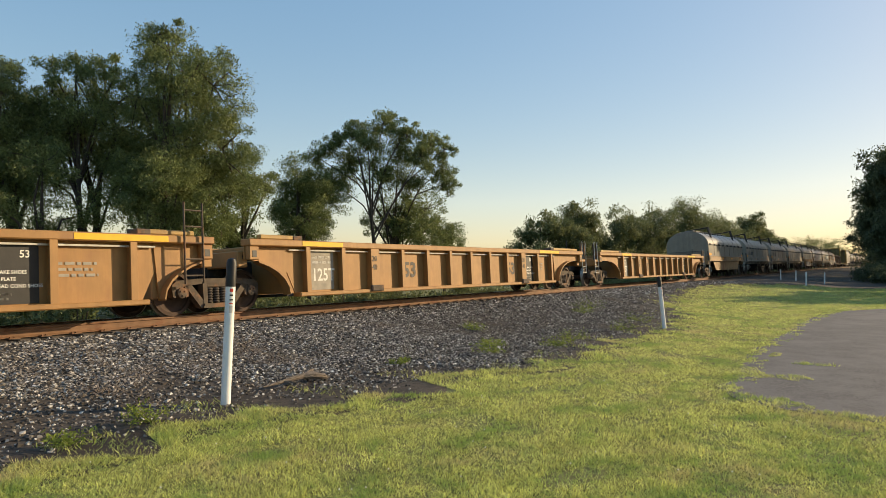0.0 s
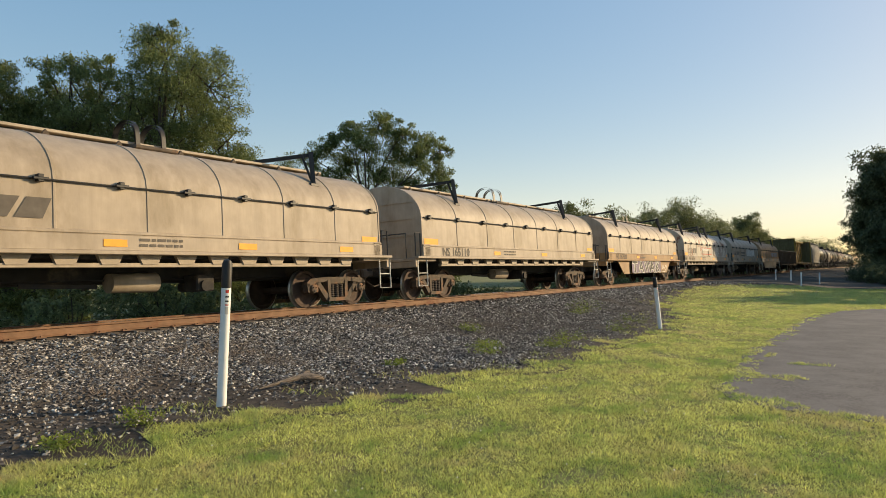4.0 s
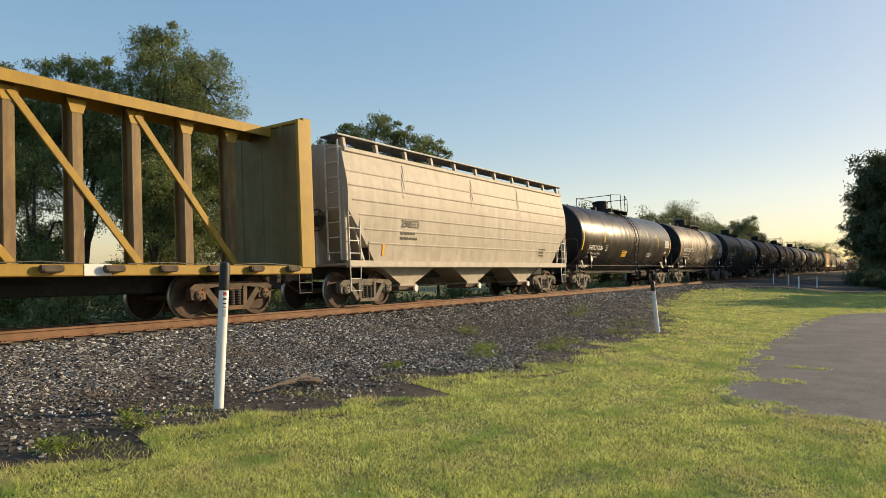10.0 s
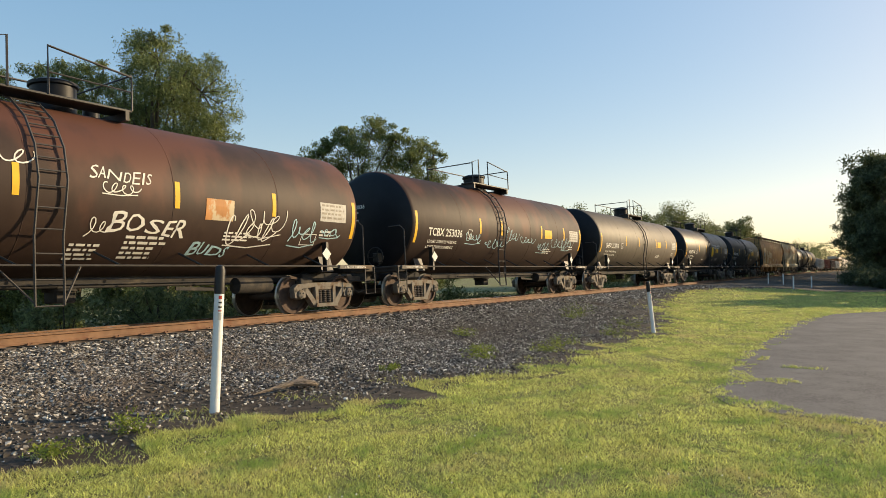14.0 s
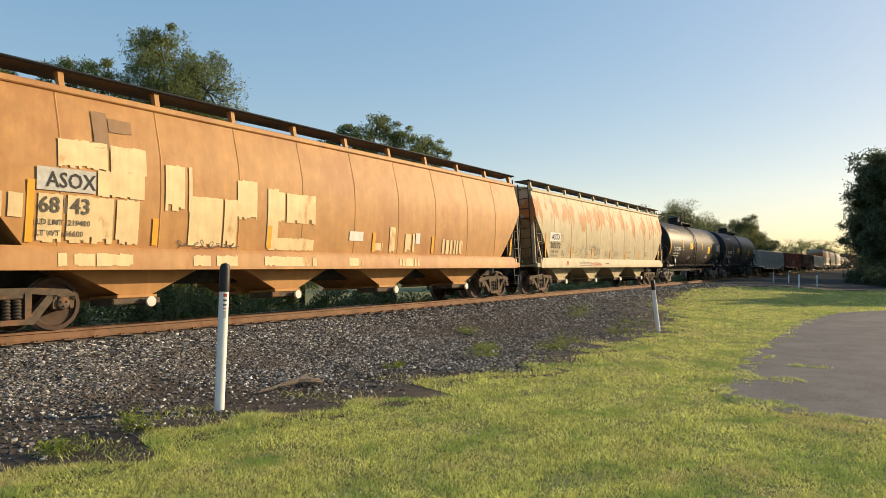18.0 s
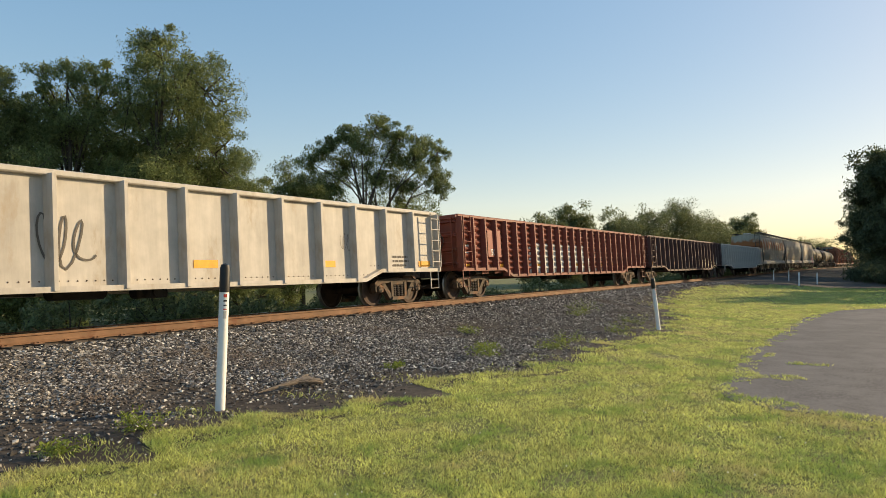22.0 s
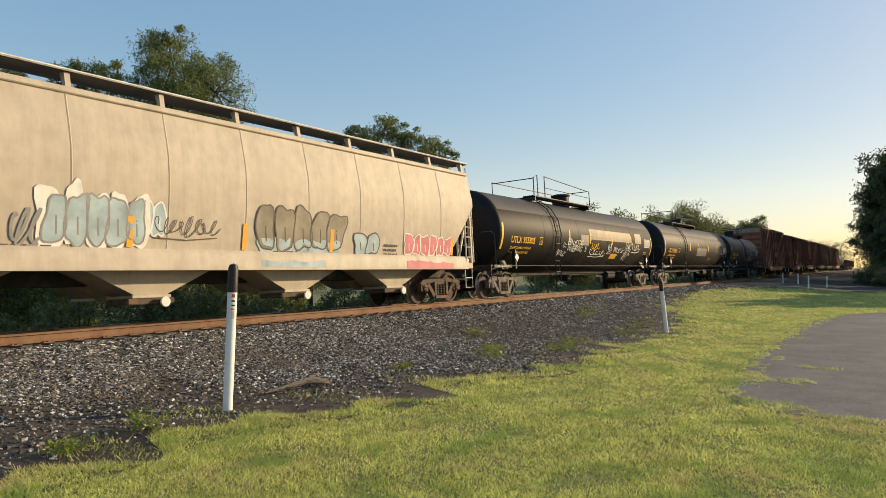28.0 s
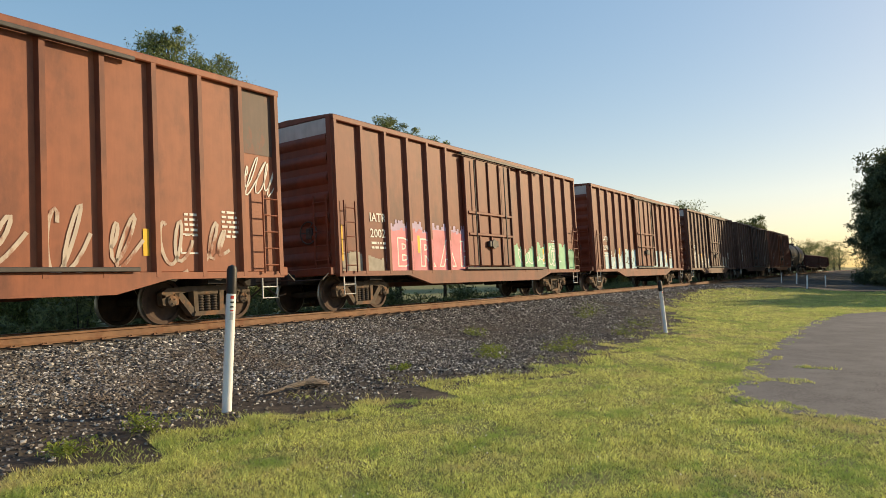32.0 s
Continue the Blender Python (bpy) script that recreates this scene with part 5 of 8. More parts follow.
    for y in (-1, 1):
        # dark colour puts in the shade under the grating
        s = Shape().box(-B - 0.1, B + 0.1, y * 0.82, y * 1.40, top + 0.10, top + 0.14)
        part("running_board", s, m_grab, car, "steel grating board, coloured dark for its shaded underside")
        for k in range(11):
            x = -B + 0.2 + (2 * B - 0.4) * k / 10
            part("board_bracket", lambda: Shape().prism([(-1.42, -0.26), (-1.36, -0.26), (-1.22, 0.10), (-1.30, 0.14), (-1.36, 0.12)], "x", -0.05, 0.05), paint, car, key=("bracket", paint.name), at=(x, 0, top)).rotation_euler = (0, 0, 0 if y < 0 else math.pi)
        grab(car, [(-B - 0.1, y * 1.42, top + 0.13), (B + 0.1, y * 1.42, top + 0.13)], wm, 0.025, "board_edge")
    for k in range(bays * 2):
        x = -B + 0.9 + (2 * B - 1.8) * k / (bays * 2 - 1)
        part("roof_hatch", lambda: Shape().lathe(((0.4, -0.02), (0.42, 0.10), (0.3, 0.16), (0.0001, 0.17)), "z", n=16), foot or paint, car, key=("hatch", (foot or paint).name), at=(x, 0, top))
    for k in (-1, 1):
        xe = k * (L / 2 - 0.72)
        s = Shape().box(xe - 0.05, xe + 0.05, -1.5, -1.4, 1.2, 3.1).box(xe - 0.05, xe + 0.05, 1.4, 1.5, 1.2, 3.1).box(xe - k * 1.5, xe - k * 0.05, -0.1, 0.1, 1.05, 2.9, 0.02)
        s.box(xe - 0.05, xe + 0.05, -0.5, -0.4, 1.1, 3.1).box(xe - 0.05, xe + 0.05, 0.4, 0.5, 1.1, 3.1)
        s.box(xe - k * 1.2, xe, -1.45, 1.45, 1.08, 1.14, 0.01)
        s.beam((xe - k * 0.75, -1.42, 1.2), (xe - k * 0.05, -1.42, 2.95), 0.05, 0.07)
        part("end_frame", s, m_black if not foot else paint, car)
        ladder(car, xe - k * 0.25, -1.56, 1.22, 3.15, 0.44, 6, wm)
        ladder(car, xe + k * 0.06, -1.15, 1.22, top, 0.44, 8, wm, across="y", name="end_ladder")
        stirrup(car, xe - k * 0.3, wm, 1.04, 0.42, -1.52, 0.42)
        part("slope_brace", Shape().beam((xe - k * 0.9, -1.35, 1.2), (xe - k * 0.9, -1.35, 2.1), 0.3, 0.03), m_black, car)
    brake_wheel(car, -L / 2 + 0.62, -0.6, 2.3, m_grab)
    coupler(car, L)
    WHEELS.append((car, trucks(car, L, 2.0, frame_mat)))
    if marks:
        pt = Paint(lambda u, w, off=0.0: (u, -wide(w) - 0.012 - off, w))
        marks(pt, L, B, top)
        pt.done(car)
    return car


# -- gondolas --
def gondola(i, label, paint, ribs=14, high=2.62, low=0.68, corrugated=False, marks=None, rib_mat=None, drop=0.24, frame_mat=None, rust=None, washes=None, rivets=False, irons=False, areas=()):
    car, L = car_base("gondola", label, "gondola car", i)
    B = L / 2 - 0.62
    rib_mat = rib_mat or paint
    for y in (-1, 1):
        poly_side = [(-B, high), (-B, low + drop), (-B + 2.9, low + drop), (-B + 3.6, low), (B - 3.6, low), (B - 2.9, low + drop), (B, low + drop), (B, high)]
        s = Shape().prism(poly_side, "y", y * 1.385, y * 1.415)
        part("side_sheet", s, paint, car)
        part("top_chord", Shape().box(-B, B, y * 1.42, y * 1.53, high - 0.03, high + 0.08, 0.02), rib_mat, car)
        s = Shape().prism([(-B, low + drop - 0.03), (-B, low + drop + 0.07), (-B + 2.9, low + drop + 0.07), (-B + 3.6, low + 0.07), (B - 3.6, low + 0.07), (B - 2.9, low + drop + 0.07), (B, low + drop + 0.07), (B, low + drop - 0.03), (B - 2.9, low + drop - 0.03), (B - 3.6, low - 0.03), (-B + 3.6, low - 0.03), (-B + 2.9, low + drop - 0.03)], "y", y * 1.415, y * 1.585)
        part("side_sill", s, rib_mat, car)
        for k in range(ribs):
            x = -B + 0.08 + (2 * B - 0.16) * k / (ribs - 1)
            z0 = low + (drop if abs(x) > B - 3.2 else 0)
            part("side_post", lambda: Shape().prism([(-0.085, 1.415), (-0.05, 1.60), (-0.035, 1.62), (0.035, 1.62), (0.05, 1.60), (0.085, 1.415)], "z", 0, high - z0), rib_mat, car, key=("post", high, round(high - z0, 2), rib_mat.name, y > 0), at=(x, 0, z0)).rotation_euler = (0, 0, 0 if y > 0 else math.pi)
        if corrugated:
            pitch = (2 * B - 0.16) / (ribs - 1)
            for j in range(ribs - 1):
                if y > 0:
                    break
                x = -B + 0.08 + pitch * (j + 0.5)
                washed = washes and washes[0] < x < washes[1]
                for k in range(8):
                    z = low + 0.30 + (high - low - 0.45) * k / 7
                    if z < low + drop + 0.1 and abs(x) > B - 3.4:
                        continue
                    part("side_corrugation", lambda: Shape().add([(-pitch * 0.42, -1.415, -0.085), (0, -1.415, -0.10), (pitch * 0.42, -1.415, -0.085), (-pitch * 0.38, -1.46, 0), (0, -1.51, -0.015), (pitch * 0.38, -1.46, 0), (-pitch * 0.42, -1.415, 0.075), (0, -1.415, 0.085), (pitch * 0.42, -1.415, 0.075)], [(0, 1, 4, 3), (1, 2, 5, 4), (3, 4, 7, 6), (4, 5, 8, 7)]), m_white_wash if washed and k < washes[2] else paint, car, key=("pillow", round(pitch, 3)), at=(x, 0, z), angle=70)
    if rivets:
        s = Shape()
        for k in range(int(2 * B / 0.16)):
            x = -B + 0.1 + 0.16 * k
            s.lathe(((0.010, -1.43), (0.016, -1.415)), "y", (x, 0, low + 0.16 + (drop if abs(x) > B - 3.3 else 0)), 6)
        tagged(part("rivets", s, m_truck, car), kind="stuff")
    part("floor", Shape().box(-B + 0.07, B - 0.07, -1.38, 1.38, 1.05, 1.12), rust or m_under, car)
    for k in (-1, 1):
        s = Shape().box(k * B, k * (B - 0.06), -1.46, 1.46, 0.92, high)
        for q in range(4):
            z = 1.15 + (high - 1.3) * q / 3
            s.box(k * B, k * (B + 0.07), -1.44, 1.44, z - 0.05, z + 0.05, 0.02)
        s.box(k * (B - 0.02), k * (B + 0.1), -1.5, 1.5, high - 0.08, high + 0.06, 0.02)
        part("end_wall", s, paint, car)
        if irons:
            for z in (1.3, 1.7, 2.1, 2.42):
                grab(car, [(k * (B - 0.6), -1.44, z), (k * (B - 0.6), -1.56, z), (k * (B - 0.15), -1.56, z), (k * (B - 0.15), -1.44, z)], m_black, 0.016)
        else:
            ladder(car, k * (B - 0.32), -1.66, low + drop + 0.1, high, 0.44, 5, rib_mat)
        ladder(car, k * (B + 0.12), -1.1, 1.0, high, 0.44, 5, rib_mat, across="y", name="end_ladder")
        stirrup(car, k * (B - 0.32), rib_mat, low + drop, 0.42, -1.55, 0.40)
    part("underframe", Shape().box(-L / 2 + 0.45, L / 2 - 0.45, -0.3, 0.3, 0.74, 1.05, 0.02).box(-B + 1.2, -B + 1.6, -1.4, 1.4, 0.8, 1.05).box(B - 1.6, B - 1.2, -1.4, 1.4, 0.8, 1.05), m_under, car)
    air_gear(car, -1.0)
    brake_wheel(car, -L / 2 + 0.55, -0.7, 1.9, m_grab)
    coupler(car, L)
    WHEELS.append((car, trucks(car, L, 2.15, frame_mat)))
    if marks:
        pt = Paint(flat_side(-1.422))
        marks(pt, L, B, high)
        pt.done(car)
    washes_on_posts(car, [-B + 0.08 + (2 * B - 0.16) * k / (ribs - 1) for k in range(ribs)], -1.621, areas)
    return car


# -- boxcars --
def boxcar(i, label, paint, high=4.92, marks=None, ribs=16, end_top=None, door_mat=None, frame_mat=None, inset=1.0, roof_mat=None, areas=()):
    car, L = car_base("boxcar", label, "boxcar", i)
    B = L / 2 - inset
    part("body", Shape().box(-B, B, -1.50, 1.50, 0.98, high, 0.03), paint, car)
    s = Shape().prism([(-1.56, high - 0.03), (-1.56, high + 0.03), (0, high + 0.12), (1.56, high + 0.03), (1.56, high - 0.03)], "x", -B - 0.04, B + 0.04)
    part("roof", s, roof_mat or paint, car)
    part("roof_edge", Shape().box(-B - 0.03, B + 0.03, -1.61, -1.53, high - 0.12, high + 0.03, 0.02), paint, car)
    d0, d1 = -1.55, 1.6
    for y in (-1, 1):
        sill = [(-B, 0.99), (-B, 0.86), (-B + 2.9, 0.86), (-B + 4.0, 0.60), (B - 4.0, 0.60), (B - 2.9, 0.86), (B, 0.86), (B, 0.99)]
        part("side_sill", Shape().prism(sill, "y", y * 1.47, y * 1.60), paint, car)
        for k in range(ribs):
            x = -B + 0.06 + (2 * B - 0.12) * k / (ribs - 1)
            if d0 - 0.1 < x < d1 + 0.1:
                continue
            part("side_post", lambda: Shape().prism([(-0.085, 1.50), (-0.05, 1.605), (0.05, 1.605), (0.085, 1.50)], "z", 0.9, high - 0.1), paint, car, key=("boxpost", high, paint.name), at=(x, 0, 0)).rotation_euler = (0, 0, 0 if y > 0 else math.pi)
    door = part("door", Shape().box(d0, d1, -1.60, -1.51, 1.12, high - 0.22, 0.02), door_mat or paint, car, "sliding plug door")
    for x in (d0 + 0.02, d0 + 0.8, (d0 + d1) / 2, d1 - 0.8, d1 - 0.02):
        part("door_rib", Shape().box(x - 0.05, x + 0.05, -1.66, -1.595, 1.14, high - 0.25, 0.02), door_mat or paint, door)
    for x in (d0 + 0.55, d1 - 0.55):
        part("locking_rod", Shape().tube([(x, -1.69, 1.15), (x, -1.69, high - 0.3)], 0.022, 6), m_grab, door)
    for z in (2.15, 2.85):
        part("door_bar", Shape().box(d0 + 0.1, d1 - 0.1, -1.68, -1.60, z - 0.04, z + 0.04, 0.01), door_mat or paint, door)
    part("door_gear", Shape().box(-0.25, 0.35, -1.72, -1.6, 1.75, 1.95, 0.02).lathe(((0.16, -1.74), (0.16, -1.70)), "y", (0.05, 0, 1.85), 12), m_grab, door)
    for z in (1.04, high - 0.16):
        part("door_track", Shape().box(d0 - 0.2, d1 + 2.6, -1.70, -1.6, z - 0.04, z + 0.04, 0.01), m_grab, car)
    for k in (-1, 1):
        for q in range(7):
            z = 1.35 + (high - 1.9) * q / 6
            part("end_corrugation", Shape().prism([(k * B, z - 0.16), (k * (B + 0.075), z - 0.05), (k * (B + 0.075), z + 0.05), (k * B, z + 0.16)], "y", -1.37, 1.37), paint, car)
        for y in (-1, 1):
            part("corner_post", Shape().box(k * (B - 0.01), k * (B + 0.05), y * 1.38, y * 1.53, 0.95, high, 0.01), paint, car)
        part("end_panel", Shape().box(k * B, k * (B + 0.03), -1.45, 1.45, high - 0.62, high - 0.05), end_top or paint, car, "pale upper end panel")
        part("end_sill", Shape().box(k * B, k * (B + 0.22), -1.5, 1.5, 0.9, 1.1, 0.02), paint, car)
        ladder(car, k * (B - 0.4), -1.66, 0.95, 2.75, 0.42, 5, paint)
        ladder(car, k * (B + 0.14), -1.15, 1.1, 2.9, 0.42, 5, paint, across="y", name="end_ladder")
        stirrup(car, k * (B - 0.4), m_white_rail, 0.9, 0.42, -1.56, 0.42)
        grab(car, [(k * (B + 0.25), -1.45, 0.95), (k * (B + 0.45), -1.45, 0.8), (k * (B + 0.45), 1.2, 0.8)], m_grab, 0.018, "uncoupling_rod")
    part("underframe", Shape().box(-L / 2 + 0.5, L / 2 - 0.5, -0.3, 0.3, 0.72, 0.98, 0.02).box(-B + 1.4, -B + 1.9, -1.4, 1.4, 0.76, 0.98).box(B - 1.9, B - 1.4, -1.4, 1.4, 0.76, 0.98), m_under, car)
    air_gear(car, 0.5)
    brake_wheel(car, -B - 0.1, -0.7, 2.0, m_grab)
    coupler(car, L)
    WHEELS.append((car, trucks(car, L, 2.5, frame_mat)))
    if marks:
        pt = Paint(flat_side(-1.507))
        marks(pt, L, B, high)
        pt.done(car)
    washes_on_posts(car, [-B + 0.06 + (2 * B - 0.12) * k / (ribs - 1) for k in range(ribs) if not d0 - 0.1 < -B + 0.06 + (2 * B - 0.12) * k / (ribs - 1) < d1 + 0.1], -1.606, areas)
    return car


# -- coil cars --
def coil_car(i, label, paint, frame_paint, skirt=False, covers=1, marks=None, end_mark=True, frame_mat=None, stripe=True):
    car, L = car_base("coil_car", label, "coil car", i)
    B = L / 2 - 1.0
    seg = 2 * B / covers
    for c in range(covers):
        x0, x1 = -B + seg * c + (0.10 if c else 0), -B + seg * (c + 1) - (0.10 if c < covers - 1 else 0)
        prof = [(-1.50, 1.56), (-1.50, 2.40)] + [(-1.50 * math.cos(a), 2.40 + 1.08 * math.sin(a)) for a in [math.pi * k / 18 for k in range(1, 18)]] + [(1.50, 2.40), (1.50, 1.56)]
        cover = part("cover", Shape().prism(prof, "x", x0, x1), paint, car, "rounded steel coil cover", angle=30)
        n = 7 if covers == 1 else 4
        for k in range(n + 1):
            x = x0 + 0.03 + (x1 - x0 - 0.06) * k / n
            rows = []
            for dx, g in ((-0.03, 0.0), (-0.02, 0.014), (0.02, 0.014), (0.03, 0.0)):
                rows.append([(x + dx, y * (1 + g / 1.5), z + (g if z > 2.4 else 0)) for y, z in prof])
            part("cover_rib", Shape().skin(rows), paint, cover)
        part("belt_rod", Shape().tube([(x0 + 0.1, -1.535, 2.42), (x1 - 0.1, -1.535, 2.42)], 0.018, 6), m_black, cover)
        for k in range(9 if covers == 1 else 5):
            x = x0 + 0.4 + (x1 - x0 - 0.8) * k / (8 if covers == 1 else 4)
            part("belt_clamp", lambda: Shape().box(-0.05, 0.05, -1.59, -1.49, 2.37, 2.50, 0.01).box(-0.13, 0.13, -1.60, -1.55, 2.40, 2.45, 0.01), m_black, cover, key="hook", at=(x, 0, 0))
        xm, w = (x0 + x1) / 2, (x1 - x0)
        for q in (-0.32, 0.32) if covers == 1 else (-0.36, 0.36):
            xa = xm + q * w
            s = Shape()
            s.beam((xa, -1.22, 3.0), (xa + 0.16, -1.02, 3.86), 0.11, 0.08)
            s.beam((xa, -1.22, 3.0), (xa - 0.16, -1.02, 3.74), 0.09, 0.06)
            s.beam((xa + 0.18, -1.0, 3.80), (xa - 0.95, 0.05, 3.60), 0.06, 0.09)
            s.box(xa - 0.14, xa + 0.14, -1.28, -1.12, 2.96, 3.04, 0.01)
            part("lifting_arm", s, m_black, cover)
        for dx in (-0.30, 0.30):
            rows = []
            for a_ in range(13):
                t_ = math.pi * a_ / 12
                rows.append([(xm + dx + e, -0.42 * math.cos(t_), 3.42 + 0.30 * min(1.0, math.sin(t_) * 3) + 0.36 * math.sin(t_)) for e in (-0.05, 0.05)])
            part("lifting_bail", Shape().skin(rows).skin([[(p[0], p[1] * 0.9, p[2] - 0.05) for p in row] for row in rows]), m_black, cover)
        part("bail_plate", Shape().box(xm - 0.5, xm + 0.5, -0.62, 0.62, 3.40, 3.48, 0.02), m_truck, cover)
        part("top_walkway", Shape().box(x0 + 0.9, x1 - 0.9, -0.32, 0.32, 3.52, 3.58, 0.01), paint, cover)
        for k in range(8):
            x = x0 + 1.1 + (x1 - x0 - 2.2) * k / 7
            part("walkway_bracket", lambda: Shape().prism([(-0.09, 0), (0.09, 0), (0, 0.12)], "y", -0.42, -0.36), m_truck, cover, key="walk_bracket", at=(x, 0, 3.42))
        part("cover_foot", Shape().box(x0, x1, -1.56, -1.49, 1.56, 1.62, 0.01), paint, cover)
    F = L / 2 - 0.62
    for y in (-1, 1):
        part("side_sill", Shape().box(-F + 0.35, F - 0.35, y * 1.40, y * 1.56, 1.26, 1.56, 0.02).box(-F, F, y * 1.44, y * 1.62, 1.20, 1.27, 0.01), frame_paint, car)
        if skirt:
            t = F - 2.75
            part("skirt", Shape().prism([(-F + 0.9, 1.22), (-F + 1.9, 1.18), (-t, 0.52), (t, 0.52), (F - 1.9, 1.18), (F - 0.9, 1.22)], "y", y * 1.42, y * 1.46), frame_paint, car)
            for k in range(9):
                part("skirt_bolt", lambda: Shape().lathe(((0.03, -1.48), (0.03, -1.45)), "y", n=8), m_truck, car, key="bolt", at=(-t + 2 * t * k / 8, 0, 0.62))
        else:
            part("lower_sill", Shape().box(-F + 1.5, F - 1.5, y * 1.30, y * 1.42, 0.98, 1.06, 0.01), frame_paint, car)
            for k in range(13):
                x = -F + 1.7 + (2 * F - 3.4) * k / 12
                part("stake_pocket", lambda: Shape().prism([(-0.24, 1.20), (0.24, 1.20), (0.16, 1.03), (-0.16, 1.03)], "y", -1.44, -1.36), frame_paint, car, key=("pocket", frame_paint.name), at=(x, 0, 0)).rotation_euler = (0, 0, 0 if y < 0 else math.pi)
    for k in (-1, 1):
        s = Shape().box(k * F, k * (F - 1.1), -1.5, 1.5, 1.12, 1.22, 0.02).box(k * (F - 0.02), k * (F - 0.12), -1.5, 1.5, 0.95, 1.2, 0.01)
        s.box(k * (B + 0.06), k * (B - 0.06), -1.45, 1.45, 1.22, 1.6)
        part("end_platform", s, frame_paint, car)
        stirrup(car, k * (F - 0.28), m_white_rail, 1.15, 0.46, -1.56, 0.40)
        part("corner_post", Shape().box(k * (F - 0.45), k * (F - 0.75), -1.56, -1.44, 1.22, 1.62, 0.02), frame_paint, car)
        grab(car, [(k * (F - 0.05), -1.5, 1.22), (k * (F - 0.05), -1.5, 1.95), (k * (F - 0.3), -1.5, 1.95), (k * (F - 0.3), -1.5, 1.22)], m_grab, 0.022, "end_railing")
        grab(car, [(k * F, -1.2, 1.22), (k * F, -1.2, 1.95), (k * F, 1.2, 1.95), (k * F, 1.2, 1.22)], m_grab, 0.02, "end_railing")
        s = Shape()
        for q in range(3):
            s.box(k * (B + 0.01), k * (B + 0.03), -1.2, 1.2, 1.9 + 0.5 * q, 1.93 + 0.5 * q)
        part("end_seam", s, paint, car)
    part("underframe", Shape().box(-L / 2 + 0.45, L / 2 - 0.45, -0.32, 0.32, 0.72, 1.2, 0.02).box(-B, B, -1.35, 1.35, 1.14, 1.22), m_under, car)
    air_gear(car, -0.6, frame_paint)
    coupler(car, L)
    WHEELS.append((car, trucks(car, L, 2.3, frame_mat)))
    pt = Paint(flat_side(-1.507))
    low = Paint(flat_side(-1.565))
    if marks:
        marks(pt, low, L, B)
    pt.done(car)
    low.done(car)
    return car


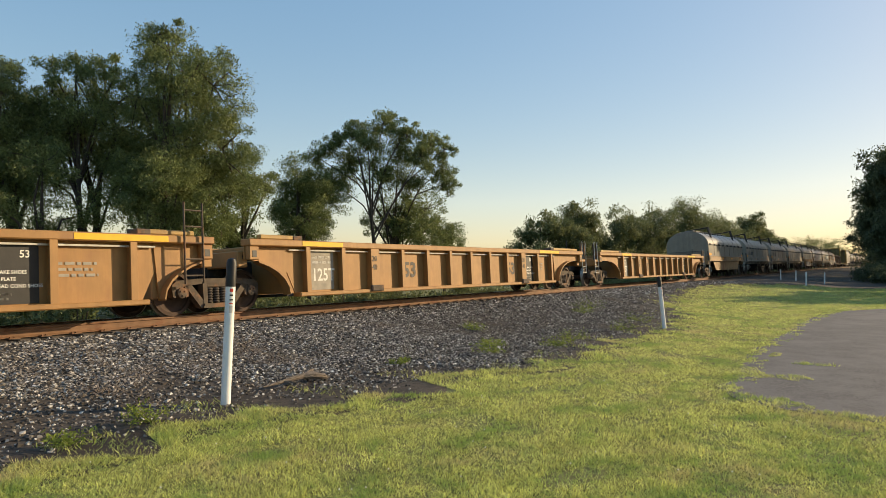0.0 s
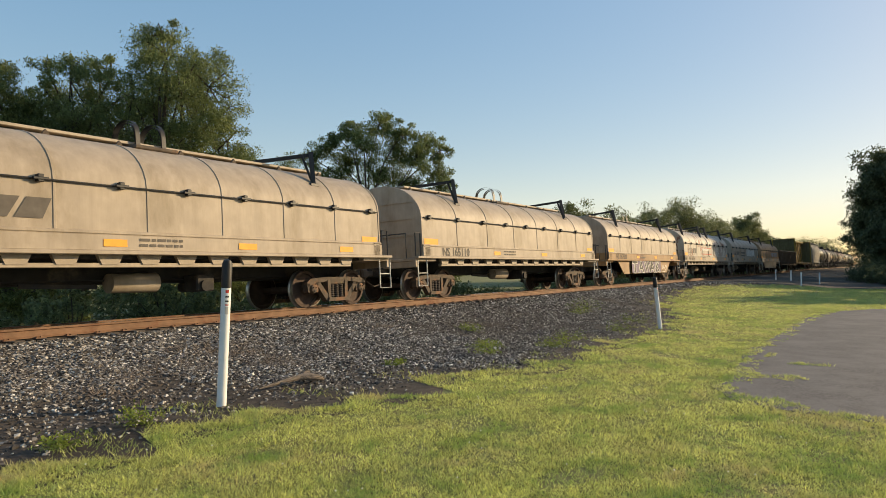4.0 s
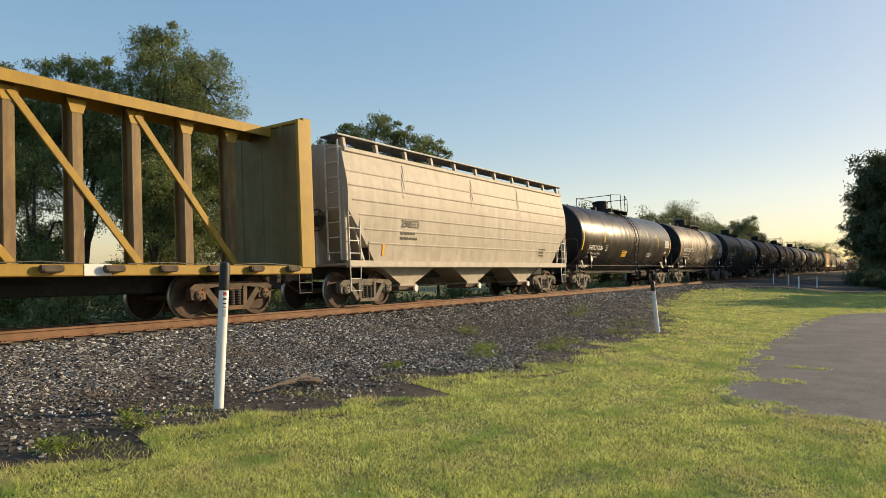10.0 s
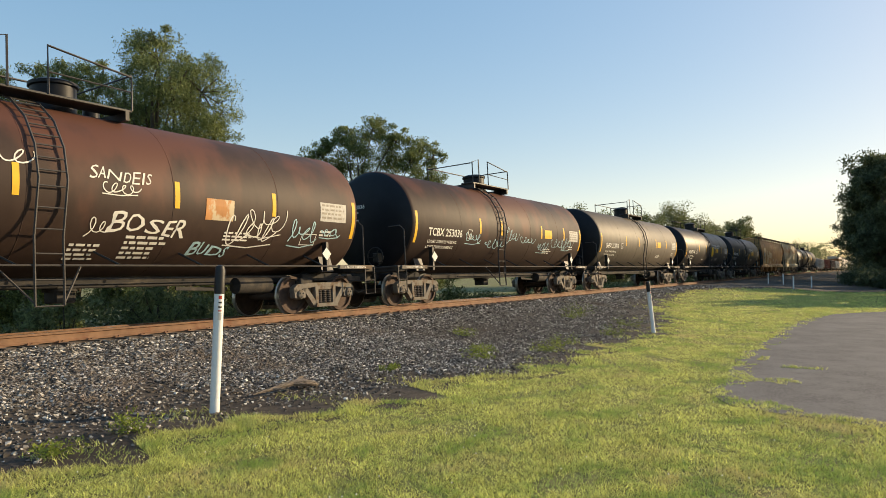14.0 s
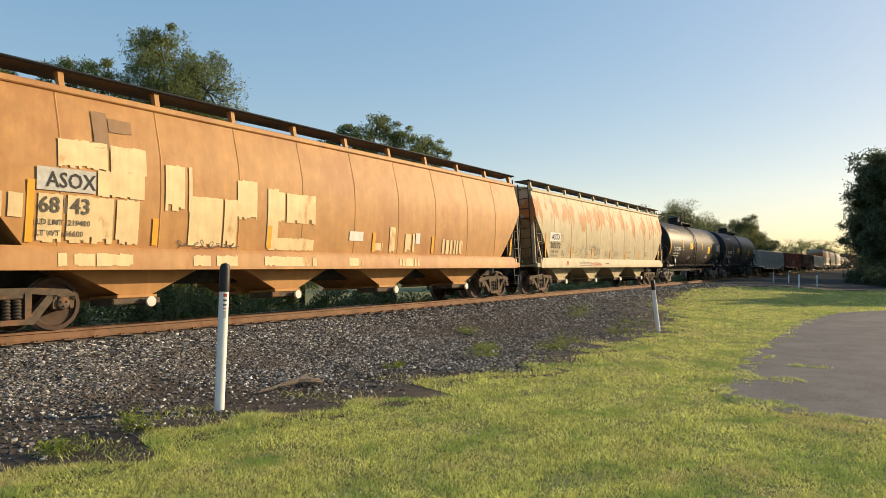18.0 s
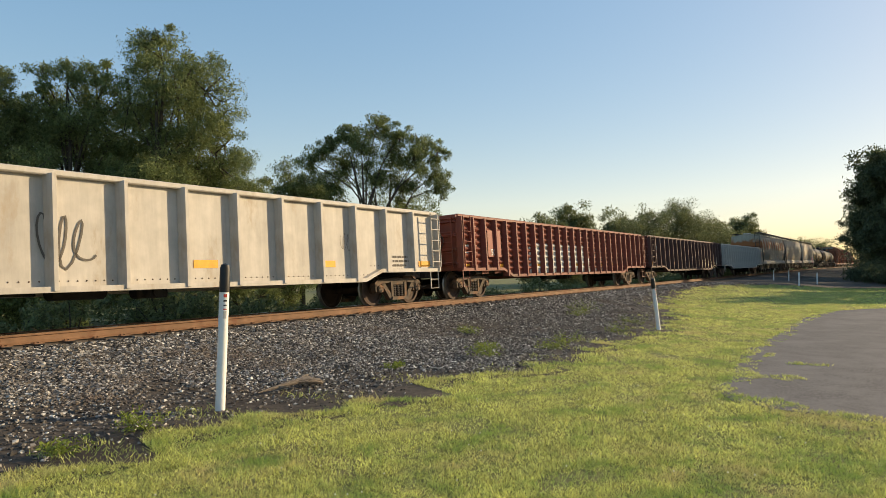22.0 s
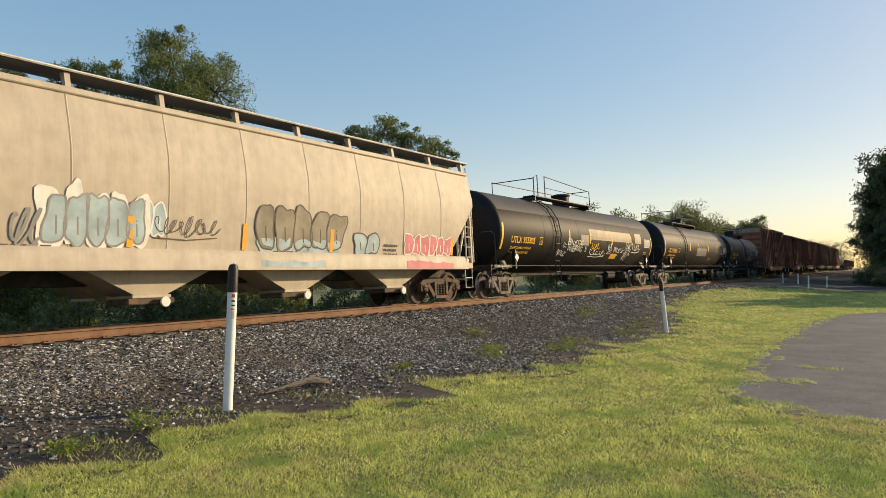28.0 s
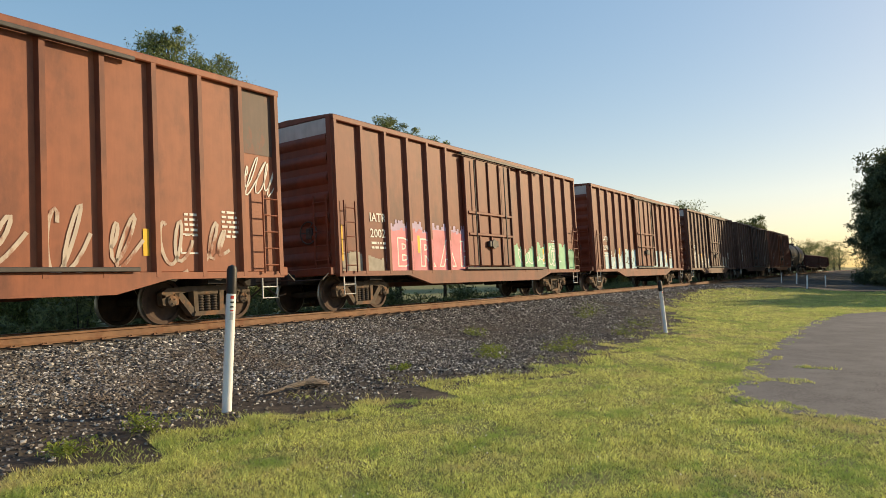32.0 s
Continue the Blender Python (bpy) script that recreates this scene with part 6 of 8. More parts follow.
# -- container well cars --
def well_car(i, label, paint, marks=None, frame_mat=None, joint=0, number=""):
    """joint: the end (-1 or 1) that shares a truck with the next unit; the truck hangs under the unit whose joint is 1."""
    car, L = car_base("well_car", label, "well car", i)
    end = dict((k, L / 2 - (0.45 if k == joint else 1.05)) for k in (-1, 1))
    mid = dict((k, L / 2 - (0.0 if k == joint else 2.1)) for k in (-1, 1))
    w = dict((k, mid[k] - 1.72) for k in (-1, 1))
    for y in (-1, 1):
        part("side_wall", Shape().prism([(-w[-1] - 0.3, 1.45), (-w[-1] - 0.05, 0.9), (-w[-1] + 0.25, 0.30), (w[1] - 0.25, 0.30), (w[1] + 0.05, 0.9), (w[1] + 0.3, 1.45)], "y", y * 1.36, y * 1.39), paint, car)
        part("top_chord", Shape().box(-end[-1], end[1], y * 1.30, y * 1.60, 1.40, 1.55, 0.02), paint, car)
        part("bottom_chord", Shape().box(-w[-1] + 0.2, w[1] - 0.2, y * 1.34, y * 1.60, 0.26, 0.36, 0.02), paint, car)
        part("conduit", Shape().tube([(-w[-1], y * 1.46, 1.33), (w[1], y * 1.46, 1.33)], 0.02, 6), m_white_rail, car, "pale conduit under the top chord")
        n = 12
        for k in range(n):
            x = -w[-1] + 0.5 + (w[-1] + w[1] - 1.0) * k / (n - 1)
            broad = k in (2, n - 3)
            part("side_post", lambda: Shape().box(-0.07, 0.07, 1.56, 1.585, 0.30, 1.42, 0.005).box(-0.02, 0.02, 1.38, 1.57, 0.30, 1.42) if not broad else Shape().box(-0.17, 0.17, 1.55, 1.585, 0.30, 1.42, 0.005).box(-0.15, -0.11, 1.38, 1.57, 0.30, 1.42).box(0.11, 0.15, 1.38, 1.57, 0.30, 1.42), paint, car, key=("wellpost", broad, paint.name), at=(x, 0, 0)).rotation_euler = (0, 0, 0 if y > 0 else math.pi)
            if broad and y < 0:
                part("pad_block", lambda: Shape().box(-0.24, 0.24, -1.66, -1.56, 0.30, 0.46, 0.02), m_truck, car, key="pad_block", at=(x, 0, 0))
                pt = Paint(flat_side(-1.588))
                pt.text("20", x - 0.14, 1.08, 0.2, m_mark_brown)
                pt.text("40", x - 0.14, 0.86, 0.2, m_mark_brown)
                pt.done(car)
        for k in (-1, 1):
            arch = [(k * (mid[k] - 1.62 * math.cos(q)), 0.36 + 0.80 * math.sin(q)) for q in [math.pi / 2 * j / 7 for j in range(8)]]
            stop = k * end[k]
            part("end_gusset", Shape().prism([(k * w[k], 1.42), arch[0], *arch[1:-1], (arch[-1] if k != joint else (stop, 1.14)), (stop, 1.14), (stop, 1.42)] if k != joint else [(k * w[k], 1.42), *[p for p in arch if p[0] * k < end[k]], (stop, 1.12), (stop, 1.42)], "y", y * 1.38, y * 1.42), paint, car)
            rim = [p for p in arch if p[0] * k <= end[k]]
            part("wheel_arch", Shape().skin([[(px_, y * 1.36, pz), (px_, y * 1.60, pz)] for px_, pz in rim]).skin([[(px_ + k * 0.02, y * 1.36, pz - 0.035), (px_ + k * 0.02, y * 1.60, pz - 0.035)] for px_, pz in rim]).skin([[(px_, y * 1.60, pz), (px_ + k * 0.02, y * 1.60, pz - 0.035)] for px_, pz in rim]), paint, car)
        part("stripe", Shape().box(w[1] - 1.6, w[1] + 0.2, y * 1.601, y * 1.606, 1.42, 1.53), m_mark_yellow, car, "yellow reflective stripe")
        part("stripe", Shape().box(-w[-1] + 0.3, -w[-1] + 1.7, y * 1.601, y * 1.606, 1.42, 1.53), m_mark_yellow, car, "yellow reflective stripe")
    for k in (-1, 1):
        e = end[k]
        part("end_deck", Shape().box(k * (w[k] + 0.5), k * e, -1.38, 1.38, 1.12, 1.22, 0.02), m_under, car)
        part("bulkhead", Shape().box(k * (w[k] - 0.02), k * (w[k] + 0.12), -1.36, 1.36, 0.35, 1.5, 0.02), paint, car)
        part("draft_sill", Shape().box(k * (e - 1.6), k * (L / 2 - 0.3), -0.35, 0.35, 0.75, 1.12, 0.03), m_under, car)
        part("end_sill", Shape().box(k * (e - 0.15), k * (e + 0.12), -1.35, 1.35, 0.95, 1.3, 0.02), paint, car)
        part("corner_bracket", Shape().box(k * (e - 0.30), k * (e - 0.02), -1.56, -1.42, 1.10, 1.40, 0.02), paint, car)
        part("corner_slot", Shape().box(k * (e - 0.22), k * (e - 0.10), -1.565, -1.55, 1.16, 1.30), m_black, car)
        if k != joint:
            part("end_step", Shape().box(k * e, k * (e + 0.50), -1.5, -1.30, 1.10, 1.22, 0.02), paint, car)
            stirrup(car, k * (e + 0.28), m_white_rail, 1.2, 0.42, -1.52, 0.62)
            for d in (0.10, 0.46):
                part("end_post", Shape().box(k * (e + d) - 0.04, k * (e + d) + 0.04, -1.50, -1.42, 1.2, 1.95, 0.01), m_truck, car)
                grab(car, [(k * (e + d + 0.07), -1.52, 1.2), (k * (e + d + 0.07), -1.52, 1.9), (k * (e + d), -1.52, 2.0)], m_white_rail, 0.014, "hand_rail")
            grab(car, [(k * (e + 0.12), -0.8, 1.2), (k * (e + 0.12), -0.8, 2.1)], m_grab, 0.025, "brake_mast")
        elif k > 0:
            ladder(car, e - 0.55, -1.66, 0.62, 2.2, 0.42, 5, m_truck)
        part("corner_casting", Shape().box(k * (w[k] - 0.1), k * (w[k] - 0.4), -1.52, -1.2, 1.55, 1.66, 0.02), m_truck, car)
        part("guide_rail", Shape().box(k * (w[k] - 0.2), k * (e - 0.4), -1.50, -1.36, 1.56, 1.66, 0.02), p_guide, car)
    part("well_floor", Shape().box(-w[-1], w[1], -1.35, 1.35, 0.28, 0.34), m_under, car)
    made = []
    for k in (-1, 1):
        if k == joint and k < 0:
            continue
        made += one_truck(car, k * mid[k], frame_mat or m_truck)
        if k != joint:
            one_coupler(car, L, k)
    WHEELS.append((car, made))
    if marks:
        pt = Paint(flat_side(-1.397))
        marks(pt, L, -w[-1], w[1], number)
        pt.done(car)
    return car


# -- centre-beam flat car --
def centrebeam(i, label, paint, panel, marks=None):
    car, L = car_base("centrebeam_flat_car", label, "flat car", i)
    B = L / 2 - 0.55
    top = 4.55
    for y in (-1, 1):
        part("side_sill", Shape().box(-B, B, y * 1.34, y * 1.48, 0.86, 1.06, 0.02), paint, car)
    part("deck", Shape().box(-B, B, -1.36, 1.36, 0.98, 1.05), m_under, car)
    part("underframe", Shape().box(-L / 2 + 0.45, L / 2 - 0.45, -0.35, 0.35, 0.55, 0.98, 0.02), m_under, car)
    for k in (-1, 1):
        s = Shape().box(k * (B - 0.02), k * (B - 0.14), -1.42, 1.42, 1.05, top - 0.05, 0.01)
        part("bulkhead_sheet", s, panel, car, "end bulkhead")
        for y in (-1.42, -0.72, 0.0, 0.72, 1.42):
            part("bulkhead_post", Shape().box(k * (B + 0.10), k * (B - 0.16), y - 0.07, y + 0.07, 1.0, top, 0.02), paint if abs(y) > 1.4 else panel, car)
        for q in range(6):
            z = 1.25 + (top - 1.45) * q / 5
            part("bulkhead_rib", Shape().box(k * (B + 0.07), k * (B - 0.02), -1.4, 1.4, z - 0.06, z + 0.06, 0.02), panel, car)
        part("bulkhead_edge", Shape().box(k * (B + 0.12), k * (B - 0.35), -1.5, -1.40, 1.0, top, 0.02), paint, car)
        part("bulkhead_cap", Shape().box(k * (B + 0.12), k * (B - 0.18), -1.5, 1.5, top - 0.04, top + 0.05, 0.02), paint, car)
        stirrup(car, k * (B - 0.2), m_grab, 0.9, 0.42, -1.45, 0.42)
    part("top_chord", Shape().prism([(-0.40, top - 0.24), (-0.40, top - 0.02), (0.40, top - 0.02), (0.40, top - 0.24), (0.35, top - 0.24), (0.35, top - 0.06), (-0.35, top - 0.06), (-0.35, top - 0.24)], "x", -B + 0.1, B - 0.1), paint, car)
    part("bottom_chord", Shape().box(-B, B, -0.42, 0.42, 1.05, 1.13, 0.02), paint, car)
    n = 17
    xs_ = [-B + 1.2 + (2 * B - 2.4) * k / (n - 1) for k in range(n)]
    for x in xs_:
        part("upright", lambda: Shape().prism([(-0.10, -0.18), (0.10, -0.18), (0.10, -0.15), (0.02, -0.15), (0.02, 0.15), (0.10, 0.15), (0.10, 0.18), (-0.10, 0.18), (-0.10, 0.15), (-0.02, 0.15), (-0.02, -0.15), (-0.10, -0.15)], "z", 1.1, top - 0.06), p_upright, car, key="upright", at=(x, 0, 0))
        part("gusset", lambda: Shape().prism([(-0.2, top - 0.24), (0.2, top - 0.24), (0.12, top - 0.5), (-0.12, top - 0.5)], "y", -0.19, -0.165), paint, car, key="gusset", at=(x, 0, 0))
    for k in range(0, n - 2, 2):
        a, b = (xs_[k], xs_[k + 2]) if k < n // 2 else (xs_[k + 2], xs_[k])
        part("diagonal", Shape().beam((a, -0.21, 1.15), (b, -0.19, top - 0.3), 0.05, 0.15, 0.01), paint, car)
    for k in range(20):
        x = -B + 0.7 + (2 * B - 1.4) * k / 19
        part("winch", lambda: Shape().box(-0.16, 0.16, -1.62, -1.46, 0.92, 1.04, 0.02).lathe(((0.06, -0.18), (0.06, 0.18)), "x", (0, -1.56, 0.99), 10), m_truck, car, key="winch", at=(x, 0, 0))
    cab = Shape()
    for k in range(9):
        x = -B + 1.4 + (2 * B - 2.8) * k / 8
        cab.tube([(x - 0.9, -1.4, 1.08), (x, -1.35, 1.12), (x + 0.9, -1.4, 1.07)], 0.012, 4)
    part("tie_down_cable", cab, m_grab, car)
    air_gear(car, 1.0)
    coupler(car, L)
    WHEELS.append((car, trucks(car, L, 2.6, None)))
    if marks:
        pt = Paint(flat_side(-1.487))
        marks(pt, L, B)
        pt.done(car)
    return car


# ---- the train ----
COUPLINGS = [-11.9, 10.32, 30.5, 53.05, 68.16, 83.0, 97.19, 113.12, 127.9, 144.29, 160.06, 175.14, 191.98, 215.33, 230.9, 248.45, 264.49, 282.3, 298.77, 314.71, 332.07, 349.8, 367.91, 388.33, 407.59, 425.28, 443.0, 463.68, 484.65, 505.54, 526.55, 546.41, 566.84, 587.01, 607.28, 627.32, 642.73, 659.99, 677.32, 694.54, 711.47, 729.7, 747.0, 763.0, 783.0, 803.0]
SPEED, SLOWING = 20.2316, 0.002272


def paint(name, rgb, second=RUST, mix=(0.62, 0.74), rough=0.6, coarse=0.8, streak=0.7, vary=0.12, bump=0.08, spec=0.4):
    return mat(name, rgb, rough, spec=spec, vary=vary, scale=3.5, bump=bump, second=second, mix=mix, coarse=coarse, streak=streak)


p_well = paint("orange_well_paint", (0.345, 0.178, 0.060), (0.27, 0.12, 0.05), (0.55, 0.75))
p_guide = paint("yellow_guide_paint", (0.40, 0.24, 0.07), (0.26, 0.15, 0.06), (0.5, 0.7))
p_cream = paint("cream_coil_paint", (0.38, 0.31, 0.235), (0.22, 0.17, 0.11), (0.46, 0.72))
p_cream_b = paint("rusty_cream_paint", (0.42, 0.375, 0.305), (0.20, 0.09, 0.05), (0.535, 0.60), coarse=1.5, streak=0.5)
p_tan_coil = paint("brown_stained_cream_paint", (0.33, 0.195, 0.105), (0.30, 0.17, 0.09), (0.45, 0.7))
p_grey_coil = paint("grey_coil_paint", (0.215, 0.195, 0.160), (0.25, 0.22, 0.17), (0.5, 0.7), rough=0.38, spec=0.6)
p_frame_orange = paint("orange_frame_paint", (0.320, 0.192, 0.088), RUST, (0.5, 0.65))
p_gon_brown = paint("brown_gondola_paint", (0.225, 0.128, 0.056), (0.105, 0.050, 0.026), (0.44, 0.60), coarse=1.4, streak=0.4, vary=0.3)
p_gon_post = paint("rust_dark_post_paint", (0.135, 0.075, 0.040), (0.14, 0.07, 0.035), (0.5, 0.7))
p_yellow = paint("yellow_car_paint", (0.36, 0.215, 0.03), (0.22, 0.12, 0.04), (0.58, 0.7))
p_upright = paint("weathered_yellow_upright", (0.26, 0.165, 0.055), (0.15, 0.085, 0.04), (0.42, 0.62), coarse=1.6, streak=0.85)
p_olive = paint("dirty_yellow_panel", (0.176, 0.132, 0.052), (0.12, 0.075, 0.03), (0.5, 0.7))
p_hop_cream = paint("cream_hopper_paint", (0.43, 0.375, 0.305), (0.38, 0.33, 0.26), (0.5, 0.75))
p_tank_black = paint("glossy_black_tank", (0.014, 0.012, 0.0105), (0.040, 0.031, 0.024), (0.5, 0.75), rough=0.55, spec=0.16)


def buckled(name):
    """Glossy black paint over plates that have buckled into shallow upright dents."""
    m = mat(name, (0.026, 0.021, 0.018), 0.36, vary=0.3, scale=3.0, bump=0.08, second=(0.085, 0.06, 0.042), mix=(0.50, 0.66), coarse=1.1, streak=0.8)
    nt = m.node_tree
    tc = [n for n in nt.nodes if n.type == "TEX_COORD"][0]
    mp, nz, bp = nt.nodes.new("ShaderNodeMapping"), nt.nodes.new("ShaderNodeTexNoise"), nt.nodes.new("ShaderNodeBump")
    mp.inputs["Scale"].default_value = (1.0, 0.22, 0.22)
    nz.inputs["Scale"].default_value, nz.inputs["Detail"].default_value = 1.1, 1.0
    bp.inputs["Strength"].default_value, bp.inputs["Distance"].default_value = 0.9, 0.12
    old = nt.nodes["Principled BSDF"].inputs["Normal"].links[0].from_socket
    links(nt, (tc.outputs["Object"], mp.inputs[0]), (mp.outputs[0], nz.inputs["Vector"]), (nz.outputs["Fac"], bp.inputs["Height"]), (old, bp.inputs["Normal"]), (bp.outputs[0], nt.nodes["Principled BSDF"].inputs["Normal"]))
    return m


p_tank_buckled = buckled("buckled_black_tank")
p_tank_grey = paint("dusty_black_tank", (0.045, 0.037, 0.031), (0.088, 0.07, 0.055), (0.45, 0.75), rough=0.5, spec=0.3)
p_tank_tan = paint("peeling_grey_tank", (0.192, 0.152, 0.116), (0.045, 0.036, 0.03), (0.49, 0.55), coarse=1.7, rough=0.55, streak=0.5)
p_tank_dust = paint("dust_coated_tank", (0.115, 0.093, 0.07), (0.09, 0.075, 0.06), (0.5, 0.7), rough=0.6)
p_hop_orange = paint("rust_orange_hopper", (0.48, 0.24, 0.082), (0.39, 0.170, 0.058), (0.46, 0.66), coarse=0.9, streak=0.5)
p_gon_white = paint("dirty_white_gondola", (0.46, 0.425, 0.375), (0.34, 0.28, 0.21), (0.54, 0.72), coarse=1.3)
p_gon_rusty_white = paint("rust_streaked_white_gondola", (0.46, 0.42, 0.365), (0.40, 0.19, 0.085), (0.56, 0.72), coarse=1.5)
p_gon_red = paint("red_oxide_gondola", (0.20, 0.045, 0.026), (0.13, 0.05, 0.03), (0.5, 0.68))
p_gon_dark = paint("dark_oxide_gondola", (0.112, 0.031, 0.023), (0.050, 0.032, 0.028), (0.47, 0.63), coarse=1.5, streak=0.3, vary=0.3)
p_gon_dark_post = paint("dark_oxide_post", (0.070, 0.028, 0.024), (0.05, 0.03, 0.026), (0.5, 0.68))
p_hop_tan = paint("tan_hopper_paint", (0.46, 0.395, 0.31), (0.42, 0.355, 0.275), (0.5, 0.75), streak=0.3)
p_box = paint("red_brown_boxcar", (0.175, 0.047, 0.024), (0.10, 0.03, 0.019), (0.48, 0.68))
p_box_orange = paint("faded_orange_boxcar", (0.26, 0.080, 0.037), (0.12, 0.038, 0.022), (0.46, 0.68), coarse=0.6)
p_box_dark = paint("dark_brown_boxcar", (0.102, 0.043, 0.027), (0.08, 0.04, 0.028), (0.5, 0.7))
p_white_panel = paint("white_end_panel", (0.440, 0.440, 0.432), (0.35, 0.33, 0.3), (0.55, 0.7))


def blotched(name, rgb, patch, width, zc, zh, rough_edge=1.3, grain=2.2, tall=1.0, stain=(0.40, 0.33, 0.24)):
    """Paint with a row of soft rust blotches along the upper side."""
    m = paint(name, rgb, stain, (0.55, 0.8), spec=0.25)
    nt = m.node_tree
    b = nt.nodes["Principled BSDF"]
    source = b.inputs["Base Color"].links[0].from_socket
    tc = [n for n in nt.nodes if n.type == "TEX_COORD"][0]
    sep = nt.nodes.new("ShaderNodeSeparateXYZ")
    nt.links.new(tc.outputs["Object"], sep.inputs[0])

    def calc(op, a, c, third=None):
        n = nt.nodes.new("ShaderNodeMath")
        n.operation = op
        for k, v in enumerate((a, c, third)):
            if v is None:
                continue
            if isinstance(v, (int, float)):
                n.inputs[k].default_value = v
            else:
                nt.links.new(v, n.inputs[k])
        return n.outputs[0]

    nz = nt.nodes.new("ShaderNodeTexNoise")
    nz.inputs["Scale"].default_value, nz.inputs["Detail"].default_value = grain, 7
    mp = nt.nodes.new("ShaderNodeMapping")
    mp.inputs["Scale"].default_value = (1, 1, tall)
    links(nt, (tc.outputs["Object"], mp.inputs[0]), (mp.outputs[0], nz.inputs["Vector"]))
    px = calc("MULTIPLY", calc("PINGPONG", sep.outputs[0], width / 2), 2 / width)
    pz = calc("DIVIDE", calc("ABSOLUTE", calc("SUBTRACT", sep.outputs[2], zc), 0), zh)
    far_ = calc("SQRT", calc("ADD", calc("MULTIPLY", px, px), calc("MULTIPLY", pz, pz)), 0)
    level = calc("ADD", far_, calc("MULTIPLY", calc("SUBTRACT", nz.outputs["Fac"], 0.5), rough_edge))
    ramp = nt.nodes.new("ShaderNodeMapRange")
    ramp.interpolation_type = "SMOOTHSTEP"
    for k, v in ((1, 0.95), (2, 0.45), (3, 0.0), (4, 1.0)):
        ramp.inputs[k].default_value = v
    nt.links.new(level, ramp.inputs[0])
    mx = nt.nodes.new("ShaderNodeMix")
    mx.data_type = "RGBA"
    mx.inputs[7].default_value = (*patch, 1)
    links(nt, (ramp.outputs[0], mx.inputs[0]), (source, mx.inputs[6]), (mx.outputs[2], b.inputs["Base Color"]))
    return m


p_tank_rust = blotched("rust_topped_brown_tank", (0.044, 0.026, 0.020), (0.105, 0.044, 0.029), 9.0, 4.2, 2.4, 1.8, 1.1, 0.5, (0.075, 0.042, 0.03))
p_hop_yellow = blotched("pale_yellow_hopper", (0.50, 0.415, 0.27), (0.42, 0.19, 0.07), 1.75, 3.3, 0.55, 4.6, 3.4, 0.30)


# -- what is painted on each car --
m_deep_violet = mat("deep_violet_spray", (0.13, 0.10, 0.17), 0.6, vary=0.3, scale=3, bump=0)
m_violet = mat("violet_spray_paint", (0.36, 0.27, 0.40), 0.6, vary=0.25, scale=2, bump=0)


def ragged(pt, u, w, du, dw, m, seed, off=0.003):
    """A sprayed field with an uneven upper edge."""
    r = random.Random(seed)
    pt.begin("spray_field", m)
    k, level = 0.0, 0.9
    while k < du:
        s = r.uniform(0.05, 0.14)
        level = min(1.05, max(0.6, level + r.uniform(-0.12, 0.12)))
        pt.patch(u + k, w, min(s, du - k), dw * level, off)
        k += s


def bars_logo(pt, u, w, h, m):
    """A striped emblem with a slanted block, in plain shapes."""
    for k in range(4):
        pt.bar(u + 0.06 * k, w + h * (0.08 + 0.24 * k), 1.15 - 0.06 * k, h * 0.12, m)
    pt.raw([(u + 1.35, w), (u + 1.75, w), (u + 1.95, w + h), (u + 1.5, w + h)], [(0, 1, 2, 3)], m)
    pt.raw([(u + 1.85, w), (u + 2.3, w), (u + 2.45, w + h), (u + 2.05, w + h)], [(0, 1, 2, 3)], m)


def well_marks(pt, L, x0, x1, number):
    p = (x1 - x0 - 1.0) / 11
    post = lambda k: x0 + 0.5 + p * k
    for k in (3, 8):
        pt.text("53", post(k) + p * 0.5 - 0.40, 0.66, 0.58, m_mark_brown, wide=1.1, bold=0.03)
    u = post(9) + 0.2
    pt.bar(u, 0.38, p - 0.35, 0.98, m_black)
    pt.text("48", u + 0.05, 1.12, 0.17, m_mark_white)
    pt.text("53", u + p - 0.65, 1.12, 0.17, m_mark_white)
    pt.text("SPECIAL BRAKE SHOES", u + 0.08, 0.86, 0.08, m_mark_white)
    pt.text("SEE BADGE PLATE", u + 0.08, 0.75, 0.08, m_mark_white)
    pt.text("2 INCH TREAD COND SHOES", u + 0.08, 0.64, 0.08, m_mark_white)
    pt.lines(u + 0.1, 0.52, p * 0.5, 2, 0.07, m_mark_white, 3)
    u = post(0) + 0.2
    pt.bar(u, 0.40, p - 0.4, 0.92, m_mark_grey)
    pt.text(number, u + 0.08, 0.62, 0.42, m_mark_white, wide=0.9)
    pt.lines(u + 0.1, 1.15, 0.7, 2, 0.12, m_mark_white, 5)
    pt.lines(post(10) + 0.15, 1.0, p * 0.6, 3, 0.1, m_mark_grey, 7)


m_well_patch = paint("pale_orange_patch", (0.48, 0.27, 0.10), (0.35, 0.18, 0.07), (0.5, 0.7))
m_mark_grey = mat("grey_panel_paint", (0.30, 0.27, 0.22), 0.7, bump=0)
m_mark_brown = mat("faded_dark_lettering", (0.10, 0.085, 0.07), 0.7, bump=0)


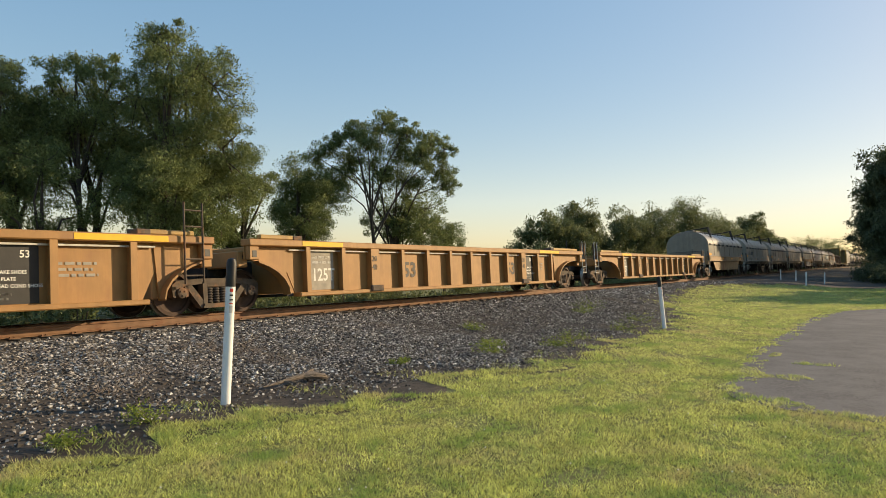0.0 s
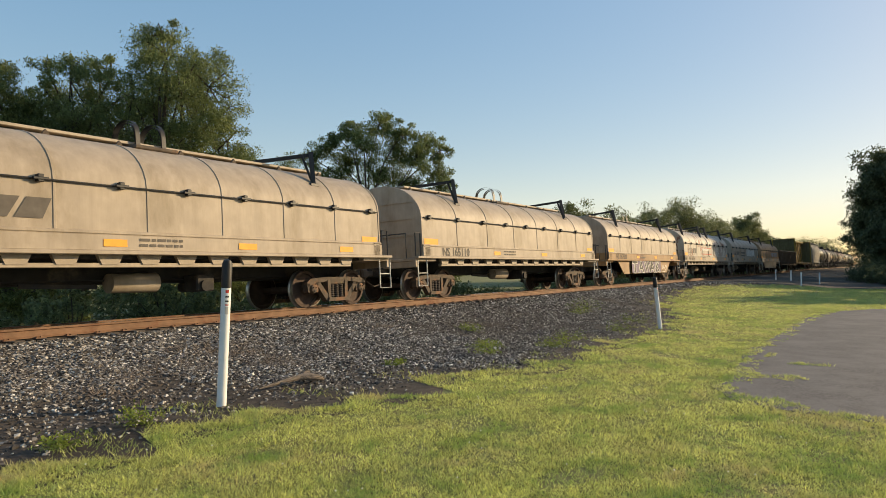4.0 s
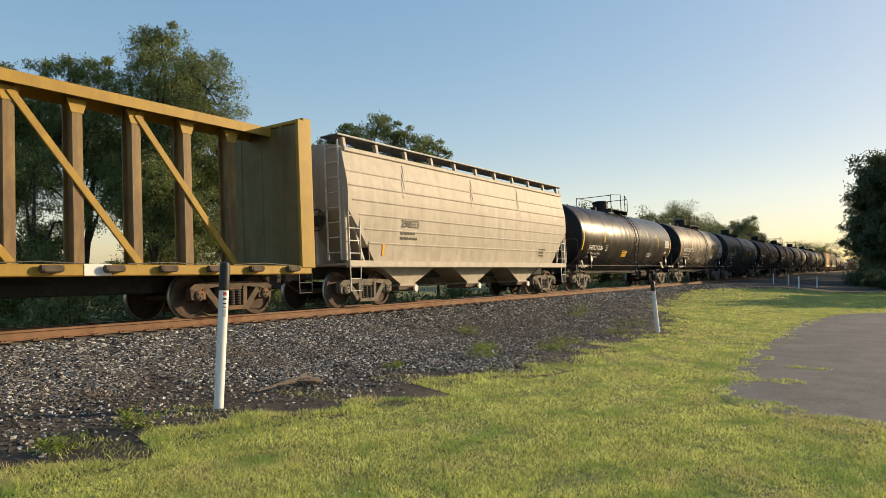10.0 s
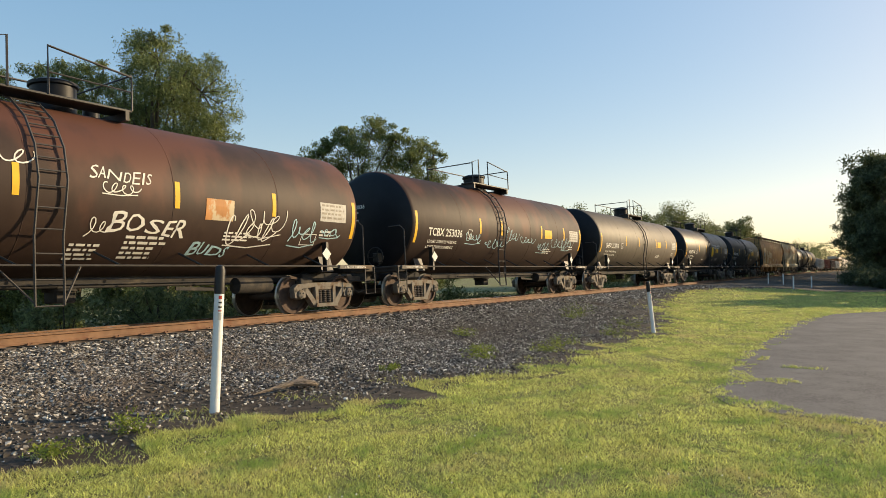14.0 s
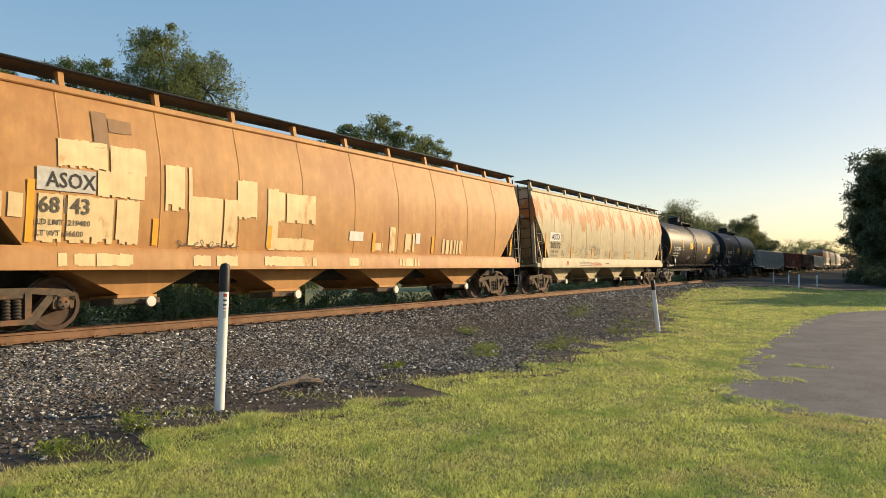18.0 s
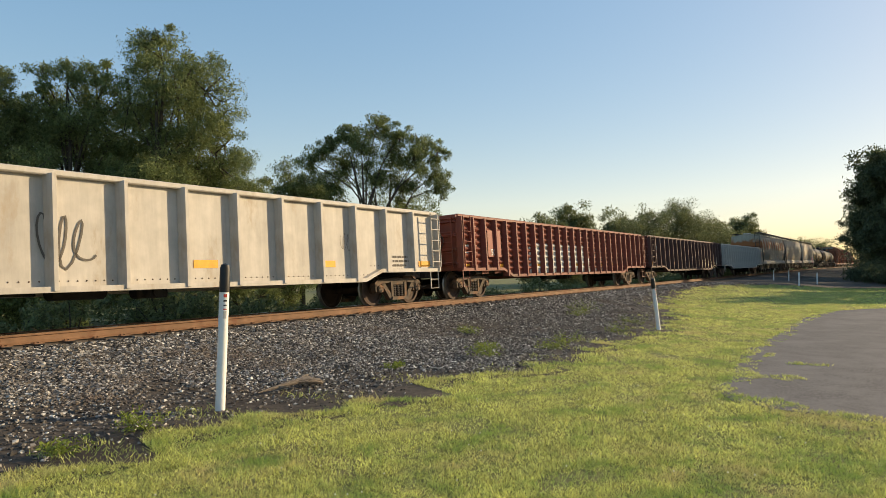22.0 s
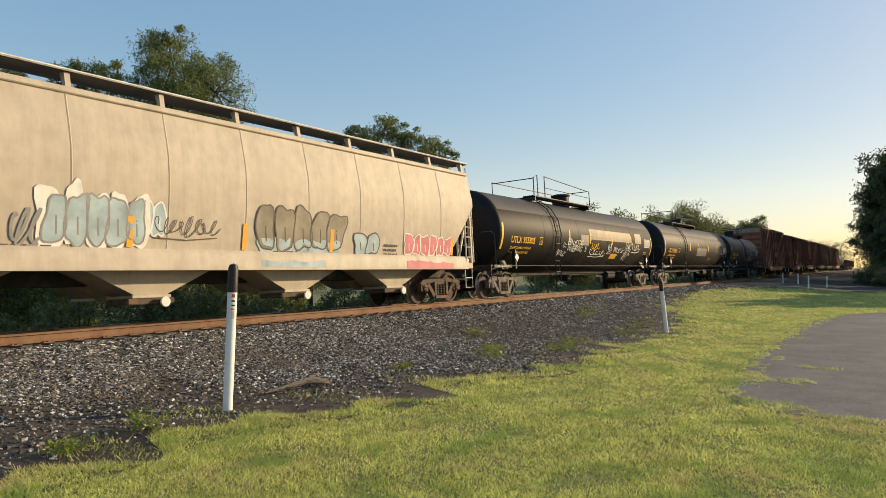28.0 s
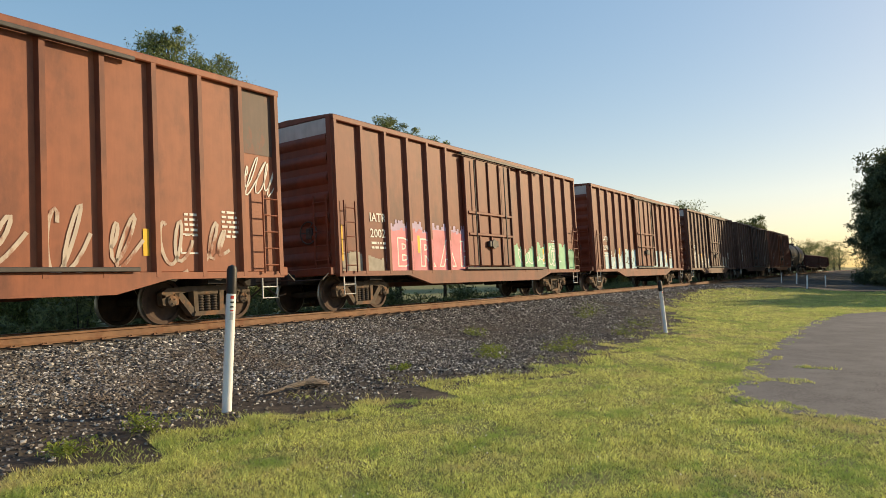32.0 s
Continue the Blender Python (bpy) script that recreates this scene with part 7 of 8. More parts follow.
def coil_marks(number, logo=True, spray=None, words="", weight=""):
    def marks(pt, low, L, B):
        if logo:
            bars_logo(pt, -B + 1.0, 1.78, 0.34, m_mark_brown)
        low.text(number, -B + 1.0, 1.29, 0.36, m_mark_brown)
        low.lines(-B + 5.0, 1.45, 1.2, 2, 0.1, m_mark_brown, 8)
        low.bar(-B + 3.4 + 0.9, 1.34, 0.0 + 0.45, 0.13, m_orange)
        low.bar(1.2, 1.34, 0.5, 0.13, m_orange)
        low.bar(B - 1.7, 1.34, 0.5, 0.13, m_orange)
        pt.bar(-B + 0.12, 1.6, 0.75, 0.2, m_orange)
        pt.bar(B - 0.75, 1.6, 0.6, 0.16, m_orange)
        if weight:
            low.text(weight, -B + 4.9, 1.33, 0.13, m_mark_brown)
        if words:
            pt.text(words, 0.6, 1.80, 0.58, m_blue, wide=1.45, bold=0.03)
        if spray:
            spray(pt, low, L, B)
    return marks


def tank_marks(number, size=0.34, weights=("LD LMT 206400 LB 93600 KG", "LT WT 79600 LB 36100 KG"), material=None, extra=None, panel=True, shift=0.45, drop=0.2, bars=None):
    def marks(pt, L, B, zc):
        m = material or m_mark_white
        x, d = -B + 0.72 + shift, drop
        pt.text(number, x, zc - 0.27 - d, size, m)
        pt.text(weights[0], x + 0.03, zc - 0.50 - d, 0.135, m)
        pt.text(weights[1], x + 0.03, zc - 0.68 - d, 0.135, m)
        wn_ = 0.60 * size * len(number)
        pt.outline(x + wn_ + 0.12, zc - 0.29 - d, 0.26, 0.30, 0.02, m)
        pt.text("C", x + wn_ + 0.18, zc - 0.25 - d, 0.18, m)
        for k, u in enumerate(bars or (-B + 4.3, -1.15, 2.3, 4.6)):
            pt.bar(u, zc - 0.3, 0.11, 0.52, m_mark_yellow, cut=4)
        pt.lines(2.7, zc - 0.75, 0.9, 3, 0.08, m, 4)
        if panel:
            pt.bar(2.65, zc - 0.28, 0.72, 0.34, m_mark_yellow, cut=3)
        pt.bar(B - 1.75, zc - 0.32, 0.95, 0.46, m_data_panel, cut=3)
        pt.lines(B - 1.7, zc + 0.05, 0.85, 4, 0.1, m_mark_grey, 9)
        pt.lines(B - 1.7, zc - 0.6, 0.5, 2, 0.09, m, 11)
        if extra:
            extra(pt, L, B, zc)
    marks.number = number
    return marks


m_faded_emblem = mat("faded_pale_emblem", (0.52, 0.46, 0.38), 0.7, vary=0.2, bump=0)
m_data_panel = mat("pale_data_panel", (0.5, 0.48, 0.44), 0.7, vary=0.2, scale=12, bump=0)


def plain_hopper_marks(a, b, spray=None, weights=("LD LMT 198300", "LT WT 64700"), m=None, bars=True):
    def marks(pt, L, B, top):
        m_ = m or m_mark_brown
        x = -B + 2.2
        pt.text(a, x, 2.52, 0.44, m_, wide=1.12)
        pt.text(b, x - 0.05, 2.06, 0.44, m_, wide=1.12)
        pt.text(weights[0], x, 1.84, 0.17, m_)
        pt.text(weights[1], x, 1.62, 0.17, m_)
        for u in (-B + 1.25, -B + 5.3, -0.4, 2.6, B - 1.9) if bars else ():
            pt.bar(u, 1.45, 0.12, 0.75 if abs(u) > B - 3 else 0.5, m_orange)
        pt.lines(B - 4.6, 1.62, 0.7, 3, 0.12, m_, 12)
        pt.lines(-B + 3.0, 1.38, 3.0, 1, 0.1, m_, 13)
        pt.lines(0.8, 1.38, 2.0, 1, 0.1, m_, 14)
        if spray:
            spray(pt, L, B, top)
    return marks


def gon_marks(a, b, material, spray=None):
    def marks(pt, L, B, high):
        if a:
            pt.text(a, -B + 1.8, 1.92, 0.34, material)
            pt.text(b, -B + 1.75, 1.48, 0.34, material)
        for u in (-B + 0.55, -B + 5.6, 0.9, B - 5.2, B - 0.95):
            pt.bar(u, 1.05, 0.6, 0.16, m_orange)
        pt.lines(-B + 0.5, 1.7, 0.6, 3, 0.12, material, 3)
        pt.lines(B - 2.2, 1.3, 0.8, 4, 0.12, material, 5)
        if spray:
            spray(pt, L, B, high)
    return marks


def box_marks(a, b, spray=None):
    def marks(pt, L, B, high):
        pt.text(a, -B + 1.35, 2.3, 0.33, m_mark_white)
        pt.text(b, -B + 1.35, 1.88, 0.33, m_mark_white)
        pt.lines(-B + 1.4, 1.7, 0.8, 2, 0.12, m_mark_white, 2)
        pt.bar(-B + 0.15, 1.25, 0.12, 0.9, m_mark_yellow)
        pt.bar(-B + 3.5, 1.5, 0.12, 0.5, m_mark_yellow)
        pt.outline(B - 2.6, 1.35, 0.55, 0.4, 0.03, m_mark_white)
        pt.lines(B - 2.5, 2.1, 0.6, 5, 0.1, m_mark_white, 7)
        pt.bar(B - 3.4, 1.3, 0.12, 0.5, m_mark_yellow)
        if spray:
            spray(pt, L, B, high)
    return marks


# -- the cars in their order --
WELL = "orange container well car with ribbed sides, empty and dusty"
well_car(0, WELL, p_well, well_marks, joint=1)
well_car(1, WELL, p_well, well_marks, joint=-1, number="125T")
well_car(2, WELL, p_well, well_marks, number="125T")

COIL = "cream steel coil car with a rounded cover and lifting arms"
coil_car(3, "grey coil car with a rounded cover and deep side skirts", p_grey_coil, p_frame_orange, True, marks=coil_marks("", False))
coil_car(4, COIL, p_cream, p_cream, marks=coil_marks("NS 165017"))
coil_car(5, COIL, p_cream, p_cream, marks=coil_marks("NS 164900"))
coil_car(6, COIL, p_cream, p_cream, marks=coil_marks("NS 165110", False))


def yellow_grey_spray(pt, low, L, B):
    ragged(low, -3.0, 0.56, 5.4, 0.60, m_deep_violet, 30)
    for k in range(5):
        low.outlined("TAWAK"[k], -2.9 + 1.03 * k, 0.58, 0.86, m_mark_black, m_mark_white, 1.55)
    low.scrawl(2.6, 0.65, 0.9, 0.4, m_mark_white, 32, 0.03, 3)


coil_car(7, "cream coil car with an orange rusty skirt covered in spray paint", p_cream, p_frame_orange, True, marks=coil_marks("NS 167030", False, yellow_grey_spray, weight="LD LMT 226300"))


def faded_spray(pt, low, L, B):
    pt.outline(-2.2, 1.72, 3.2, 0.5, 0.05, m_red)
    pt.lines(-2.0, 2.0, 2.8, 1, 0.4, m_mark_white, 3)
    pt.scrawl(1.6, 1.65, 4.2, 0.65, m_mark_white, 33, 0.06, 8)


coil_car(8, "cream coil car with two rusting peeling covers and faint spray paint", p_cream_b, p_cream, covers=2, marks=coil_marks("NS 162536", True, faded_spray))


def white_throw(pt, low, L, B):
    pt.blobs(0.2, 1.72, 4.4, 0.66, m_mark_white, m_grey_spray, 35, 8)
    pt.bar(-2.6, 1.95, 2.0, 0.14, m_mark_brown)
    pt.bar(-2.6, 1.7, 2.0, 0.14, m_mark_brown)


coil_car(9, "cream coil car with dark emblem stripes and a white spray-painted throw-up", p_cream, p_cream, marks=coil_marks("NS 164018", True, white_throw, weight="LD LMT 224600"))
coil_car(10, "brown-stained coil car with blue block lettering and pale skirts", p_tan_coil, p_cream, True, marks=coil_marks("AOK 194600", True, words="PROTECT III"))


def recycler_mark(pt, L, B, high):
    x = B - 2.2
    pt.raw([(x, 1.55), (x + 0.2, 1.55), (x + 0.2, 2.1), (x, 2.1)], [(0, 1, 2, 3)], m_mark_white)
    pt.raw([(x + 0.2, 1.8), (x + 0.55, 1.8), (x + 0.55, 2.1), (x + 0.2, 2.1)], [(0, 1, 2, 3)], m_mark_white)
    pt.raw([(x + 0.25, 1.8), (x + 0.45, 1.8), (x + 0.7, 1.55), (x + 0.45, 1.55)], [(0, 1, 2, 3)], m_mark_white)
    for k in range(6):
        pt.bar(x + 0.63 + 0.105 * k, 1.88, 0.075, 0.20 if k in (1, 5) else 0.16, m_mark_white)
    for k in range(7):
        pt.bar(x + 0.60 + 0.100 * k, 1.58, 0.070, 0.20 if k in (3, 6) else 0.16, m_mark_white)


gondola(11, "brown rusty gondola with heavy posts and a white emblem", p_gon_brown, ribs=13, high=2.55, low=0.82, marks=gon_marks("MIRX", "126", m_mark_white, recycler_mark), drop=0.02, rib_mat=p_gon_post, irons=True)
centrebeam(12, "yellow centre-beam flat car with truss posts and end bulkheads", p_yellow, p_olive, lambda pt, L, B: (pt.text("TTZX 84879", -B + 2.6, 0.88, 0.2, m_mark_white), pt.bar(B - 5.6, 0.87, 0.5, 0.2, m_mark_white)))


def drips(pt, L, B, top):
    for u in (-B + 2.4, -0.8, 2.6):
        pt.begin("faded_emblem", m_faded_emblem)
        for k in range(3):
            pt.patch(u + 0.09 * k, 3.0 + 0.25 * k, 0.07, 0.45)


def hopper_13_marks(pt, L, B, top):
    pt.text("298553", -B + 2.3, 2.15, 0.30, m_mark_brown)
    pt.lines(-B + 2.3, 1.95, 0.9, 2, 0.14, m_mark_brown, 21)
    pt.lines(B - 2.6, 1.7, 0.6, 3, 0.12, m_mark_brown, 22)
    pt.bar(-B + 1.5, 1.35, 0.1, 0.3, m_orange)
    drips(pt, L, B, top)


hopper(13, "cream covered hopper with ribbed sides and three bays", p_hop_cream, 3, "horizontal", marks=hopper_13_marks, foot=p_hop_cream, walk=m_white_rail, end_slope=1.25, end_rise=1.35, skirt=False, frame_mat=m_truck_grey)

TANK = "black tank car with white lettering, yellow marks and a top platform"


def tank_red(pt, L, B, zc):
    pt.scrawl(-1.2, zc - 0.6, 1.3, 0.8, m_mark_white, 41, 0.02, 3)


def spray_many(seed, colours):
    def marks(pt, L, B, zc):
        r = random.Random(seed)
        for k in range(7):
            u = -B + 3.6 + (2 * B - 6.0) * k / 6 + r.uniform(-0.3, 0.3)
            pt.scrawl(u, zc - 0.95 + r.uniform(0, 0.5), r.uniform(0.8, 1.5), r.uniform(0.3, 0.55), r.choice(colours), seed * 10 + k, 0.022, r.choice((4, 5)))
    return marks


tank_car(14, "buckled glossy black tank car with white lettering and yellow marks", p_tank_buckled, marks=tank_marks("SHPX 212186", 0.32, ("LD LMT 206600 LB 93700 KG", "LT WT 79400 LB 36000 KG"), shift=0.58, drop=0.42, panel=False, bars=(-4.65, 0.4, 4.5), extra=lambda pt, L, B, zc: (pt.bar(-1.65, zc - 0.98, 0.72, 0.34, m_mark_yellow, cut=3), pt.lines(-1.6, zc - 0.72, 0.6, 2, 0.12, m_mark_brown, 3))), platform=0.37)
def peeling_tags(pt, L, B, zc):
    pt.text("GLICH", -5.75, zc - 1.18, 0.36, m_mark_white, bold=0.0, wide=0.8, name="spray_tag")
    pt.text("9AN", -4.2, zc - 1.1, 0.36, m_mark_white, bold=0.0, wide=0.6, name="spray_tag")
    pt.text("FORZA", -1.6, zc - 1.15, 0.42, m_mark_white, bold=0.012, wide=0.95, name="spray_tag")
    pt.scrawl(-3.5, zc - 1.2, 0.7, 0.6, m_mark_grey, 151, 0.014, 2)
    pt.scrawl(1.0, zc - 1.1, 0.5, 0.3, m_mark_white, 152, 0.016, 4)
    pt.bar(2.6, zc - 0.36, 0.8, 0.26, m_mark_yellow, cut=3)
    pt.lines(2.6, zc - 0.6, 0.8, 3, 0.1, m_mark_white, 16)


tank_car(15, "grey peeling tank car with dark patches and spray paint", p_tank_tan, marks=tank_marks("GATX 213090", 0.34, drop=0.16, panel=False, bars=(-3.75, -1.0, 2.2, 4.3), extra=peeling_tags), platform=0.7)


def api_words(pt, L, B, zc):
    pt.text("NOT FOR CLASS 3 FLAMMABLE LIQUIDS", 1.4, zc + 0.22, 0.15, m_mark_white)
    pt.text("WITH API GRAVITY >50 DEGREES", 1.4, zc + 0.04, 0.15, m_mark_white)


tank_car(16, "dusty black tank car with white lettering and yellow marks", p_tank_grey, marks=tank_marks("SHPX 211883", panel=False, bars=(-4.54, -1.81, 1.20, 4.05), extra=lambda pt, L, B, zc: (api_words(pt, L, B, zc), pt.bar(-0.36, zc - 1.0, 0.88, 0.3, m_mark_yellow, cut=3), pt.bar(2.99, zc - 0.28, 0.71, 0.3, m_mark_yellow, cut=3))), bands=(-3.0, 3.2), platform=-1.05)
def boser_tags(pt, L, B, zc):
    pt.text("SANDEIS", -0.35, zc + 0.10, 0.30, m_mark_white, bold=0.0, wide=1.05, name="spray_tag")
    pt.scrawl(-0.1, zc - 0.12, 0.7, 0.18, m_mark_white, 171, 0.02, 4)
    pt.text("BOSER", 0.0, zc - 0.85, 0.50, m_mark_white, bold=0.004, wide=1.2, name="spray_tag")
    pt.scrawl(-0.3, zc - 1.0, 0.5, 0.5, m_mark_white, 172, 0.02, 2)
    pt.text("BUDS", 1.9, zc - 1.32, 0.42, m_cyan, bold=0.012, wide=1.0, name="spray_tag")
    pt.bar(2.14, zc - 0.48, 0.72, 0.44, m_rust_panel, cut=3)
    pt.scrawl(2.75, zc - 0.95, 1.35, 0.6, m_mark_white, 173, 0.03, 5)
    pt.scrawl(3.3, zc - 0.7, 1.0, 0.6, m_mark_white, 174, 0.022, 3)
    pt.scrawl(4.6, zc - 0.9, 0.9, 0.6, m_cyan, 175, 0.03, 4)
    pt.scrawl(5.6, zc - 0.7, 0.7, 0.25, m_cyan, 176, 0.025, 4)
    pt.outline(5.0, zc - 0.95, 0.5, 0.3, 0.02, m_mark_white)
    pt.lines(0.5, zc - 0.95, 0.9, 5, 0.12, m_mark_white, 5)
    pt.lines(-0.5, zc - 1.15, 0.7, 4, 0.11, m_mark_white, 7)
    pt.scrawl(-2.1, zc + 0.2, 0.8, 0.3, m_mark_white, 177, 0.025, 3)
    pt.lines(-2.3, zc - 0.5, 0.5, 4, 0.13, m_mark_grey, 9)


m_rust_panel = paint("rusting_orange_panel", (0.50, 0.22, 0.07), (0.55, 0.45, 0.3), (0.5, 0.58), coarse=2.5)
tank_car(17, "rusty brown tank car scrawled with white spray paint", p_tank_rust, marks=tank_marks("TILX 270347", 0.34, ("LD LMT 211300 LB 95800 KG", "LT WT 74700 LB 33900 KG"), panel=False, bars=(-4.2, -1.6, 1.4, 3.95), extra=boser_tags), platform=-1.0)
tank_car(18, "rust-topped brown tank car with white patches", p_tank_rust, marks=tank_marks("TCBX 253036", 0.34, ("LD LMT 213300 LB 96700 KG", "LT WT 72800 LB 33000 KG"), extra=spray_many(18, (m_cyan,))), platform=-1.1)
tank_car(19, "dust-coated grey tank car with a top platform", p_tank_dust, marks=tank_marks("SHPX 212016"))


def big_yellow(pt, L, B, zc):
    api_words(pt, L, B, zc)
    pt.bar(0.85, zc - 0.62, 0.72, 0.75, m_mark_yellow, cut=4)
    pt.text("STEAM INLET", -2.2, zc - 0.95, 0.11, m_mark_white)
    pt.text("STEAM INLET", 1.4, zc - 0.95, 0.11, m_mark_white)


tank_car(20, TANK, p_tank_grey, marks=tank_marks("SHPX 211961", extra=big_yellow))
tank_car(21, TANK, p_tank_grey, marks=tank_marks("SHPX 212008", shift=0.1, drop=0.1, bars=(-4.40, -1.53, 3.91), extra=lambda pt, L, B, zc: (api_words(pt, L, B, zc), tank_red(pt, L, B, zc), pt.bar(0.9, zc - 0.72, 0.6, 0.55, m_mark_yellow, cut=3))), bands=(-2.6, 0.4), platform=-0.85)


def drip_block(pt, u0, w0, u1, w1, m, seed, gap=0.10, off=0.005):
    """A block of old paint whose foot has flaked and run."""
    r = random.Random(seed)
    pt.begin("flaked_block", m)
    u = u0
    while u < u1:
        k = min(r.uniform(0.04, 0.11), u1 - u)
        if r.random() > gap:
            foot = w0 + (w1 - w0) * r.choice((0.0, 0.0, 0.03, 0.08, 0.16)) * r.random()
            pt.patch(u, foot, k + 0.002, w1 - 0.03 * r.random() - foot, off, 3)
        u += k


def orange_hopper_marks(pt, L, B, top):
    for i, (u0, w0, u1, w1, g) in enumerate(((-7.64, 2.72, -6.01, 3.22, 0.04), (-6.95, 2.28, -6.05, 2.75, 0.1), (-7.95, 1.46, -6.14, 2.27, 0.05), (-5.6, 2.12, -5.0, 3.02, 0.05), (-5.05, 1.47, -3.86, 2.46, 0.05), (-3.86, 2.06, -3.32, 2.9, 0.06), (-3.0, 1.43, -2.68, 2.8, 0.0), (-2.68, 2.06, -1.48, 2.74, 0.05), (-2.68, 1.43, -1.5, 1.72, 0.05), (0.83, 1.49, 1.2, 1.7, 0.2), (1.5, 1.45, 1.75, 2.15, 0.2), (2.1, 1.48, 2.7, 2.0, 0.4), (4.2, 1.45, 5.4, 1.9, 0.45), (-8.6, 1.84, -8.19, 2.25, 0.2))):
        drip_block(pt, u0, w0, u1, w1, m_cream_block, 400 + i, g)
    drip_block(pt, -7.0, 3.12, -6.72, 3.8, m_dull_patch, 430, 0.0)
    drip_block(pt, -6.7, 3.45, -6.25, 3.72, m_dull_patch, 431, 0.05)
    low = Paint(flat_side(-1.578))
    for i, (u0, u1) in enumerate(((-7.7, -6.3), (-5.0, -3.9), (-3.14, -1.5), (-0.4, 0.2), (1.8, 2.9))):
        drip_block(low, u0, 1.06, u1, 1.29, m_cream_block, 440 + i, 0.12)
    low.done(CARS[-1][0])
    pt.bar(-7.99, 2.31, 1.0, 0.38, m_data_panel, 0.013)
    pt.text("ASOX", -7.84, 2.37, 0.36, m_mark_black, 0.018, wide=0.88)
    pt.text("68143", -7.95, 1.95, 0.37, m_mark_brown, 0.018, wide=0.95)
    pt.text("LD LMT  219400", -7.97, 1.75, 0.13, m_mark_brown, 0.018)
    pt.text("LT WT  66600", -7.97, 1.57, 0.13, m_mark_brown, 0.018)
    for u, h in ((-8.13, 1.0), (-5.85, 0.5), (-2.98, 0.5), (0.75, 0.5), (3.6, 0.5), (B - 0.75, 0.6)):
        pt.bar(u, 1.46, 0.12, h, m_orange, 0.009)
    pt.bar(-0.2, 1.72, 0.55, 0.24, m_mark_white)
    pt.bar(2.75, 1.72, 0.22, 0.3, m_mark_white)
    pt.scrawl(-5.3, 1.42, 1.5, 0.16, m_mark_brown, 44, 0.015, 8)


m_dull_patch = paint("dull_rust_patch", (0.27, 0.15, 0.075), (0.36, 0.17, 0.06), (0.5, 0.62), coarse=1.8)
m_cream_block = paint("flaking_cream_block", (0.74, 0.56, 0.31), (0.52, 0.27, 0.10), (0.58, 0.70), coarse=1.6)
hopper(22, "rust-orange covered hopper with flaking cream blocks of old paint", p_hop_orange, 4, marks=orange_hopper_marks, walk=m_black)


def yellow_hopper_marks(pt, L, B, top):
    pt.bar(-7.6, 2.09, 1.06, 0.35, m_mark_white)
    pt.text("ASOX", -7.44, 2.15, 0.34, m_mark_black, 0.008, wide=0.95)
    pt.outline(-6.5, 2.1, 0.26, 0.27, 0.015, m_mark_brown)
    pt.text("20272", -7.53, 1.81, 0.33, m_mark_brown, wide=1.25)
    pt.text("LD LMT  198300", -7.54, 1.63, 0.12, m_mark_brown)
    pt.text("LT WT  64700", -7.54, 1.46, 0.12, m_mark_brown)
    for u, h in ((-8.02, 0.95), (-5.32, 0.45), (-2.84, 0.42), (-0.33, 0.4), (2.0, 0.4), (4.4, 0.4), (B - 0.8, 0.5)):
        pt.bar(u, 1.44, 0.12, h, m_orange)
    for k, (u, w, du, dw, n) in enumerate(((-5.7, 1.45, 1.4, 0.62, 3), (-4.4, 1.45, 1.2, 0.6, 4), (-3.2, 1.85, 0.9, 0.22, 5), (-2.6, 1.5, 0.9, 0.5, 5), (-1.1, 1.5, 0.5, 0.3, 2), (0.1, 1.48, 0.8, 0.4, 5), (-6.35, 1.46, 0.3, 0.3, 3))):
        pt.scrawl(u, w, du, dw, m_mark_brown if k != 5 else m_grey_spray, 230 + k, 0.012, n)
    pt.outline(2.3, 1.5, 0.55, 0.3, 0.02, m_mark_brown)
    pt.lines(5.4, 1.75, 0.6, 2, 0.14, m_mark_grey, 14)
    low = Paint(flat_side(-1.578))
    low.lines(-4.6, 1.22, 1.9, 3, 0.07, m_mark_grey, 31)
    low.scrawl(-3.2, 1.10, 1.4, 0.16, m_red, 239, 0.02, 7)
    low.lines(-1.2, 1.16, 0.6, 1, 0.1, m_mark_brown, 32)
    low.bar(-6.0, 1.12, 0.2, 0.16, m_red)
    low.done(CARS[-1][0])


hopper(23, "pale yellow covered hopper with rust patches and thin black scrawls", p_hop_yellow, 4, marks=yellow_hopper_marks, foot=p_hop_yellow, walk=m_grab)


def wide_brand(pt, L, B, zc):
    for k in range(7):
        pt.bar(-B + 1.3 + 0.36 * k, zc + 0.78, 0.22, 0.24, m_mark_grey)
    pt.bar(-2.41, zc - 0.32, 0.71, 0.42, m_mark_yellow, cut=3)
    pt.bar(3.06, zc - 0.55, 0.73, 0.5, m_mark_yellow, cut=3)
    pt.lines(-2.51, zc - 0.85, 0.8, 3, 0.09, m_mark_grey, 41)


tank_car(24, "dark grey-brown tank car with yellow panels and pale lettering", p_tank_grey, marks=tank_marks("TILX 253800", 0.34, ("LD LMT 204000 LB 92500 KG", "LT WT 82000 LB 37200 KG"), panel=False, bars=(-4.42, -1.70, 1.20, 4.17), extra=wide_brand), platform=-1.15)
tank_car(25, "dark grey-brown tank car with yellow panels and pale lettering", p_tank_grey, marks=tank_marks("TILX 253757", 0.34, panel=False, bars=(-4.42, -1.70, 1.20, 4.17), extra=wide_brand), platform=-1.05)


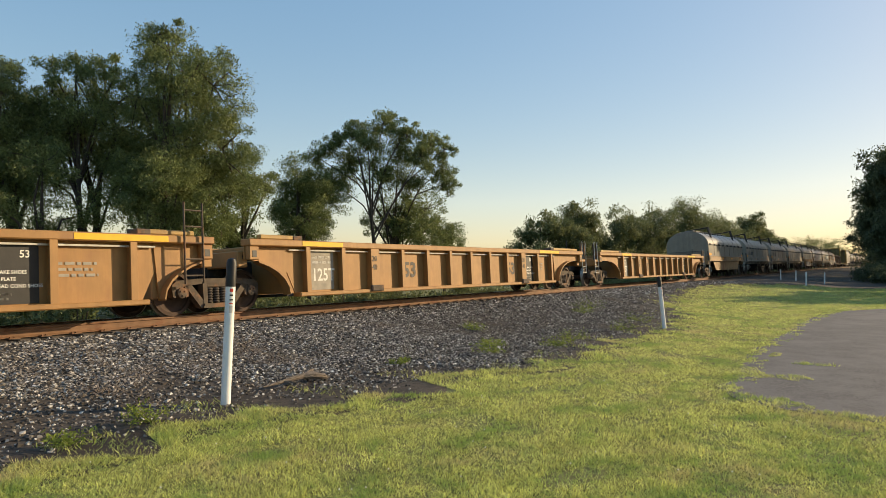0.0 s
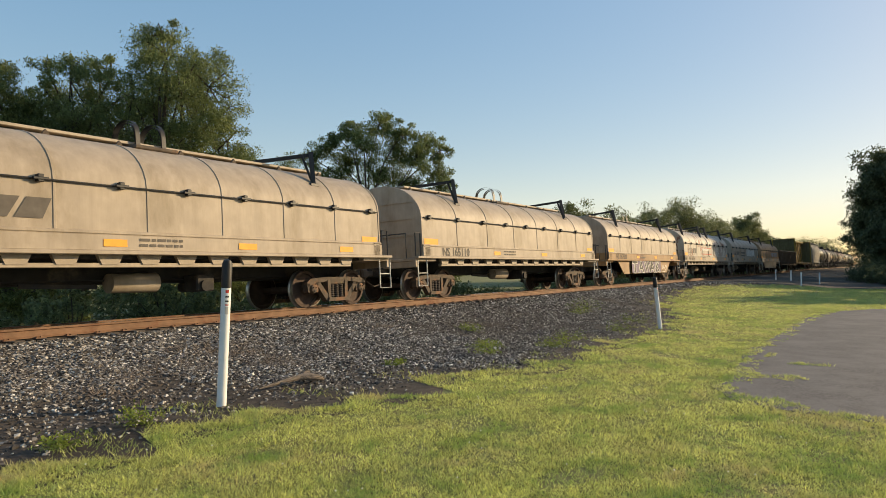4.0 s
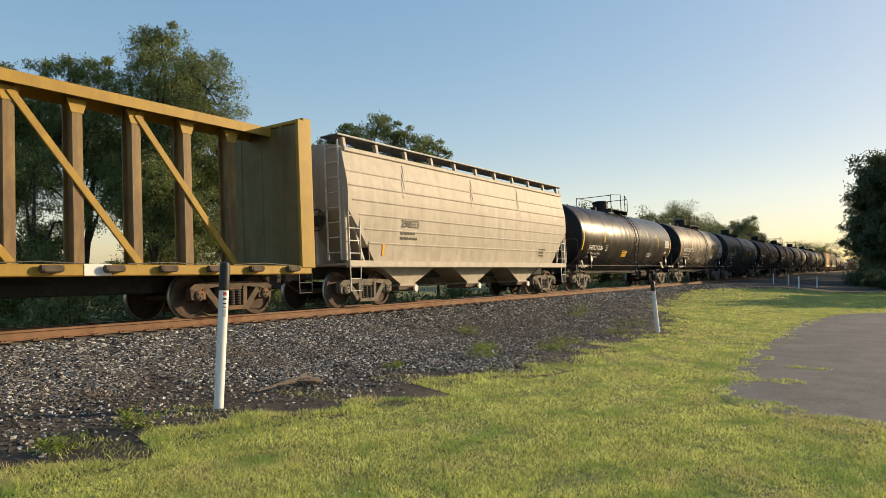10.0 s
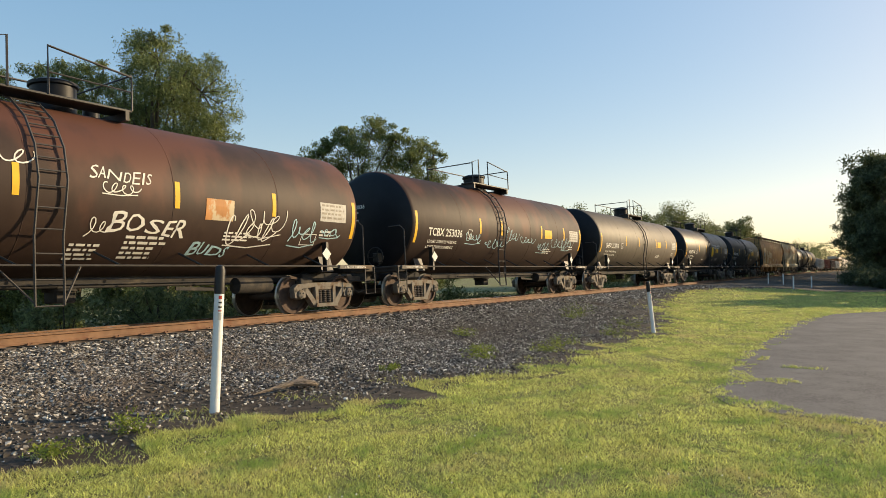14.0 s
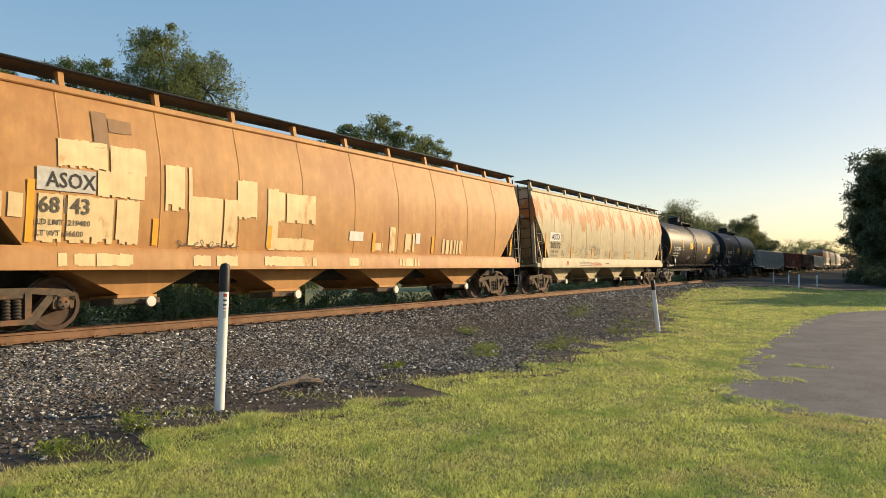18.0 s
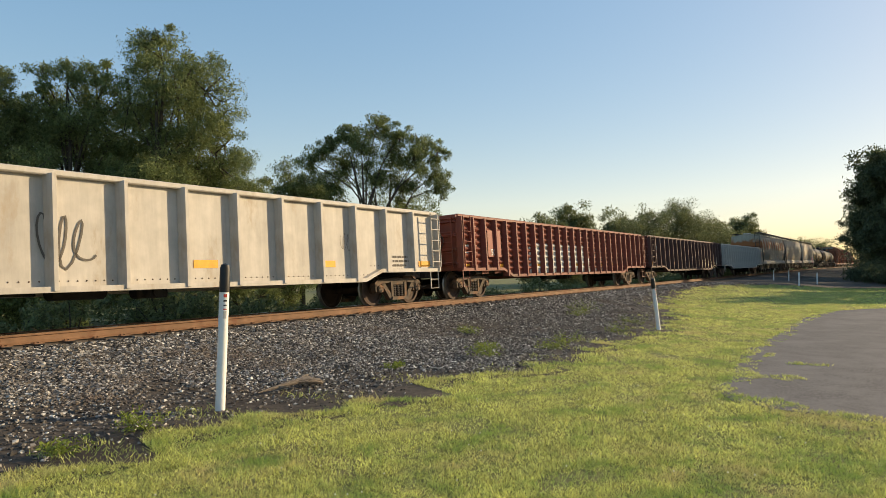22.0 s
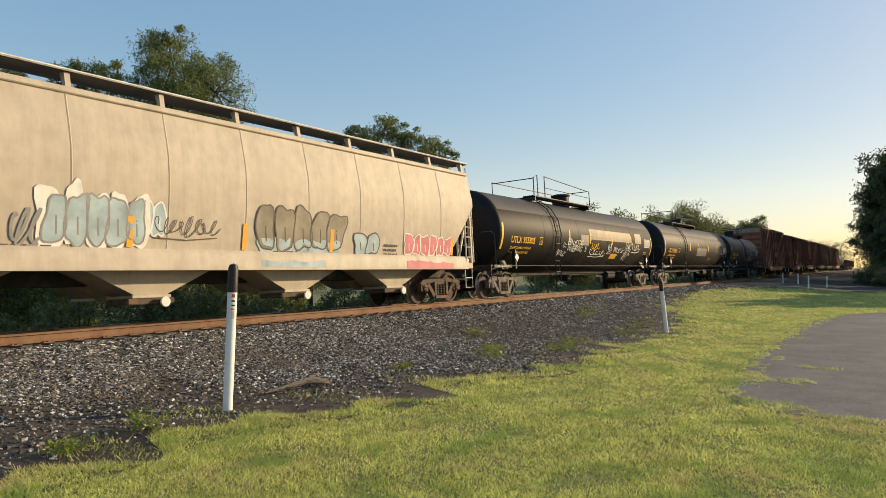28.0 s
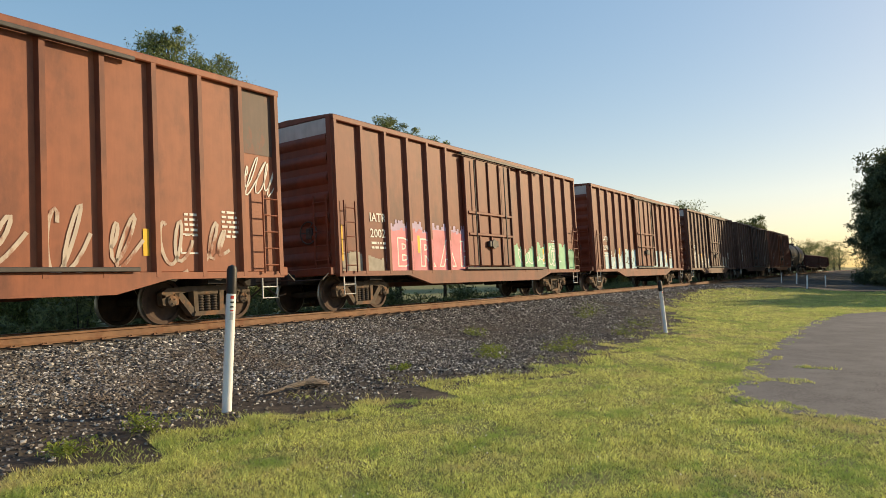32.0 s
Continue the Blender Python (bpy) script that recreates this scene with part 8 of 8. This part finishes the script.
def loops(pt, L, B, high):
    pt.scrawl(-B + 7.6, 1.0, 0.9, 1.0, m_mark_brown, 52, 0.04, 3)
    pt.scrawl(-B + 3.2, 1.1, 0.7, 0.7, m_mark_brown, 53, 0.02, 4)
    pt.scrawl(B - 4.4, 1.5, 0.5, 0.4, m_mark_brown, 54, 0.012, 4)


gondola(26, "dirty white gondola with riveted posts and black loops of spray paint", p_gon_white, ribs=16, marks=gon_marks("", "", m_mark_brown, loops), rivets=True)


def white_band(pt, L, B, high):
    pt.bar(-4.56, 0.78, 6.0, 1.02, m_white_wash)
    for k in range(6):
        pt.bar(-8.3 + 0.9 * k if k < 3 else 1.7 + 0.8 * (k - 3), 0.80, 0.5, 0.22, m_white_wash if k > 2 else m_red_plate)
    pt.bar(-7.95, 1.36, 0.95, 0.92, m_red_plate, 0.10)
    pt.text("501", -7.75, 1.42, 0.30, m_mark_white, 0.105)
    pt.scrawl(2.5, 1.15, 1.2, 0.8, m_mark_white, 55, 0.025, 5)
    for u in (-6.95, -3.8, 0.1, 3.25, 6.6):
        pt.bar(u, 0.98, 0.5, 0.15, m_orange, 0.012)


m_red_plate = paint("faded_red_plate", (0.26, 0.062, 0.036), (0.16, 0.05, 0.03), (0.5, 0.68))
m_white_wash = paint("white_wash_band", (0.55, 0.53, 0.49), (0.22, 0.07, 0.04), (0.54, 0.62), coarse=1.4)
gondola(27, "red corrugated gondola with a washed white band and tags", p_gon_red, ribs=26, high=2.66, corrugated=True, marks=gon_marks("", "", m_mark_white, white_band), washes=(-4.56, 1.44, 5), areas=((-4.56, 1.5, 0.75, 1.78, m_white_wash),))


def cream_letters(pt, L, B, high):
    pt.blobs(2.15, 0.72, 4.9, 1.12, m_cream_splash, None, 58, 5)
    pt.blobs(1.2, 0.95, 0.85, 0.45, m_cream_splash, None, 61, 2, 0.004)
    pt.blobs(7.1, 0.95, 1.3, 0.55, m_cream_splash, None, 62, 2, 0.004)
    drip_block(pt, 2.2, 0.72, 7.2, 1.0, m_cream_splash, 450, 0.05, 0.004)
    for k in range(5):
        pt.scrawl(2.3 + 0.98 * k, 0.9, 0.7, 0.75, m_rust_line, 64 + k, 0.028, 2)
    pt.scrawl(-3.95, 0.76, 0.5, 0.35, m_mark_white, 60, 0.03, 4)
    pt.scrawl(0.3, 1.4, 0.9, 0.5, m_mark_white, 70, 0.018, 5)
    pt.scrawl(-1.35, 0.70, 0.25, 0.5, m_mark_white, 71, 0.04, 2)
    pt.blobs(-1.35, 0.80, 0.24, 0.34, m_mark_white, None, 72, 1)
    drip_block(pt, -2.9, 1.15, -2.25, 1.95, m_dark_smear, 452, 0.1, 0.003)
    drip_block(pt, -4.3, 1.75, -3.3, 2.2, m_dark_smear, 453, 0.3, 0.003)
    pt.outline(7.7, 1.4, 0.32, 0.3, 0.03, m_mark_white)


m_cream_splash = paint("flaking_cream_splash", (0.60, 0.51, 0.36), (0.34, 0.18, 0.09), (0.56, 0.64), coarse=2.0)
m_rust_line = mat("rust_brown_spray_line", (0.36, 0.20, 0.09), 0.7, vary=0.3, bump=0)
m_dark_smear = paint("dark_smear", (0.075, 0.045, 0.036), (0.12, 0.04, 0.026), (0.5, 0.6), coarse=2.4)
gondola(28, "dark red gondola with cream spray-painted letters", p_gon_dark, ribs=21, high=2.68, rib_mat=p_gon_dark_post, marks=gon_marks("CR", "59871", m_mark_white, cream_letters), areas=((2.1, 8.4, 0.75, 1.6, m_cream_splash),))


def outlined(pt, L, B, high):
    for k, c in enumerate("KDN"):
        pt.outlined(c, (-3.80, -3.28, -2.82)[k], 0.94, 1.2, m_data_panel, m_mark_black, 0.62)
    pt.scrawl(-4.68, 0.80, 0.38, 0.42, m_mark_black, 62, 0.02, 3)
    pt.scrawl(-4.66, 1.35, 0.38, 0.4, m_mark_black, 63, 0.02, 2)
    for u in (-3.96, 0.02, 4.02, B - 1.3):
        pt.bar(u, 1.0, 0.10, 0.5, m_mark_yellow, 0.012)
    for k in range(2):
        ring_ = [(4.42 + (0.24 - 0.1 * k) * math.cos(a), 1.73 + (0.28 - 0.12 * k) * math.sin(a)) for a in [math.pi * j / 8 for j in range(17)]]
        pt.begin("faded_emblem", m_mark_grey)
        pt.stroke(ring_, 0.03)
    pt.begin("round_mark", m_mark_brown)
    pt.stroke([(-0.51 + 0.11 * math.cos(a), 1.71 + 0.13 * math.sin(a)) for a in [math.pi * j / 8 for j in range(17)]], 0.015)
    pt.text("S", -0.56, 1.65, 0.16, m_mark_brown)
    pt.scrawl(-2.6, 1.9, 0.35, 0.3, m_mark_brown, 67, 0.012, 4)


gondola(29, "white gondola streaked with orange rust and black-outlined letters", p_gon_rusty_white, ribs=21, high=2.66, marks=gon_marks("", "", m_mark_brown, outlined), rivets=True)


def rust_row(pt, L, B, top):
    pt.scrawl(-2.5, 1.4, 6.2, 0.6, m_mark_white, 65, 0.05, 9)


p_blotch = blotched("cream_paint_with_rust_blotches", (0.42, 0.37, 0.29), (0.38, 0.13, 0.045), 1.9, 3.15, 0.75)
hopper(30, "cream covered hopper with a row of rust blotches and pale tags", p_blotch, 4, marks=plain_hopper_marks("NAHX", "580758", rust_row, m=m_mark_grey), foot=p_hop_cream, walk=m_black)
hopper(31, "plain pale cream covered hopper with black running boards", p_hop_cream, 4, marks=plain_hopper_marks("ARSX", "4390", lambda pt, L, B, top: pt.text("INTERIOR PAINT", B - 7.5, 1.9, 0.16, m_mark_brown)), foot=p_hop_cream)


def colour_tags(pt, L, B, top):
    pt.blobs(-4.28, 1.36, 2.02, 1.04, m_mark_white, None, 71, 5)
    pt.blobs(-4.18, 1.46, 1.82, 0.82, m_soft_blue, m_grey_spray, 72, 5, 0.008)
    pt.blobs(-2.45, 1.65, 0.5, 0.62, m_soft_blue, m_mark_white, 70, 2, 0.004)
    pt.scrawl(-4.70, 1.46, 0.46, 0.51, m_grey_spray, 80, 0.05, 3)
    pt.scrawl(-2.18, 1.66, 1.45, 0.37, m_mark_brown, 73, 0.02, 8)
    pt.blobs(0.38, 1.36, 2.64, 0.35, m_soft_blue, None, 75, 7, 0.004)
    pt.blobs(0.26, 1.47, 2.84, 0.89, m_olive_spray, m_mark_brown, 74, 5)
    pt.blobs(3.52, 1.40, 1.02, 0.55, m_soft_blue, m_mark_brown, 76, 2)
    pt.blobs(5.69, 1.42, 2.41, 0.55, m_pink, m_mark_white, 77, 6)
    for u in (-2.65, -0.02, 2.69, 8.15):
        pt.bar(u - 0.06, 1.43, 0.12, 0.55, m_orange, 0.012)
    low = Paint(flat_side(-1.578))
    ragged(low, 5.69, 1.02, 2.4, 0.27, m_pink, 78)
    ragged(low, 0.38, 1.06, 2.0, 0.2, m_soft_blue, 79)
    low.done(CARS[-1][0])


m_soft_blue = mat("faded_blue_spray", (0.34, 0.44, 0.47), 0.65, vary=0.35, scale=2.5, bump=0)
m_olive_spray = mat("olive_grey_spray", (0.24, 0.21, 0.155), 0.65, vary=0.35, scale=2.5, bump=0)
hopper(32, "tan covered hopper with blue, grey and pink spray paint", p_hop_tan, 4, marks=plain_hopper_marks("ARSX", "4416", colour_tags, bars=False), foot=p_hop_tan, walk=m_white_rail)


# upper shell band painted paler: dust, with the shell's sheen put into its colour
def dust_sheen_top(pt, L, B, zc):
    pt.bar(-B + 0.45, zc + 0.74, 2 * B - 0.9, 1.6, m_dust_sheen, off=0.002, cut=10, name="dust_coat")


def half_shine(pt, L, B, zc):
    dust_sheen_top(pt, L, B, zc)
    pt.bar(-1.51, zc -0.40, 0.93, 0.46, m_mark_grey, cut=3)
    pt.bar(-0.50, zc - 0.12, 5.69, 0.48, m_tan_patch, cut=3)
    pt.bar(5.86, zc -0.13, 1.03, 0.52, m_tan_patch, cut=3)
    pt.text("BENXOTIC", -2.95, zc -0.44, 0.36, m_mark_white, bold=0.0, wide=0.94, name="spray_tag")
    pt.text("TANKER KING", -2.92, zc -0.69, 0.36, m_mark_white, bold=0.0, wide=0.70, name="spray_tag")
    pt.text("VS.", -0.97, zc -0.72, 0.36, m_mark_white, bold=0.0, wide=0.64, name="spray_tag")
    pt.text("WILD", -3.82, zc -0.93, 0.36, m_mark_white, bold=0.0, wide=0.97, name="spray_tag")
    pt.text("WILD", 2.67, zc -0.66, 0.36, m_mark_white, bold=0.0, wide=1.06, name="spray_tag")
    pt.scrawl(-0.24, zc -0.57, 0.97, 0.30, m_mark_yellow, 535, 0.035, 4)
    pt.scrawl(-0.29, zc -0.87, 1.90, 0.32, m_mark_white, 530, 0.035, 5)
    pt.scrawl(1.89, zc -0.66, 0.57, 0.46, m_mark_white, 700, 0.025, 4)
    pt.scrawl(-3.35, zc -0.54, 0.32, 0.19, m_mark_white, 205, 0.015, 3)
    pt.scrawl(4.33, zc -1.04, 0.96, 0.92, m_mark_white, 850, 0.030, 5)
    pt.scrawl(5.39, zc -0.54, 1.27, 0.43, m_mark_white, 905, 0.035, 4)
    pt.scrawl(3.71, zc -0.60, 0.44, 0.22, m_mark_white, 815, 0.020, 2)
    pt.bar(2.52, zc -1.00, 0.85, 0.26, m_mark_yellow, cut=2)


# paler than the shell, for dust and for reflected light painted in
m_dust_sheen = paint("dust_and_sheen_shell", (0.052, 0.046, 0.040), (0.07, 0.06, 0.05), (0.5, 0.75))
m_tan_grey = paint("grey_paint_patch", (0.16, 0.145, 0.125), (0.12, 0.1, 0.085), (0.5, 0.7))
m_tan_patch = paint("tan_paint_patch", (0.34, 0.26, 0.17), (0.2, 0.15, 0.1), (0.5, 0.7))
tank_car(33, "long black tank car with tan patches and white scrawls", p_tank_black, 1.52, 2.42, tank_marks("UTLX 955805", 0.34, material=m_mark_yellow, panel=False, bars=(-2.83, -0.48, 2.34, 5.15), extra=half_shine), platform=-4.1, big_walk=True)
tank_car(34, "long black tank car with grey paint patches", p_tank_black, 1.52, 2.42, tank_marks("UTLX 955831", 0.34, material=m_mark_yellow, extra=lambda pt, L, B, zc: (dust_sheen_top(pt, L, B, zc), pt.bar(-0.88, zc - 0.62, 2.7, 0.55, m_tan_grey, cut=3), pt.bar(6.0, zc - 0.45, 0.8, 0.5, m_tan_grey, cut=3), pt.text("PROPYLENE", 6.7, zc - 0.42, 0.14, m_mark_white)), panel=False, bars=(-2.83, -0.48, 2.34, 5.15)), platform=-4.1, big_walk=True)


def acid_tank(pt, L, B, zc):
    pt.text("MALEIC ANHYDRIDE", 2.9, zc + 0.15, 0.17, m_mark_white)
    for k, c in enumerate("CLASH"):
        pt.outlined(c, -0.06 + 0.75 * k, zc - 0.80, 1.15, p_tank_black, m_mark_white, 1.25)


tank_car(35, "short black tank car with outlined white spray-painted letters", p_tank_grey, 1.4, 2.45, tank_marks("UTLX 650684", 0.32, material=m_mark_yellow, panel=False, extra=acid_tank), bands=(-2.5, 1.2), platform=-0.6)


m_faded_white = paint("faded_white_spray", (0.46, 0.38, 0.31), (0.25, 0.08, 0.04), (0.5, 0.62), coarse=2.2)
def low_white(pt, L, B, high):
    ragged(pt, -B + 2.6, 0.98, 3.2, 0.6, m_faded_white, 83)
    pt.scrawl(-B + 2.4, 1.05, 3.4, 0.95, m_faded_white, 84, 0.09, 5)
    for k in range(5):
        pt.scrawl(B - 6.2 + 1.05 * k, 1.05, 0.6, 1.0, m_faded_white, 185 + k, 0.07, 2)
    pt.bar(6.81, 3.55, 0.90, 1.42, m_dark_smear, 0.004)
    pt.scrawl(6.79, 2.52, 0.93, 1.11, m_mark_white, 86, 0.03, 5)
    pt.lines(B - 1.6, 2.2, 0.5, 6, 0.1, m_mark_white, 87)


boxcar(36, "faded orange-brown boxcar with exterior posts and white spray paint", p_box_orange, 5.05, box_marks("TOFX", "687009", low_white), inset=0.85, end_top=p_grey_coil, areas=((-4.6, -1.6, 0.98, 1.5, m_faded_white),))


def rainbow(pt, L, B, high):
    ragged(pt, -B + 2.0, 0.99, 5.0, 1.35, m_violet, 101)
    ragged(pt, -B + 2.2, 0.99, 4.6, 1.15, m_pink, 102, 0.0045)
    for k in range(4):
        pt.outlined("BRAH"[k], -B + 2.5 + 1.1 * k, 1.15, 1.05, m_pink, m_mark_white, 1.1)
    ragged(pt, 1.9, 0.99, B - 2.2, 1.0, m_green, 103)
    for k in range(3):
        pt.scrawl(2.2 + 1.3 * k, 1.1, 1.1, 0.75, m_mark_white, 104 + k, 0.05, 3)
    ragged(pt, -B + 0.2, 0.99, 1.7, 0.5, m_mark_grey, 107)


def blue_field(pt, L, B, high):
    ragged(pt, -B + 1.5, 0.99, 2 * B - 3.5, 0.95, m_cyan, 111)
    for k in range(5):
        pt.scrawl(-B + 1.8 + 2.0 * k, 1.1, 1.7, 0.75, m_mark_brown if k % 2 else m_mark_white, 112 + k, 0.05, 4)


def grey_field(pt, L, B, high):
    ragged(pt, -B + 1.2, 0.99, 2 * B - 4.0, 1.15, m_mark_grey, 121)
    for k in range(6):
        pt.scrawl(-B + 1.4 + 1.7 * k, 1.1, 1.5, 0.9, m_mark_white, 122 + k, 0.05, 4)


boxcar(37, "red-brown boxcar, white end panel, pink and green spray paint", p_box, 4.88, box_marks("IATR", "20024", rainbow), end_top=p_white_panel, areas=((-5.4, -1.5, 1.0, 2.0, m_pink), (1.8, 7, 1.0, 1.8, m_green)))
boxcar(38, "red-brown boxcar with blue-grey spray paint along its base", p_box, 4.88, box_marks("IATR", "20107", blue_field), end_top=p_white_panel, areas=((-6, 5, 1.0, 1.8, m_cyan),))
boxcar(39, "dark brown boxcar with white spray paint", p_box_dark, 4.9, box_marks("IATR", "20063", grey_field), end_top=p_white_panel, areas=((-6, 5, 1.0, 1.9, m_mark_grey),))
boxcar(40, "dark brown boxcar with exterior posts", p_box_dark, 4.9, box_marks("IATR", "20041"))
boxcar(41, "weathered orange-brown boxcar with exterior posts", p_box_orange, 4.9, box_marks("IATR", "20088"))
tank_car(42, "dust-coated grey tank car with a top platform", p_tank_dust, marks=tank_marks("SHPX 211450"))
gondola(43, "dark rusty gondola far back in the train", p_gon_dark, ribs=15)
gondola(44, "dark rusty gondola far back in the train", p_gon_dark, ribs=15)


# ---- movement ----
def place(x):
    """The pose of a car whose middle is at x."""
    up = float(rise(x))
    tilt = math.degrees(math.atan2(float(rise(x + 4)) - float(rise(x - 4)), 8.0))
    return pose(x, 0, up - 0.046, CANT, -tilt, 0)


def turned(t):
    """How far the wheels have rolled by t, in degrees."""
    return math.degrees((SPEED * t + SLOWING * (t - 16) ** 2) / 0.457)


def motions():
    for car, x0 in CARS:
        walk(car, [(t, place(x0 - SPEED * t - SLOWING * (t - 16) ** 2)) for t in range(0, 33, 2)])
    middles = dict((car.name, x0) for car, x0 in CARS)
    for car, sets in WHEELS:
        # the wheels are keyed while the car goes by; far off they are too small to see turning
        first = max(0, round((middles[car.name] - 34) / SPEED * FPS))
        last = min(int(32 * FPS), round((middles[car.name] + 10) / SPEED * FPS))
        times = [k / FPS for k in range(first, last + 1)]
        if len(times) < 2:
            continue
        rows = [(t, -turned(t)) for t in times]
        rows = ([(0.0, rows[0][1])] if times[0] > 0 else []) + rows + ([(32.0, rows[-1][1])] if times[-1] < 32 else [])
        for wheel in sets:
            at = wheel.location.copy()
            walk(wheel, [(t, pose(at.x, at.y, at.z, 0, a, 0)) for t, a in rows])


motions()
